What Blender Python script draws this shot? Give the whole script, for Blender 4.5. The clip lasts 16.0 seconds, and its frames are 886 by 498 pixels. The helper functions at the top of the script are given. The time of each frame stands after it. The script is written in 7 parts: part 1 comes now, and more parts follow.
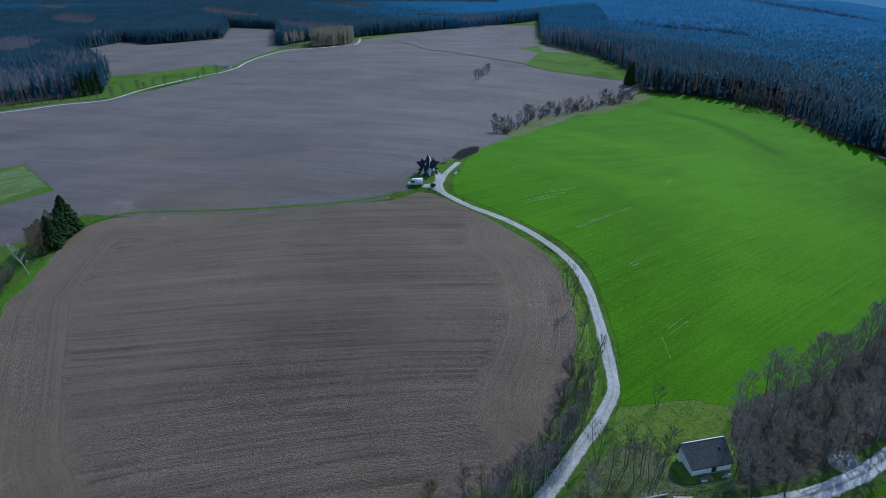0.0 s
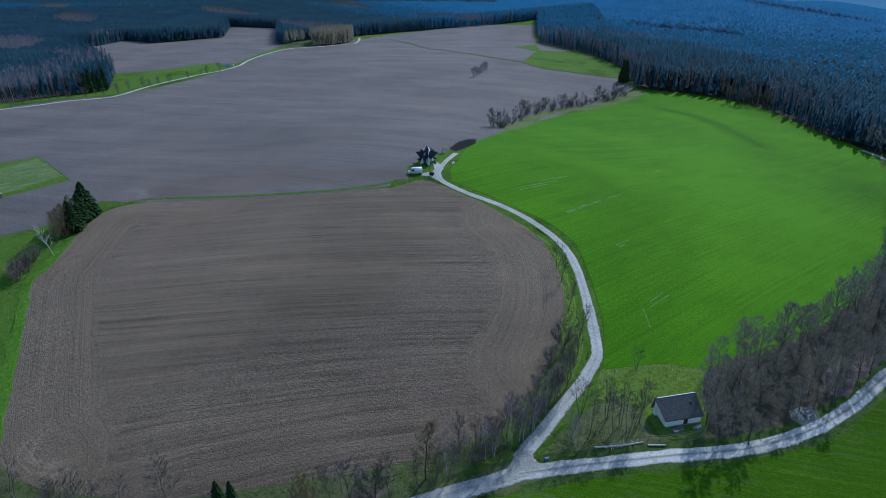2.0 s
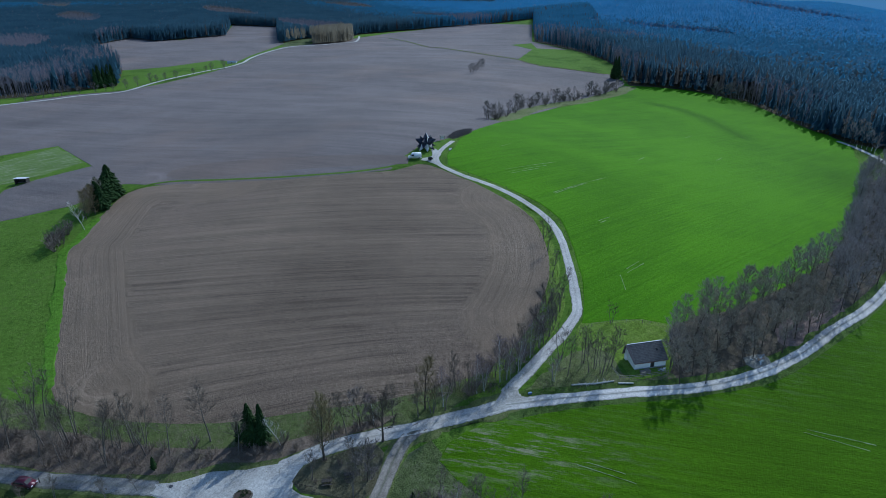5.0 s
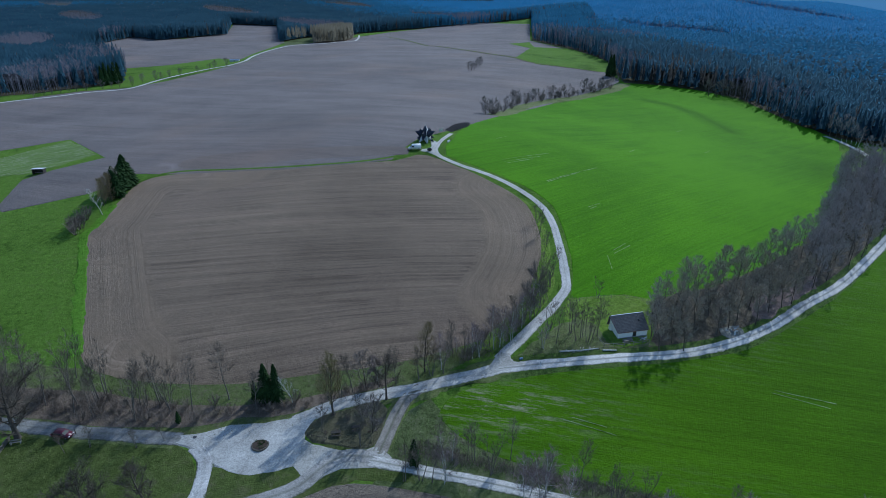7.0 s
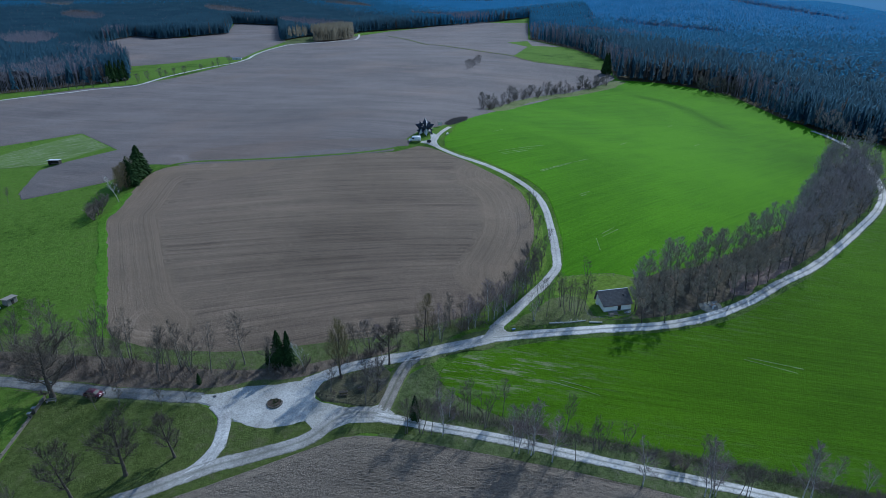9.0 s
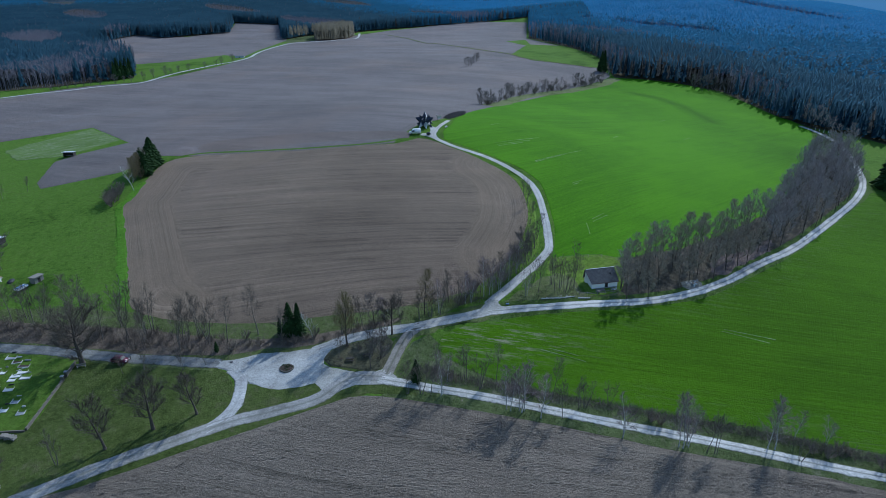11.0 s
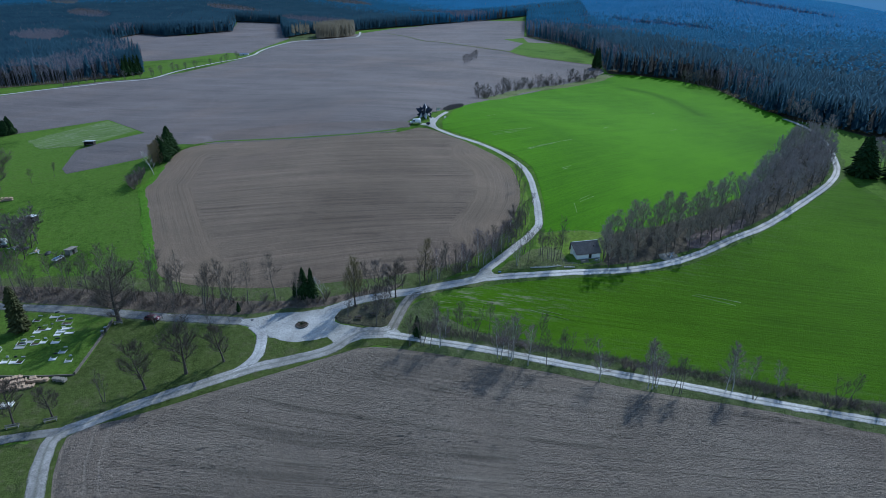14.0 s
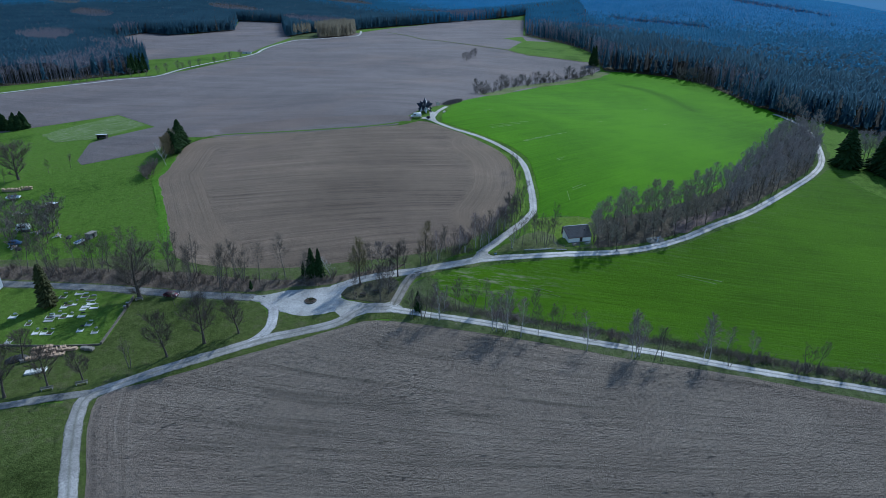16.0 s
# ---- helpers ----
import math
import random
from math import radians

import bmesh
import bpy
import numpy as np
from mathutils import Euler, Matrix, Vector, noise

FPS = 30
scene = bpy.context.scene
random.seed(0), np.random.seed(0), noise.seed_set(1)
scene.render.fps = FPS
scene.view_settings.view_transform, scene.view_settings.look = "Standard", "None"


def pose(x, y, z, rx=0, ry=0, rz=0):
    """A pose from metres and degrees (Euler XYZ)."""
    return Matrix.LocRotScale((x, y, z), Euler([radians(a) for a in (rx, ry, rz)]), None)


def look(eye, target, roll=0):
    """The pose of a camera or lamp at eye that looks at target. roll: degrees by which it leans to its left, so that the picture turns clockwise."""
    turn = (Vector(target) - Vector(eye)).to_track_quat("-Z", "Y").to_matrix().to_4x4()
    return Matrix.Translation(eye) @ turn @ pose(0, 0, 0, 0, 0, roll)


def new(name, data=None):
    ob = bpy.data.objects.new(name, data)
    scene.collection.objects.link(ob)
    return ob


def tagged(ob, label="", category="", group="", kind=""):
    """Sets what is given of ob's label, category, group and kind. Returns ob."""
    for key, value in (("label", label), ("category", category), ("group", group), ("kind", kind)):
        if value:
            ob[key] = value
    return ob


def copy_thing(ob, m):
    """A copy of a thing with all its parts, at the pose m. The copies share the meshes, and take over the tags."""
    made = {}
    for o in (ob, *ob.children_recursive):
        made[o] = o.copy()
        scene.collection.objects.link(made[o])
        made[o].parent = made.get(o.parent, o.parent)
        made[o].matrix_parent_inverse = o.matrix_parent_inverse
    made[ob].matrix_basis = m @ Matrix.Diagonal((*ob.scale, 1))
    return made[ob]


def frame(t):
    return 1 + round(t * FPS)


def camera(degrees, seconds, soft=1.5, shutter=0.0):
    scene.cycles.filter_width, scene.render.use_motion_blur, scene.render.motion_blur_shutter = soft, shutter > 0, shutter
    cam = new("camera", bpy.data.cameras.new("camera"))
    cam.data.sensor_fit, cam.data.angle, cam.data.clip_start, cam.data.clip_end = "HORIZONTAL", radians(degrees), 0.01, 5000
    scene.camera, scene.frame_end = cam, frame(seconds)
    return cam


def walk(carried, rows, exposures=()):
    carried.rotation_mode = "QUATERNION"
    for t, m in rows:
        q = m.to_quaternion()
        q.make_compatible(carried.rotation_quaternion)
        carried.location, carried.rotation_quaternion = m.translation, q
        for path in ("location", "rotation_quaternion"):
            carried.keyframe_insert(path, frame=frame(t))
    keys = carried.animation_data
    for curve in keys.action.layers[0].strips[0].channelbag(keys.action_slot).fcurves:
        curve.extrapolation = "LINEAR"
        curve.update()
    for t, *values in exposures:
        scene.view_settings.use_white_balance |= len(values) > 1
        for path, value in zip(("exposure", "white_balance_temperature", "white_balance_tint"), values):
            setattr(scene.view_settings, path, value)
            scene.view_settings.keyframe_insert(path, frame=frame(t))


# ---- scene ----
LENS = 73.7
cam = camera(LENS, 16.0, soft=0.5)
# seconds, place and turn of a steady backward flight
ROWS = [(0, -0.976, 51.87, 91.288, 66.137, 0.181, 0.36),
        (2, -0.73, 38.814, 90.964, 66.133, 0.118, 0.246),
        (4, -0.485, 25.783, 90.64, 66.125, 0.067, 0.148),
        (6, -0.24, 12.778, 90.317, 66.114, 0.028, 0.066),
        (8, 0.004, -0.202, 89.995, 66.1, -0, 0),
        (10, 0.247, -13.157, 89.673, 66.082, -0.016, -0.051),
        (12, 0.491, -26.087, 89.352, 66.061, -0.02, -0.085),
        (14, 0.733, -38.991, 89.032, 66.037, -0.012, -0.104),
        (16, 0.976, -51.87, 88.712, 66.009, 0.008, -0.107)]
walk(cam, [(t, pose(x, y, z, rx, ry, rz)) for t, x, y, z, rx, ry, rz in ROWS],
     exposures=[(0.0, -0.20, 5120, 5.0), (4.0, -0.12, 5120, 5.0), (16.0, -0.04, 5120, 5.0)])

# ---- light ----
SUN_AZ, SUN_EL = radians(36), radians(40)      # to the right of straight ahead, above the horizon
world = bpy.data.worlds.new("sky")
scene.world = world
world.use_nodes = True
sky = world.node_tree.nodes.new("ShaderNodeTexSky")
sky.sky_type, sky.sun_disc, sky.sun_elevation, sky.sun_rotation = "NISHITA", False, SUN_EL, SUN_AZ
sky.air_density, sky.dust_density, sky.ozone_density = 1.2, 0.6, 1.5
world.node_tree.links.new(sky.outputs[0], world.node_tree.nodes["Background"].inputs[0])
world.node_tree.nodes["Background"].inputs[1].default_value = 0.125
sun = new("sun", bpy.data.lights.new("sun", "SUN"))
sun.data.energy, sun.data.angle, sun.data.color = 3.25, radians(0.6), (1.0, 0.94, 0.85)
sun_way = Vector((math.sin(SUN_AZ) * math.cos(SUN_EL), math.cos(SUN_AZ) * math.cos(SUN_EL), math.sin(SUN_EL)))
sun.matrix_world = look(sun_way * 400, (0, 0, 0))

# ---- shape of the land ----
HUMPS = [(-8, 262, 90, 15.13), (-120, 250, 120, 5.73), (40, 160, 90, 3.07), (-100, 110, 90, -1.62), (80, 80, 120, -4.11), (200, 260, 130, 0.78), (270, 430, 150, -10.11), (80, 430, 150, 3.4), (-200, 270, 130, 0.61), (40, 620, 250, 8.96), (-150, 1040, 350, 1.87), (-250, 850, 300, 0.91), (190, 700, 250, 5.44), (0, 0, 150, -1.68), (-120, 0, 150, -2.57), (150, 0, 150, -4.4)]
# wooded rise in the east, the valley behind it, and the far uplands
FAR_HUMPS = [(520, 1330, 230, 50.0), (60, 2300, 500, 34.0), (-700, 2700, 600, 34.0), (-1500, 2000, 600, 22.0)]


def land(x, y):
    """Height of the land; takes numbers or arrays."""
    x, y = np.asarray(x, float), np.asarray(y, float)
    z = 4.0 + 0 * x
    for a, b, s, q in HUMPS + FAR_HUMPS:
        z = z + q * np.exp(-((x - a) ** 2 + (y - b) ** 2) / (2 * s * s))
    east = (x - 720) * 0.9 - (y - 960) * 0.435
    step = lambda lo, hi: (lambda k: k * k * (3 - 2 * k))(np.clip((east - lo) / (hi - lo), 0, 1))
    return z - 115 * step(30, 750) + 125 * step(1500, 2700)


def inside(poly, x, y):
    """Which of the points lie in the polygon."""
    x, y = np.asarray(x, float), np.asarray(y, float)
    hit = np.zeros(x.shape, bool)
    for (ax, ay), (bx, by) in zip(poly, poly[1:] + poly[:1]):
        if ay != by:
            hit ^= ((ay > y) != (by > y)) & (x < (bx - ax) * (y - ay) / (by - ay) + ax)
    return hit


def edge_far(poly, x, y):
    """How far the points lie from the polygon's outline."""
    x, y = np.asarray(x, float), np.asarray(y, float)
    best = np.full(x.shape, 1e9)
    for (ax, ay), (bx, by) in zip(poly, poly[1:] + poly[:1]):
        dx, dy = bx - ax, by - ay
        k = np.clip(((x - ax) * dx + (y - ay) * dy) / max(dx * dx + dy * dy, 1e-9), 0, 1)
        best = np.minimum(best, np.hypot(x - ax - k * dx, y - ay - k * dy))
    return best


def smooth(points, step=3.0, closed=False):
    """A Catmull-Rom line through the points, about a step apart."""
    p = [Vector(q) for q in points]
    n, out = len(p), []
    for i in range(n if closed else n - 1):
        a, b, c, d = ((p[(i + k) % n] if closed else p[min(max(i + k, 0), n - 1)]) for k in (-1, 0, 1, 2))
        m = max(1, int((c - b).length / step))
        for j in range(m):
            s = j / m
            q = 0.5 * (2 * b + (c - a) * s + (2 * a - 5 * b + 4 * c - d) * s * s + (3 * b - a - 3 * c + d) * s ** 3)
            out.append((q.x, q.y))
    if not closed:
        out.append(tuple(p[-1]))
    return out


# ---- materials ----
def material(name, rough=0.9, spec=0.15, metal=0.0):
    m = bpy.data.materials.new(name)
    m.use_nodes = True
    b = m.node_tree.nodes["Principled BSDF"]
    b.inputs["Roughness"].default_value, b.inputs["Specular IOR Level"].default_value, b.inputs["Metallic"].default_value = rough, spec, metal
    return m, m.node_tree, b


def wire(nt, a, b):
    nt.links.new(a, b)


def feed(nt, socket, value):
    if hasattr(value, "is_linked"):
        nt.links.new(value, socket)
    elif isinstance(value, tuple) and len(value) == 3 and socket.type == "RGBA":
        socket.default_value = (*value, 1)
    else:
        socket.default_value = value


def spot(nt, scale=(1, 1, 1), turn=0.0):
    """Object coordinates, scaled and turned about z."""
    c, m = nt.nodes.new("ShaderNodeTexCoord"), nt.nodes.new("ShaderNodeMapping")
    nt.links.new(c.outputs["Object"], m.inputs["Vector"])
    m.inputs["Scale"].default_value, m.inputs["Rotation"].default_value = scale, (0, 0, radians(turn))
    return m.outputs[0]


def grain(nt, scale, vec=None, detail=4.0, rough=0.6):
    n = nt.nodes.new("ShaderNodeTexNoise")
    n.inputs["Scale"].default_value, n.inputs["Detail"].default_value, n.inputs["Roughness"].default_value = scale, detail, rough
    nt.links.new(vec if vec else spot(nt), n.inputs["Vector"])
    return n.outputs["Fac"]


def ramp(nt, fac, *stops):
    """Stops: (place, colour)."""
    r = nt.nodes.new("ShaderNodeValToRGB")
    nt.links.new(fac, r.inputs[0])
    e = r.color_ramp.elements
    while len(e) < len(stops):
        e.new(0.5)
    for k, (p, c) in enumerate(stops):
        e[k].position, e[k].color = p, (*c, 1) if isinstance(c, tuple) else (c, c, c, 1)
    return r.outputs[0]


def mix(nt, fac, a, b, way="MIX"):
    n = nt.nodes.new("ShaderNodeMix")
    n.data_type, n.blend_type = "RGBA", way
    feed(nt, n.inputs[0], fac)
    feed(nt, n.inputs[6], a)
    feed(nt, n.inputs[7], b)
    return n.outputs[2]


def calc(nt, way, a, b=0.0, c=0.0):
    n = nt.nodes.new("ShaderNodeMath")
    n.operation = way
    for k, v in enumerate((a, b, c)):
        feed(nt, n.inputs[k], v)
    return n.outputs[0]


def relief(nt, bsdf, height, depth=0.1, strength=1.0):
    n = nt.nodes.new("ShaderNodeBump")
    n.inputs["Distance"].default_value, n.inputs["Strength"].default_value = depth, strength
    nt.links.new(height, n.inputs["Height"])
    nt.links.new(n.outputs[0], bsdf.inputs["Normal"])


def value_of(nt, name):
    n = nt.nodes.new("ShaderNodeAttribute")
    n.attribute_name = name
    return n.outputs["Fac"]


def join(nt, a, b, c=0.0):
    n = nt.nodes.new("ShaderNodeCombineXYZ")
    for k, v in enumerate((a, b, c)):
        feed(nt, n.inputs[k], v)
    return n.outputs[0]


def parts_of(nt, vec):
    n = nt.nodes.new("ShaderNodeSeparateXYZ")
    nt.links.new(vec, n.inputs[0])
    return n.outputs


def plain(name, colour, rough=0.7, spec=0.3, metal=0.0, vary=0.25, scale=3.0, bump=0.0):
    """A plain surface with some wear and grain."""
    m, nt, b = material(name, rough, spec, metal)
    n1, n2 = grain(nt, scale), grain(nt, scale * 9, detail=2)
    lo, hi = tuple(c * (1 - vary) for c in colour), tuple(min(1, c * (1 + vary)) for c in colour)
    wire(nt, mix(nt, calc(nt, "ADD", calc(nt, "MULTIPLY", n1, 0.65), calc(nt, "MULTIPLY", n2, 0.35)), lo, hi), b.inputs["Base Color"])
    if bump:
        relief(nt, b, n2, bump)
    return m


def calc_shift(nt, vec):
    """The same place, moved far off, for a pattern of its own."""
    n = nt.nodes.new("ShaderNodeVectorMath")
    n.operation = "ADD"
    nt.links.new(vec, n.inputs[0])
    n.inputs[1].default_value = (37.0, 113.0, 5.0)
    return n.outputs[0]


def soil(name, dark, light, turn, gap, head, streak, lumps, loops=(), crisp=(0.72, 1.42), furrow=0.0, lump_scale=2.2, pale=0.0):
    """Tilled ground: tractor lines along the headland and across the middle, stains and clods."""
    m, nt, b = material(name, 0.88, 0.2)
    edge = value_of(nt, "edge")
    x, y, _ = parts_of(nt, spot(nt, turn=turn))
    wob = calc(nt, "MULTIPLY", grain(nt, 0.02), 3.0)
    rows = join(nt, calc(nt, "MULTIPLY", x, 0.012), calc(nt, "ADD", value_of(nt, "rowv"), wob))
    rim = join(nt, calc(nt, "MULTIPLY", edge, 1.0), calc(nt, "MULTIPLY", grain(nt, 0.01), 2.0))
    inner = ramp(nt, calc(nt, "MULTIPLY", calc(nt, "ADD", edge, calc(nt, "MULTIPLY", grain(nt, 0.05), 4.0)), 1.0 / 60), (head / 60 - 0.02, 0.0), (head / 60 + 0.02, 1.0))
    line = mix(nt, inner, grain(nt, gap, rim, 5, 0.7), grain(nt, gap, rows, 5, 0.7))
    fine = mix(nt, inner, grain(nt, gap * 5, rim, 2, 0.6), grain(nt, gap * 5, rows, 2, 0.6))
    broad = grain(nt, 0.014, detail=5, rough=0.65)
    clod = grain(nt, lump_scale, detail=6, rough=0.75)
    tone = calc(nt, "ADD", calc(nt, "MULTIPLY", ramp(nt, line, (0.34, 0.0), (0.68, 1.0)), streak), calc(nt, "MULTIPLY", ramp(nt, broad, (0.3, 0.0), (0.72, 1.0)), 0.5))
    tone = calc(nt, "ADD", tone, calc(nt, "MULTIPLY", calc(nt, "SUBTRACT", clod, 0.5), 0.7))
    tone = calc(nt, "ADD", tone, calc(nt, "MULTIPLY", calc(nt, "SUBTRACT", fine, 0.5), 0.8))
    col = ramp(nt, tone, (0.0, dark), (0.9, light))
    col = mix(nt, ramp(nt, grain(nt, 0.011, detail=3), (0.5, 0.0), (0.72, 0.4)), col, (0.20, 0.145, 0.115))
    speck = grain(nt, 2 * lump_scale, detail=4, rough=0.8)
    col = mix(nt, 1.0, col, ramp(nt, calc(nt, "ADD", calc(nt, "MULTIPLY", speck, 0.6), calc(nt, "MULTIPLY", clod, 0.4)), (0.38, crisp[0]), (0.60, crisp[1])), "MULTIPLY")
    if furrow:
        # single furrows, the shade of their hollows drawn in as dark colour
        n_ = mix(nt, inner, grain(nt, 0.23, rim, 1, 0.4), grain(nt, 0.23, rows, 1, 0.4))
        cut = ramp(nt, calc(nt, "ABSOLUTE", calc(nt, "SUBTRACT", n_, 0.5)), (0.0, 1.0), (0.022, 0.0))
        cut2 = ramp(nt, calc(nt, "ABSOLUTE", calc(nt, "SUBTRACT", n_, 0.44)), (0.0, 1.0), (0.016, 0.0))
        cut = calc(nt, "MULTIPLY", calc(nt, "MAXIMUM", cut, cut2), ramp(nt, grain(nt, 0.05, detail=4), (0.38, 0.1), (0.6, 1.0)))
        col = mix(nt, calc(nt, "MULTIPLY", cut, furrow), col, tuple(c * 0.55 for c in dark))
        n_ = mix(nt, inner, grain(nt, 0.17, calc_shift(nt, rim), 1, 0.4), grain(nt, 0.17, calc_shift(nt, rows), 1, 0.4))
        crest = ramp(nt, calc(nt, "ABSOLUTE", calc(nt, "SUBTRACT", n_, 0.5)), (0.0, 1.0), (0.016, 0.0))
        crest = calc(nt, "MULTIPLY", crest, ramp(nt, grain(nt, 0.03, detail=4), (0.40, 0.0), (0.6, 1.0)))
        col = mix(nt, calc(nt, "MULTIPLY", crest, furrow * 0.8), col, tuple(c * 1.25 for c in light))
    if pale:
        # the headland is trodden and drier
        worn = calc(nt, "MULTIPLY", calc(nt, "SUBTRACT", 1.0, inner), ramp(nt, grain(nt, 0.035, detail=4), (0.36, 0.3), (0.6, 1.0)))
        col = mix(nt, calc(nt, "MULTIPLY", worn, pale), col, tuple(c * f for c, f in zip(light, (1.12, 1.10, 1.02))))
    swath = grain(nt, 0.05, join(nt, calc(nt, "MULTIPLY", x, 0.22), y), 5, 0.6)
    col = mix(nt, 1.0, col, ramp(nt, swath, (0.3, 0.88), (0.5, 1.0), (0.7, 1.14)), "MULTIPLY")
    gx_, gy_, _ = parts_of(nt, spot(nt))
    for lx, ly, lr, lo in loops:
        # where the tractor turned round: pale packed rings
        d = calc(nt, "SQRT", calc(nt, "ADD", calc(nt, "POWER", calc(nt, "SUBTRACT", gx_, lx), 2.0), calc(nt, "POWER", calc(nt, "MULTIPLY", calc(nt, "SUBTRACT", gy_, ly), 1.0), 2.0)))
        d = calc(nt, "ADD", d, calc(nt, "MULTIPLY", calc(nt, "SUBTRACT", grain(nt, 0.12, detail=3), 0.5), 7.0))
        ring = grain(nt, 1.0, join(nt, d, lx), 3, 0.6)
        amount = calc(nt, "MULTIPLY", ramp(nt, calc(nt, "DIVIDE", d, lr * 1.25), (0.3, 0.0), (0.5, 0.6), (0.85, 0.5), (1.0, 0.0)), ramp(nt, ring, (0.42, 0.15), (0.60, 1.0)))
        # the outer half of the turn stays plain to see, the inner is tilled over again
        side = calc(nt, "ADD", calc(nt, "MULTIPLY", calc(nt, "SUBTRACT", gx_, lx), lo[0]), calc(nt, "MULTIPLY", calc(nt, "SUBTRACT", gy_, ly), lo[1]))
        amount = calc(nt, "MULTIPLY", amount, ramp(nt, calc(nt, "DIVIDE", side, lr), (0.0, 0.12), (0.5, 1.0)))
        col = mix(nt, calc(nt, "MULTIPLY", amount, lo[2]), col, tuple(c * 1.65 for c in light))
    wire(nt, col, b.inputs["Base Color"])
    relief(nt, b, calc(nt, "ADD", calc(nt, "MULTIPLY", calc(nt, "ADD", clod, calc(nt, "MULTIPLY", speck, 0.5)), lumps), calc(nt, "MULTIPLY", fine, 0.6)), 0.35, 1.0)
    return m


def crop(name, low, high, bare, turn, streaks):
    """Young corn: drill rows, lush and thin patches, bare wheel marks."""
    m, nt, b = material(name, 0.85, 0.04)
    x, y, _ = parts_of(nt, spot(nt, turn=turn))
    rows = join(nt, calc(nt, "MULTIPLY", x, 0.01), y)
    lines = grain(nt, 0.9, rows, 4, 0.7)
    broad = grain(nt, 0.012, detail=5, rough=0.6)
    tuft = grain(nt, 2.5, detail=5, rough=0.7)
    mid = grain(nt, 0.16, join(nt, calc(nt, "MULTIPLY", x, 0.25), y), 5, 0.7)
    tone = calc(nt, "ADD", calc(nt, "MULTIPLY", broad, 0.7), calc(nt, "ADD", calc(nt, "ADD", calc(nt, "MULTIPLY", lines, 0.35), calc(nt, "MULTIPLY", mid, 0.3)), calc(nt, "MULTIPLY", tuft, 0.45)))
    col = ramp(nt, tone, (0.66, tuple(c * 0.82 for c in low)), (1.14, tuple(c * 1.1 for c in high)))
    gaps = calc(nt, "MULTIPLY", ramp(nt, grain(nt, 0.25, join(nt, calc(nt, "MULTIPLY", x, 0.12), calc(nt, "MULTIPLY", y, 1.2)), 5, 0.75), (0.63, 0.0), (0.72, 1.0)),
                ramp(nt, grain(nt, 0.011, detail=2), (0.54, 0.0), (0.66, 1.0)))
    near = ramp(nt, calc(nt, "MULTIPLY", value_of(nt, "edge"), 1 / 40), (0.03, 1.0), (0.35, 0.0))
    near = calc(nt, "MAXIMUM", calc(nt, "MULTIPLY", near, 0.10), value_of(nt, "thin"))
    thin = calc(nt, "MULTIPLY", calc(nt, "MULTIPLY", near, ramp(nt, grain(nt, 0.7, join(nt, calc(nt, "MULTIPLY", x, 0.16), y), 6, 0.75), (0.50, 0.0), (0.62, 1.0))), streaks)
    # darkens the corn colour along a shadowy dip in the slope
    col = mix(nt, value_of(nt, "dark_streak"), col, tuple(c * 0.55 for c in low))
    col = mix(nt, calc(nt, "MAXIMUM", calc(nt, "MULTIPLY", gaps, 0.45), thin), col, bare)
    wire(nt, col, b.inputs["Base Color"])
    col2 = mix(nt, 1.0, col, ramp(nt, grain(nt, 1.3, join(nt, calc(nt, "MULTIPLY", x, 0.6), y), 4, 0.8), (0.36, 0.86), (0.62, 1.12)), "MULTIPLY")
    wire(nt, col2, b.inputs["Base Color"])
    relief(nt, b, calc(nt, "ADD", tuft, calc(nt, "MULTIPLY", lines, 0.8)), 0.22, 1.0)
    return m


def turf(name, low, high, dry, amount):
    """Rough grass with thatch and mossy patches."""
    m, nt, b = material(name, 0.9, 0.04)
    broad, mid, tuft = grain(nt, 0.03, detail=4), grain(nt, 0.35, detail=5, rough=0.7), grain(nt, 3.5, detail=4, rough=0.75)
    speck = grain(nt, 1.1, detail=6, rough=0.8)
    tone = calc(nt, "ADD", calc(nt, "MULTIPLY", broad, 0.75), calc(nt, "ADD", calc(nt, "MULTIPLY", mid, 0.4), calc(nt, "ADD", calc(nt, "MULTIPLY", tuft, 0.45), calc(nt, "MULTIPLY", speck, 0.4))))
    col = ramp(nt, tone, (0.80, tuple(c * 0.75 for c in low)), (1.18, tuple(c * 1.18 for c in high)))
    patch = calc(nt, "MULTIPLY", ramp(nt, mid, (0.5, 0.0), (0.7, 1.0)), ramp(nt, broad, (0.42, 0.0), (0.68, 1.0)))
    col = mix(nt, calc(nt, "MULTIPLY", patch, amount), col, dry)
    wire(nt, col, b.inputs["Base Color"])
    straw = calc(nt, "MULTIPLY", ramp(nt, speck, (0.60, 0.0), (0.72, 1.0)), calc(nt, "MULTIPLY", ramp(nt, mid, (0.42, 0.0), (0.62, 1.0)), amount))
    col = mix(nt, straw, col, tuple(c * 1.5 for c in dry))
    blade = calc(nt, "ADD", calc(nt, "MULTIPLY", grain(nt, 1.9, detail=3, rough=0.8), 0.55), calc(nt, "MULTIPLY", grain(nt, 0.8, detail=2), 0.45))
    wire(nt, mix(nt, 1.0, col, ramp(nt, blade, (0.36, 0.76), (0.50, 1.0), (0.64, 1.26)), "MULTIPLY"), b.inputs["Base Color"])
    relief(nt, b, calc(nt, "ADD", calc(nt, "ADD", mid, calc(nt, "MULTIPLY", speck, 1.2)), tuft), 0.26, 1.0)
    return m


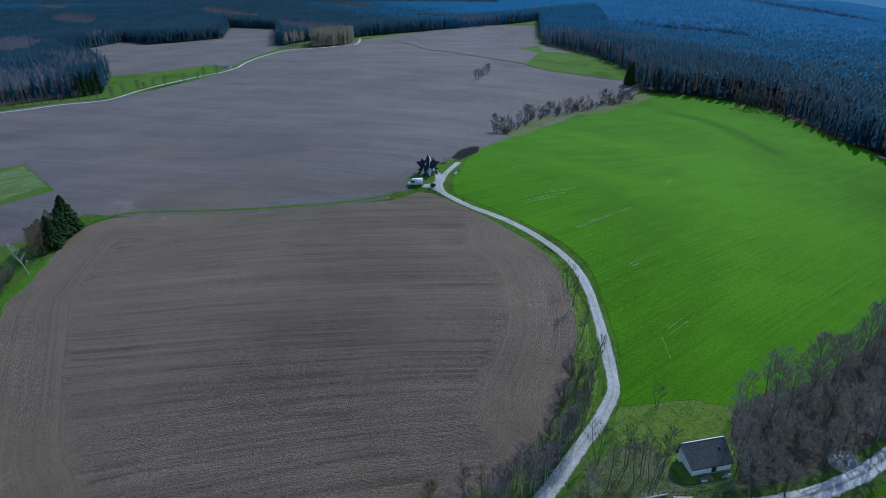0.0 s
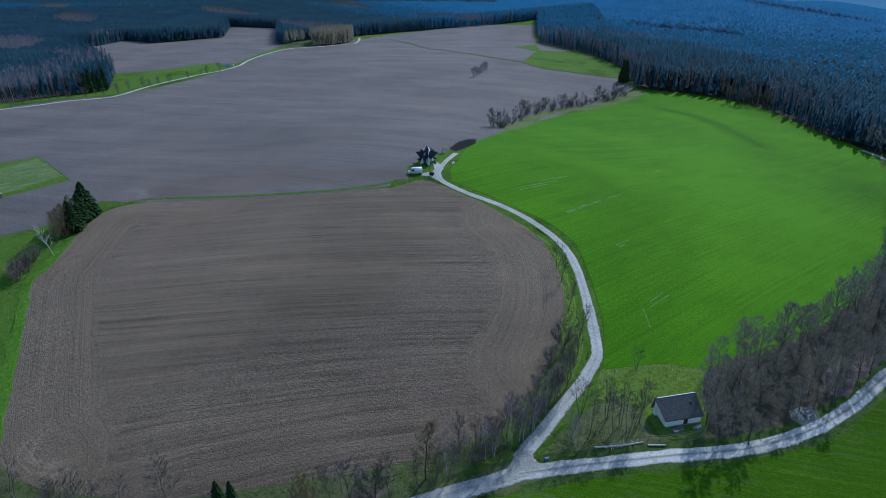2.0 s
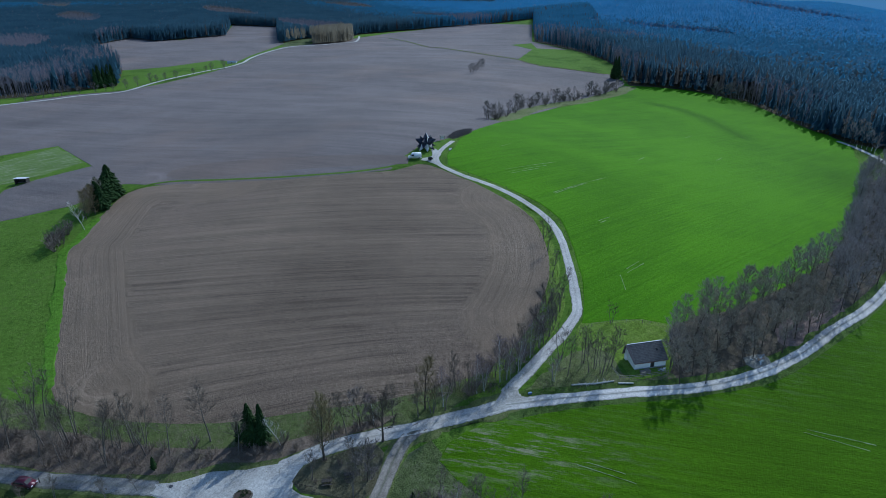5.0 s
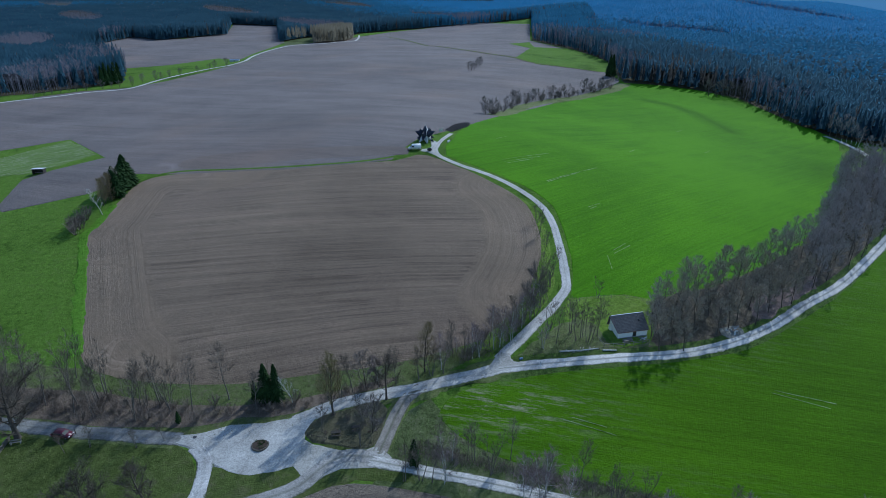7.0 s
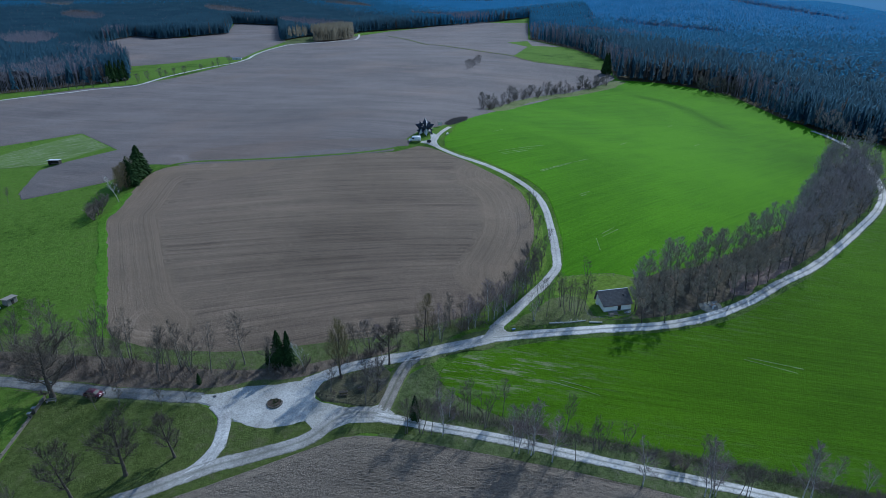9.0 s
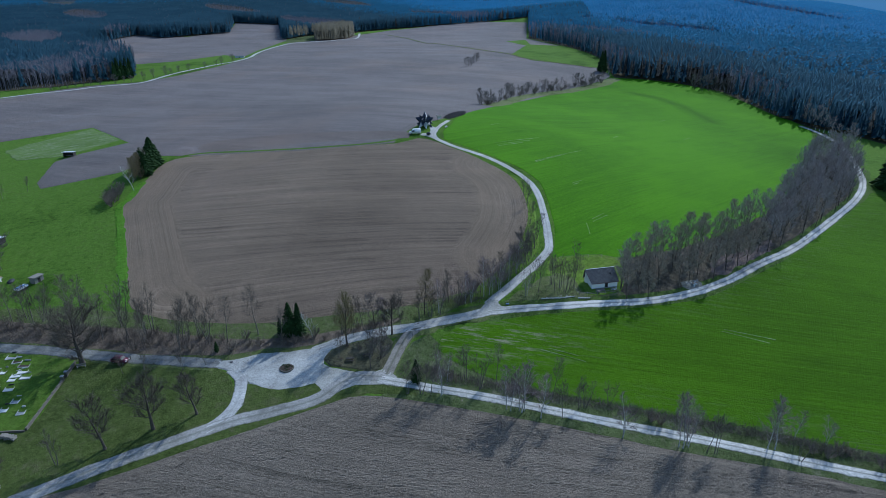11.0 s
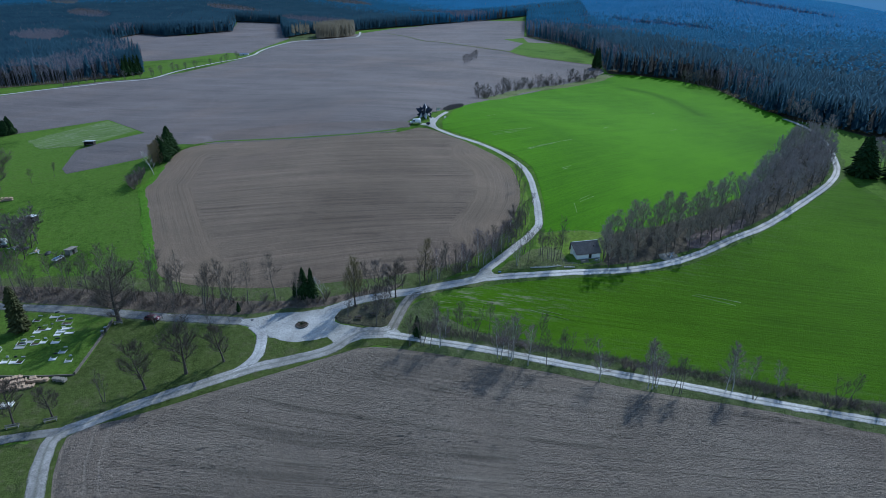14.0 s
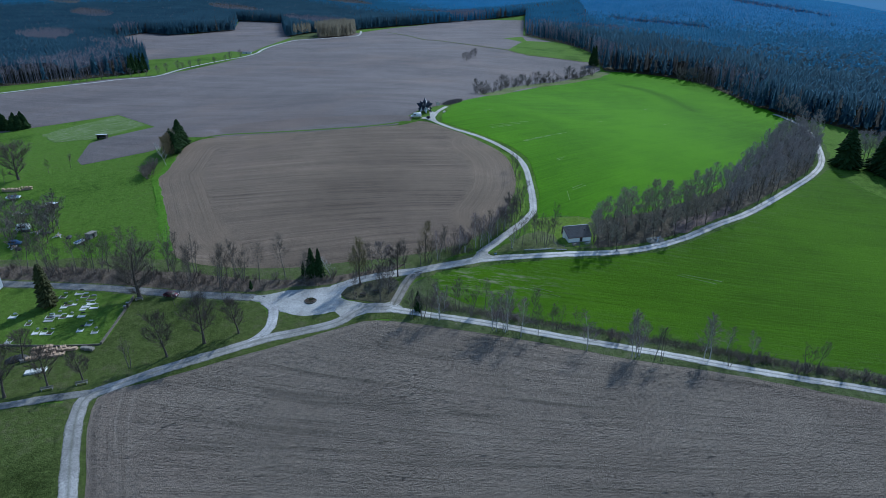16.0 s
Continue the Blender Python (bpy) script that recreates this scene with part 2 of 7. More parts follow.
def gravel(name, dark, light, ruts):
    """Crushed stone; ruts: how strongly grass and dirt stand between the wheel tracks (attribute across, -1 to 1)."""
    m, nt, b = material(name, 0.9, 0.2)
    broad, mid, fine = grain(nt, 0.12, detail=5, rough=0.65), grain(nt, 0.9, detail=5, rough=0.7), grain(nt, 9.0, detail=3, rough=0.8)
    tone = calc(nt, "ADD", calc(nt, "MULTIPLY", broad, 0.55), calc(nt, "ADD", calc(nt, "MULTIPLY", mid, 0.3), calc(nt, "MULTIPLY", fine, 0.25)))
    col = ramp(nt, tone, (0.44, dark), (0.64, light))
    across = calc(nt, "ABSOLUTE", value_of(nt, "across"))
    stone = grain(nt, 2.6, detail=5, rough=0.8)
    col = mix(nt, 1.0, col, ramp(nt, stone, (0.36, 0.72), (0.62, 1.25)), "MULTIPLY")
    off = calc(nt, "ABSOLUTE", calc(nt, "SUBTRACT", across, 0.5))
    strip = ramp(nt, calc(nt, "ADD", off, calc(nt, "MULTIPLY", calc(nt, "SUBTRACT", mid, 0.5), 0.35)), (0.24, 0.0), (0.5, 1.0))
    col = mix(nt, calc(nt, "MULTIPLY", strip, ruts), col, (0.075, 0.085, 0.045))
    brim = ramp(nt, calc(nt, "ADD", across, calc(nt, "MULTIPLY", calc(nt, "SUBTRACT", mid, 0.5), 0.9)), (0.80, 0.0), (1.0, 0.9))
    col = mix(nt, brim, col, (0.055, 0.07, 0.025))
    wire(nt, col, b.inputs["Base Color"])
    relief(nt, b, calc(nt, "ADD", fine, mid), 0.08, 0.9)
    return m


def bark(name, dark, light, scale=2.0):
    m, nt, b = material(name, 0.9, 0.1)
    n = grain(nt, scale, spot(nt, (3, 3, 0.8)), 5, 0.7)
    wire(nt, ramp(nt, n, (0.35, dark), (0.65, light)), b.inputs["Base Color"])
    relief(nt, b, n, 0.05)
    return m


def foliage(name, low, high, rough=0.7, spec=0.15, thin=0.0):
    """Needles or leaves; every clump with a tone of its own."""
    m, nt, b = material(name, rough, spec)
    g, o = nt.nodes.new("ShaderNodeNewGeometry"), nt.nodes.new("ShaderNodeObjectInfo")
    own, stand, fine = (0.22, 1.9, (0.92, 1.08)) if thin else (0.5, 0.8, (0.72, 1.28))
    tone = calc(nt, "ADD", calc(nt, "MULTIPLY", g.outputs["Random Per Island"], own), calc(nt, "MULTIPLY", o.outputs["Random"], 0.25))
    tone = calc(nt, "ADD", tone, calc(nt, "MULTIPLY", calc(nt, "SUBTRACT", grain(nt, 0.02, detail=3), 0.4), stand))
    spray = ramp(nt, grain(nt, 0.55, detail=4, rough=0.75), (0.36, fine[0]), (0.62, fine[1]))
    col = mix(nt, 1.0, ramp(nt, tone, (0.0, low), (1.0, high)), spray, "MULTIPLY")
    wire(nt, col, b.inputs["Base Color"])
    if thin:
        # sprays let part of the light through
        t, k = nt.nodes.new("ShaderNodeBsdfTranslucent"), nt.nodes.new("ShaderNodeMixShader")
        wire(nt, col, t.inputs["Color"])
        k.inputs[0].default_value = thin
        wire(nt, b.outputs[0], k.inputs[1])
        wire(nt, t.outputs[0], k.inputs[2])
        wire(nt, k.outputs[0], nt.nodes["Material Output"].inputs["Surface"])
    return m


LOOP = (-76.5, 131.5, 9, (-0.6, -0.7, 0.9))
SOIL = soil("tilled_soil", (0.126, 0.094, 0.066), (0.256, 0.194, 0.139), 3, 0.75, 20, 0.42, 1.3, [(-101, 238.5, 6.5, (0.7, 0.3, 0.9)), (-16, 242, 7, (-0.7, 0.5, 0.6)), LOOP], furrow=0.55, pale=0.42)
# far soil, its colour shifted to blue to take in the haze
SOIL_FAR = soil("hazy_harrowed_soil", (0.096, 0.083, 0.080), (0.192, 0.166, 0.160), 24, 0.30, 6, 0.26, 0.7, [(-121, 250.5, 7, (0.6, 0.6, 0.9))])
DARK_SOIL = soil("dark_tilled_soil", (0.095, 0.077, 0.068), (0.180, 0.147, 0.132), 24, 0.5, 1, 0.3, 0.7)
PLOUGHED = soil("ploughed_soil", (0.162, 0.135, 0.107), (0.362, 0.308, 0.247), 8, 0.8, 0.01, 0.12, 2.0, (), (0.38, 1.80), 0.6, 3.2)
CROP = crop("young_corn", (0.047, 0.134, 0.0015), (0.085, 0.214, 0.003), (0.17, 0.21, 0.07), -38, 0.3)
CROP_LOW = crop("young_corn_lower", (0.035, 0.083, 0.001), (0.062, 0.136, 0.002), (0.27, 0.26, 0.18), 10, 1.0)
TURF = turf("meadow_grass", (0.043, 0.090, 0.010), (0.086, 0.152, 0.020), (0.12, 0.13, 0.05), 0.45)
ROUGH = turf("rough_grass", (0.050, 0.066, 0.021), (0.115, 0.138, 0.048), (0.17, 0.145, 0.105), 1.0)
BARN_GRASS = turf("yellowish_grass", (0.066, 0.115, 0.012), (0.135, 0.205, 0.030), (0.20, 0.175, 0.105), 0.9)
LAWN = turf("lawn_grass", (0.037, 0.054, 0.012), (0.073, 0.096, 0.026), (0.14, 0.122, 0.080), 0.95)
PITCH = crop("thin_grass", (0.072, 0.122, 0.026), (0.135, 0.196, 0.056), (0.29, 0.30, 0.22), -35, 1.0)
YARD = turf("trodden_yard_grass", (0.055, 0.072, 0.024), (0.125, 0.148, 0.056), (0.24, 0.21, 0.165), 1.0)
VERGE = turf("dark_verge_grass", (0.030, 0.056, 0.010), (0.072, 0.112, 0.026), (0.13, 0.12, 0.07), 0.5)
LUSH = turf("lush_grass", (0.046, 0.112, 0.008), (0.092, 0.190, 0.018), (0.10, 0.14, 0.04), 0.4)
BANK = turf("bank_grass_and_litter", (0.040, 0.058, 0.016), (0.094, 0.118, 0.040), (0.19, 0.155, 0.125), 1.0)
CHURCH_GRASS = turf("churchyard_grass", (0.044, 0.086, 0.009), (0.088, 0.146, 0.022), (0.12, 0.12, 0.05), 0.7)
ISLAND_FLOOR = turf("island_litter", (0.040, 0.042, 0.022), (0.098, 0.092, 0.056), (0.17, 0.145, 0.115), 1.0)
LEAF_GRASS = turf("littered_grass", (0.040, 0.057, 0.018), (0.094, 0.118, 0.046), (0.21, 0.18, 0.145), 1.0)
MOSSY = turf("mossy_copse_floor", (0.032, 0.034, 0.020), (0.088, 0.076, 0.056), (0.17, 0.128, 0.115), 1.0)
FLOOR = turf("forest_floor", (0.035, 0.030, 0.020), (0.075, 0.065, 0.04), (0.05, 0.06, 0.025), 0.6)
PURPLE_LITTER = turf("purple_brown_litter", (0.070, 0.056, 0.047), (0.165, 0.126, 0.112), (0.24, 0.20, 0.185), 0.8)
LEAFY = turf("leaf_litter", (0.070, 0.058, 0.043), (0.165, 0.130, 0.102), (0.075, 0.09, 0.035), 0.8)
GRAVEL = gravel("pale_gravel", (0.34, 0.33, 0.318), (0.58, 0.57, 0.55), 0.2)
ROAD_STONE = gravel("trodden_gravel", (0.33, 0.315, 0.29), (0.54, 0.52, 0.49), 0.25)
TRACK = gravel("rutted_gravel", (0.37, 0.355, 0.335), (0.62, 0.60, 0.565), 0.6)
LANE = gravel("dusty_lane", (0.19, 0.182, 0.168), (0.385, 0.37, 0.348), 0.45)
MUD = gravel("muddy_lane", (0.135, 0.12, 0.10), (0.285, 0.262, 0.23), 0.6)
ASPHALT = gravel("worn_asphalt", (0.13, 0.13, 0.125), (0.27, 0.265, 0.255), 0.3)
BARK = bark("grey_bark", (0.060, 0.052, 0.043), (0.145, 0.125, 0.105))
GREY_BARK = bark("pale_grey_bark", (0.10, 0.09, 0.08), (0.24, 0.215, 0.19))
TWIG = bark("bare_twigs", (0.085, 0.072, 0.058), (0.185, 0.158, 0.13), 0.6)
DARK_TWIG = bark("dark_twigs", (0.062, 0.053, 0.043), (0.14, 0.12, 0.098), 0.6)
GREY_TWIG = bark("dull_grey_twigs", (0.115, 0.098, 0.090), (0.235, 0.205, 0.190), 0.6)
ASH_TWIG = bark("grey_twigs", (0.215, 0.187, 0.18), (0.39, 0.345, 0.335), 0.6)
PURPLE = bark("birch_twigs", (0.155, 0.120, 0.122), (0.29, 0.232, 0.230), 0.6)
WHITE_BARK = bark("birch_bark", (0.16, 0.155, 0.15), (0.72, 0.70, 0.67), 1.6)
PALE_BARK = bark("dead_pale_wood", (0.35, 0.34, 0.32), (0.66, 0.64, 0.60))
LARCH_TWIG = bark("brown_twigs", (0.195, 0.17, 0.13), (0.39, 0.345, 0.28), 0.6)
LARCH = bark("larch_twigs", (0.15, 0.12, 0.065), (0.27, 0.22, 0.12), 0.6)
BUDS = foliage("opening_buds", (0.11, 0.10, 0.04), (0.19, 0.18, 0.06))
NEEDLES = foliage("spruce_needles", (0.012, 0.029, 0.010), (0.036, 0.066, 0.020), 0.85, 0.06)
# blue air haze is put into these three crown colours, stronger with distance
WOODS = foliage("hazy_far_spruces", (0.042, 0.104, 0.156), (0.084, 0.168, 0.232), 0.8, 0.05, 0.66)
DEEP = foliage("hazy_deep_spruces", (0.042, 0.158, 0.276), (0.074, 0.232, 0.388), 0.8, 0.05, 0.66)
DISTANT = foliage("hazy_hill_spruces", (0.056, 0.222, 0.430), (0.084, 0.292, 0.540), 0.8, 0.05, 0.55)
GROVE = foliage("budding_crowns", (0.16, 0.15, 0.115), (0.30, 0.28, 0.215), 0.8, 0.05, 0.5)
LARCH_WOOD = foliage("larch_crowns", (0.060, 0.066, 0.066), (0.110, 0.112, 0.108), 0.8, 0.05, 0.55)
WOODS_BARE = foliage("far_bare_crowns", (0.18, 0.162, 0.185), (0.33, 0.30, 0.335))
SCRUB = bark("bramble", (0.095, 0.080, 0.066), (0.27, 0.225, 0.19), 0.8)
DRY = bark("dry_grass_blades", (0.10, 0.092, 0.050), (0.25, 0.225, 0.145), 0.8)
GREEN_BLADES = bark("green_grass_blades", (0.050, 0.085, 0.016), (0.13, 0.18, 0.045), 0.8)
IVY = foliage("ivy_leaves", (0.02, 0.04, 0.012), (0.05, 0.085, 0.025))


# ---- building blocks ----
class Heap:
    """Points and faces of one mesh."""

    def __init__(self):
        self.v, self.f = [], []

    def tube(self, pts, radii, sides=5, cap=True):
        pts = [Vector(p) for p in pts]
        base, n = len(self.v), len(pts)
        for i, (p, r) in enumerate(zip(pts, radii)):
            d = (pts[min(i + 1, n - 1)] - pts[max(i - 1, 0)])
            d = d.normalized() if d.length > 1e-9 else Vector((0, 0, 1))
            u = d.orthogonal().normalized() if abs(d.z) < 0.95 else Vector((1, 0, 0))
            u = (u - d * u.dot(d)).normalized()
            w = d.cross(u)
            for k in range(sides):
                a = 2 * math.pi * k / sides
                self.v.append(tuple(p + (u * math.cos(a) + w * math.sin(a)) * r))
        for i in range(n - 1):
            for k in range(sides):
                a, b = base + i * sides + k, base + i * sides + (k + 1) % sides
                self.f.append((a, b, b + sides, a + sides))
        if cap:
            self.f.append(tuple(base + (n - 1) * sides + k for k in range(sides)))

    def spike(self, a, b, r):
        """A three-sided needle from a to b."""
        a, b = Vector(a), Vector(b)
        d = (b - a).normalized()
        u = d.orthogonal().normalized()
        w = d.cross(u)
        i = len(self.v)
        self.v += [tuple(a + u * r), tuple(a - u * r * 0.5 + w * r * 0.87), tuple(a - u * r * 0.5 - w * r * 0.87), tuple(b)]
        self.f += [(i, i + 1, i + 3), (i + 1, i + 2, i + 3), (i + 2, i, i + 3)]

    def box(self, x0, y0, z0, x1, y1, z1, m=None):
        i = len(self.v)
        c = [Vector((x, y, z)) for z in (z0, z1) for x, y in ((x0, y0), (x1, y0), (x1, y1), (x0, y1))]
        self.v += [tuple(m @ p if m else p) for p in c]
        self.f += [tuple(i + k for k in q) for q in ((3, 2, 1, 0), (4, 5, 6, 7), (0, 1, 5, 4), (1, 2, 6, 5), (2, 3, 7, 6), (3, 0, 4, 7))]

    def solid(self, points, faces):
        i = len(self.v)
        self.v += [tuple(p) for p in points]
        self.f += [tuple(i + k for k in q) for q in faces]

    def mesh(self, name, mat, soft=False):
        me = bpy.data.meshes.new(name)
        me.from_pydata(self.v, [], self.f)
        me.materials.append(mat)
        if soft:
            me.shade_smooth()
        return me


def part(name, heap, mat, parent, label="", soft=False):
    ob = new(name, heap.mesh(name, mat, soft) if isinstance(heap, Heap) else heap)
    ob.parent = parent
    return tagged(ob, label)


def bevelled(heap, width=0.03):
    """The heap with its edges rounded off."""
    bm = bmesh.new()
    vs = [bm.verts.new(p) for p in heap.v]
    for f in heap.f:
        bm.faces.new([vs[k] for k in f])
    bmesh.ops.recalc_face_normals(bm, faces=bm.faces[:])
    bmesh.ops.bevel(bm, geom=bm.edges[:], offset=width, segments=2, affect="EDGES", clamp_overlap=True)
    out = Heap()
    bm.verts.index_update()
    out.v, out.f = [tuple(v.co) for v in bm.verts], [tuple(v.index for v in f.verts) for f in bm.faces]
    bm.free()
    return out


def bulk(name, verts, faces, mat, label, category, kind="stuff", soft=False, attrs=()):
    me = bpy.data.meshes.new(name)
    me.from_pydata(verts, [], faces)
    me.materials.append(mat)
    for key, values in attrs:
        me.attributes.new(key, "FLOAT", "POINT").data.foreach_set("value", np.asarray(values, np.float32))
    if soft:
        me.shade_smooth()
    return tagged(new(name, me), label, category, kind=kind)


# ---- ground sheet ----
def spread(lo, hi, step, out_lo, out_hi, grow=1.16):
    core = list(np.arange(lo, hi + 0.1, step))
    for end, sign, lst in ((out_hi, 1, []), (out_lo, -1, [])):
        p, s = (core[-1] if sign > 0 else core[0]), step
        while (end - p) * sign > 0:
            s = min(s * grow, 160)
            p += s * sign
            lst.append(p)
        core = core + lst if sign > 0 else lst[::-1] + core
    return np.array(core)


GX, GY = spread(-330, 330, 6, -4700, 4700, 1.08), spread(-60, 560, 6, -1500, 4800, 1.06)
gx, gy = np.meshgrid(GX, GY)
FLAT = np.stack([gx.ravel(), gy.ravel()], 1)
NX = len(GX)
quads = [(j * NX + i, j * NX + i + 1, (j + 1) * NX + i + 1, (j + 1) * NX + i) for j in range(len(GY) - 1) for i in range(NX - 1)]
bulk("ground", np.c_[FLAT, land(FLAT[:, 0], FLAT[:, 1])].tolist(), quads, TURF, "rolling green meadow ground with patches of dry grass", "ground", "structure", True)
from mathutils.geometry import delaunay_2d_cdt


def drape(name, poly, lift, mat, label, category="field", step=4.0, ragged=0.35, corners=False, head=None, thin=None, dark_streak=(), rowv=lambda x, y: 0.407 * x + 0.914 * y):
    """A piece of land with an outline of its own, laid on the ground sheet."""
    rim = [tuple(Vector(a).lerp(Vector(b), k / 12)) for a, b in zip(poly, poly[1:] + poly[:1]) for k in range(12)] if corners else smooth(poly, step, True)
    rim = [(x + ragged * noise.noise((x * 0.35, y * 0.35, 1)), y + ragged * noise.noise((x * 0.35, y * 0.35, 7))) for x, y in rim]
    keep = inside(rim, FLAT[:, 0], FLAT[:, 1])
    inner = FLAT[keep]
    inner = inner[edge_far(rim, inner[:, 0], inner[:, 1]) > 1.5] if len(inner) else inner
    pts = [Vector(p) for p in rim] + [Vector(p) for p in inner]
    n = len(rim)
    vs, _, fs, *_ = delaunay_2d_cdt(pts, [(i, (i + 1) % n) for i in range(n)], [], 1, 1e-4)
    xy = np.array([(p.x, p.y) for p in vs])
    z = land(xy[:, 0], xy[:, 1]) + lift
    far = np.full(len(xy), 1e9)
    for (ax, ay), (bx, by) in zip(rim, rim[1:] + rim[:1]):
        if head is None or head(ax, ay):
            k = np.clip(((xy[:, 0] - ax) * (bx - ax) + (xy[:, 1] - ay) * (by - ay)) / max((bx - ax) ** 2 + (by - ay) ** 2, 1e-9), 0, 1)
            far = np.minimum(far, np.hypot(xy[:, 0] - ax - k * (bx - ax), xy[:, 1] - ay - k * (by - ay)))
    streak_tone = np.zeros(len(xy))
    for (ax, ay), (bx, by) in zip(dark_streak, dark_streak[1:]):
        k = np.clip(((xy[:, 0] - ax) * (bx - ax) + (xy[:, 1] - ay) * (by - ay)) / ((bx - ax) ** 2 + (by - ay) ** 2), 0, 1)
        streak_tone = np.maximum(streak_tone, 0.6 * np.exp(-((xy[:, 0] - ax - k * (bx - ax)) ** 2 + (xy[:, 1] - ay - k * (by - ay)) ** 2) / 40))
    bald = thin(xy[:, 0], xy[:, 1]) if thin else np.zeros(len(xy))
    # the edge runs out into the ground
    spin = 1 if sum(a[0] * b[1] - b[0] * a[1] for a, b in zip(rim, rim[1:] + rim[:1])) > 0 else -1
    m = len(xy)
    hem = []
    for i, (x, y) in enumerate(rim):
        a, b = rim[i - 1], rim[(i + 1) % n]
        d = Vector((b[0] - a[0], b[1] - a[1])).normalized() * spin
        hem.append((x + d.y * 0.5, y - d.x * 0.5))
    rim_, hem = np.array(rim), np.array(hem)
    verts = np.r_[np.c_[xy, z], np.c_[rim_, land(rim_[:, 0], rim_[:, 1]) + lift], np.c_[hem, land(hem[:, 0], hem[:, 1]) - 0.06]]
    skirt = [(m + i, m + n + i, m + n + (i + 1) % n, m + (i + 1) % n)[::spin] for i in range(n)]
    more = np.zeros(2 * n)
    return bulk(name, verts.tolist(), list(fs) + skirt, mat, label, category, "structure", True, [("edge", np.r_[far, more]), ("thin", np.r_[bald, more]), ("dark_streak", np.r_[streak_tone, more]), ("rowv", rowv(np.r_[xy[:, 0], rim_[:, 0], hem[:, 0]], np.r_[xy[:, 1], rim_[:, 1], hem[:, 1]]))])


def ribbon(name, line, width, lift, mat, label, crown=0.06, ends=(1.0, 1.0), wild=0.0):
    """A road along a line, with wheel tracks a little lower than its crown and edges."""
    pts = smooth(line, 1.2)
    n, verts, faces, across = len(pts), [], [], []
    cols = (-1.0, -0.75, -0.5, -0.25, 0.0, 0.25, 0.5, 0.75, 1.0)
    for i, (x, y) in enumerate(pts):
        a, b = pts[max(i - 1, 0)], pts[min(i + 1, n - 1)]
        d = Vector((b[0] - a[0], b[1] - a[1])).normalized()
        s = i / (n - 1)
        w = width / 2 * (ends[0] * (1 - s) + ends[1] * s) * (1 + 0.07 * noise.noise((x * 0.15, y * 0.15, 3)))
        for k, c in enumerate(cols):
            e = w * c + (c * wild * (noise.noise((x * 0.12, y * 0.12, c * 5)) + 0.7 * noise.noise((x * 0.5, y * 0.5, c * 5))) + 0.22 * noise.noise((x * 0.9, y * 0.9, c)) + 0.35 * noise.noise((x * 0.22, y * 0.22, c)) if abs(c) == 1 else 0)
            px, py = x - d.y * e, y + d.x * e
            dip = -crown * 0.6 if abs(abs(c) - 0.5) < 0.01 else (0 if abs(c) < 1 else -crown - 0.05)
            if i in (0, n - 1):
                dip -= 0.10 if wild else 0.05
            verts.append((px, py, float(land(px, py)) + lift + dip))
            across.append(c)
    m = len(cols)
    for i in range(n - 1):
        faces += [(i * m + k, i * m + k + 1, (i + 1) * m + k + 1, (i + 1) * m + k) for k in range(m - 1)]
    return bulk(name, verts, faces, mat, label, "road", "structure", True, [("across", across)])


# ---- fields, roads ----
hill_track = [(3.7, 283.7), (-0.2, 272.1), (-2.9, 261.1), (-3.7, 254), (-2, 247.3), (6.3, 237.8), (18.6, 228.3), (28, 217.8), (34.6, 206.1), (37, 194.1), (37, 180), (36.3, 166.1), (35.2, 157.5), (31.8, 151), (29.4, 147.5), (22.8, 139.1), (17.5, 132.3), (13.4, 127.3)]
copse_road = [(12.4, 123.9), (23.7, 126), (34, 127.7), (46.2, 129.7), (58.5, 131.5), (70.4, 135.1), (79.9, 139.5), (90.9, 146.1), (104.3, 156.2), (125.7, 171.6), (157.6, 201.1), (182.3, 226.1), (199.4, 248.5), (213.3, 274.2), (225.7, 299.9), (238.7, 333), (243, 362), (242, 379)]
lot_road = [(17.3, 126.1), (9.2, 122.6), (0.8, 119.8), (-6, 117.4), (-11.3, 116), (-17.8, 114.3), (-24.1, 112.1), (-28.8, 109.4), (-32.3, 107.4)]
cut_track = [(-4.4, 118.4), (-7.9, 115), (-10.2, 109.9), (-11.7, 104.6), (-13.4, 98.6)]
lot = [(-60, 103.2), (-56.7, 103.5), (-50.2, 104.3), (-45.5, 106.3), (-38.8, 106.9), (-33.1, 108.3), (-28.7, 110.7), (-27, 110.7), (-28.8, 106.3), (-29.7, 103.2), (-29.1, 99.3), (-30.3, 96.3), (-33.3, 95), (-37.9, 93.9), (-42.1, 94.7), (-45.5, 96.5), (-48.8, 99), (-52.6, 100.9), (-56.2, 101.8)]
lot_spur = [(-51.3, 100.9), (-48.2, 97.9), (-46.8, 93.3), (-46.9, 88.2), (-48.8, 83.8), (-51.8, 80.9)]
south_lane = [(-12.6, 98.2), (-19.2, 98.6), (-22.3, 97.5), (-25.2, 94.5), (-27.9, 91.4), (-32.3, 89.1), (-39.5, 86.3), (-45.2, 84.3), (-50.5, 81.7), (-55.6, 78.8), (-67.6, 72), (-78.3, 64.8), (-81.7, 62.2), (-82.7, 59.5), (-81, 53.5), (-77, 44.4), (-71, 32.6), (-66.1, 23.1)]
apron = [(-30.9, 102), (-26.9, 101.2), (-22.6, 100.2), (-17.3, 99.4), (-14.1, 100.9), (-10.6, 98.2), (-12.4, 96), (-20.5, 95.6), (-23.2, 94), (-25.2, 92.5), (-27.6, 93.5), (-29.9, 96.1)]
west_road = [(-54.8, 102.6), (-66.9, 103.8), (-80.9, 105.1), (-99.2, 107.7), (-117.4, 109.5), (-135.7, 111), (-173.1, 113.9)]
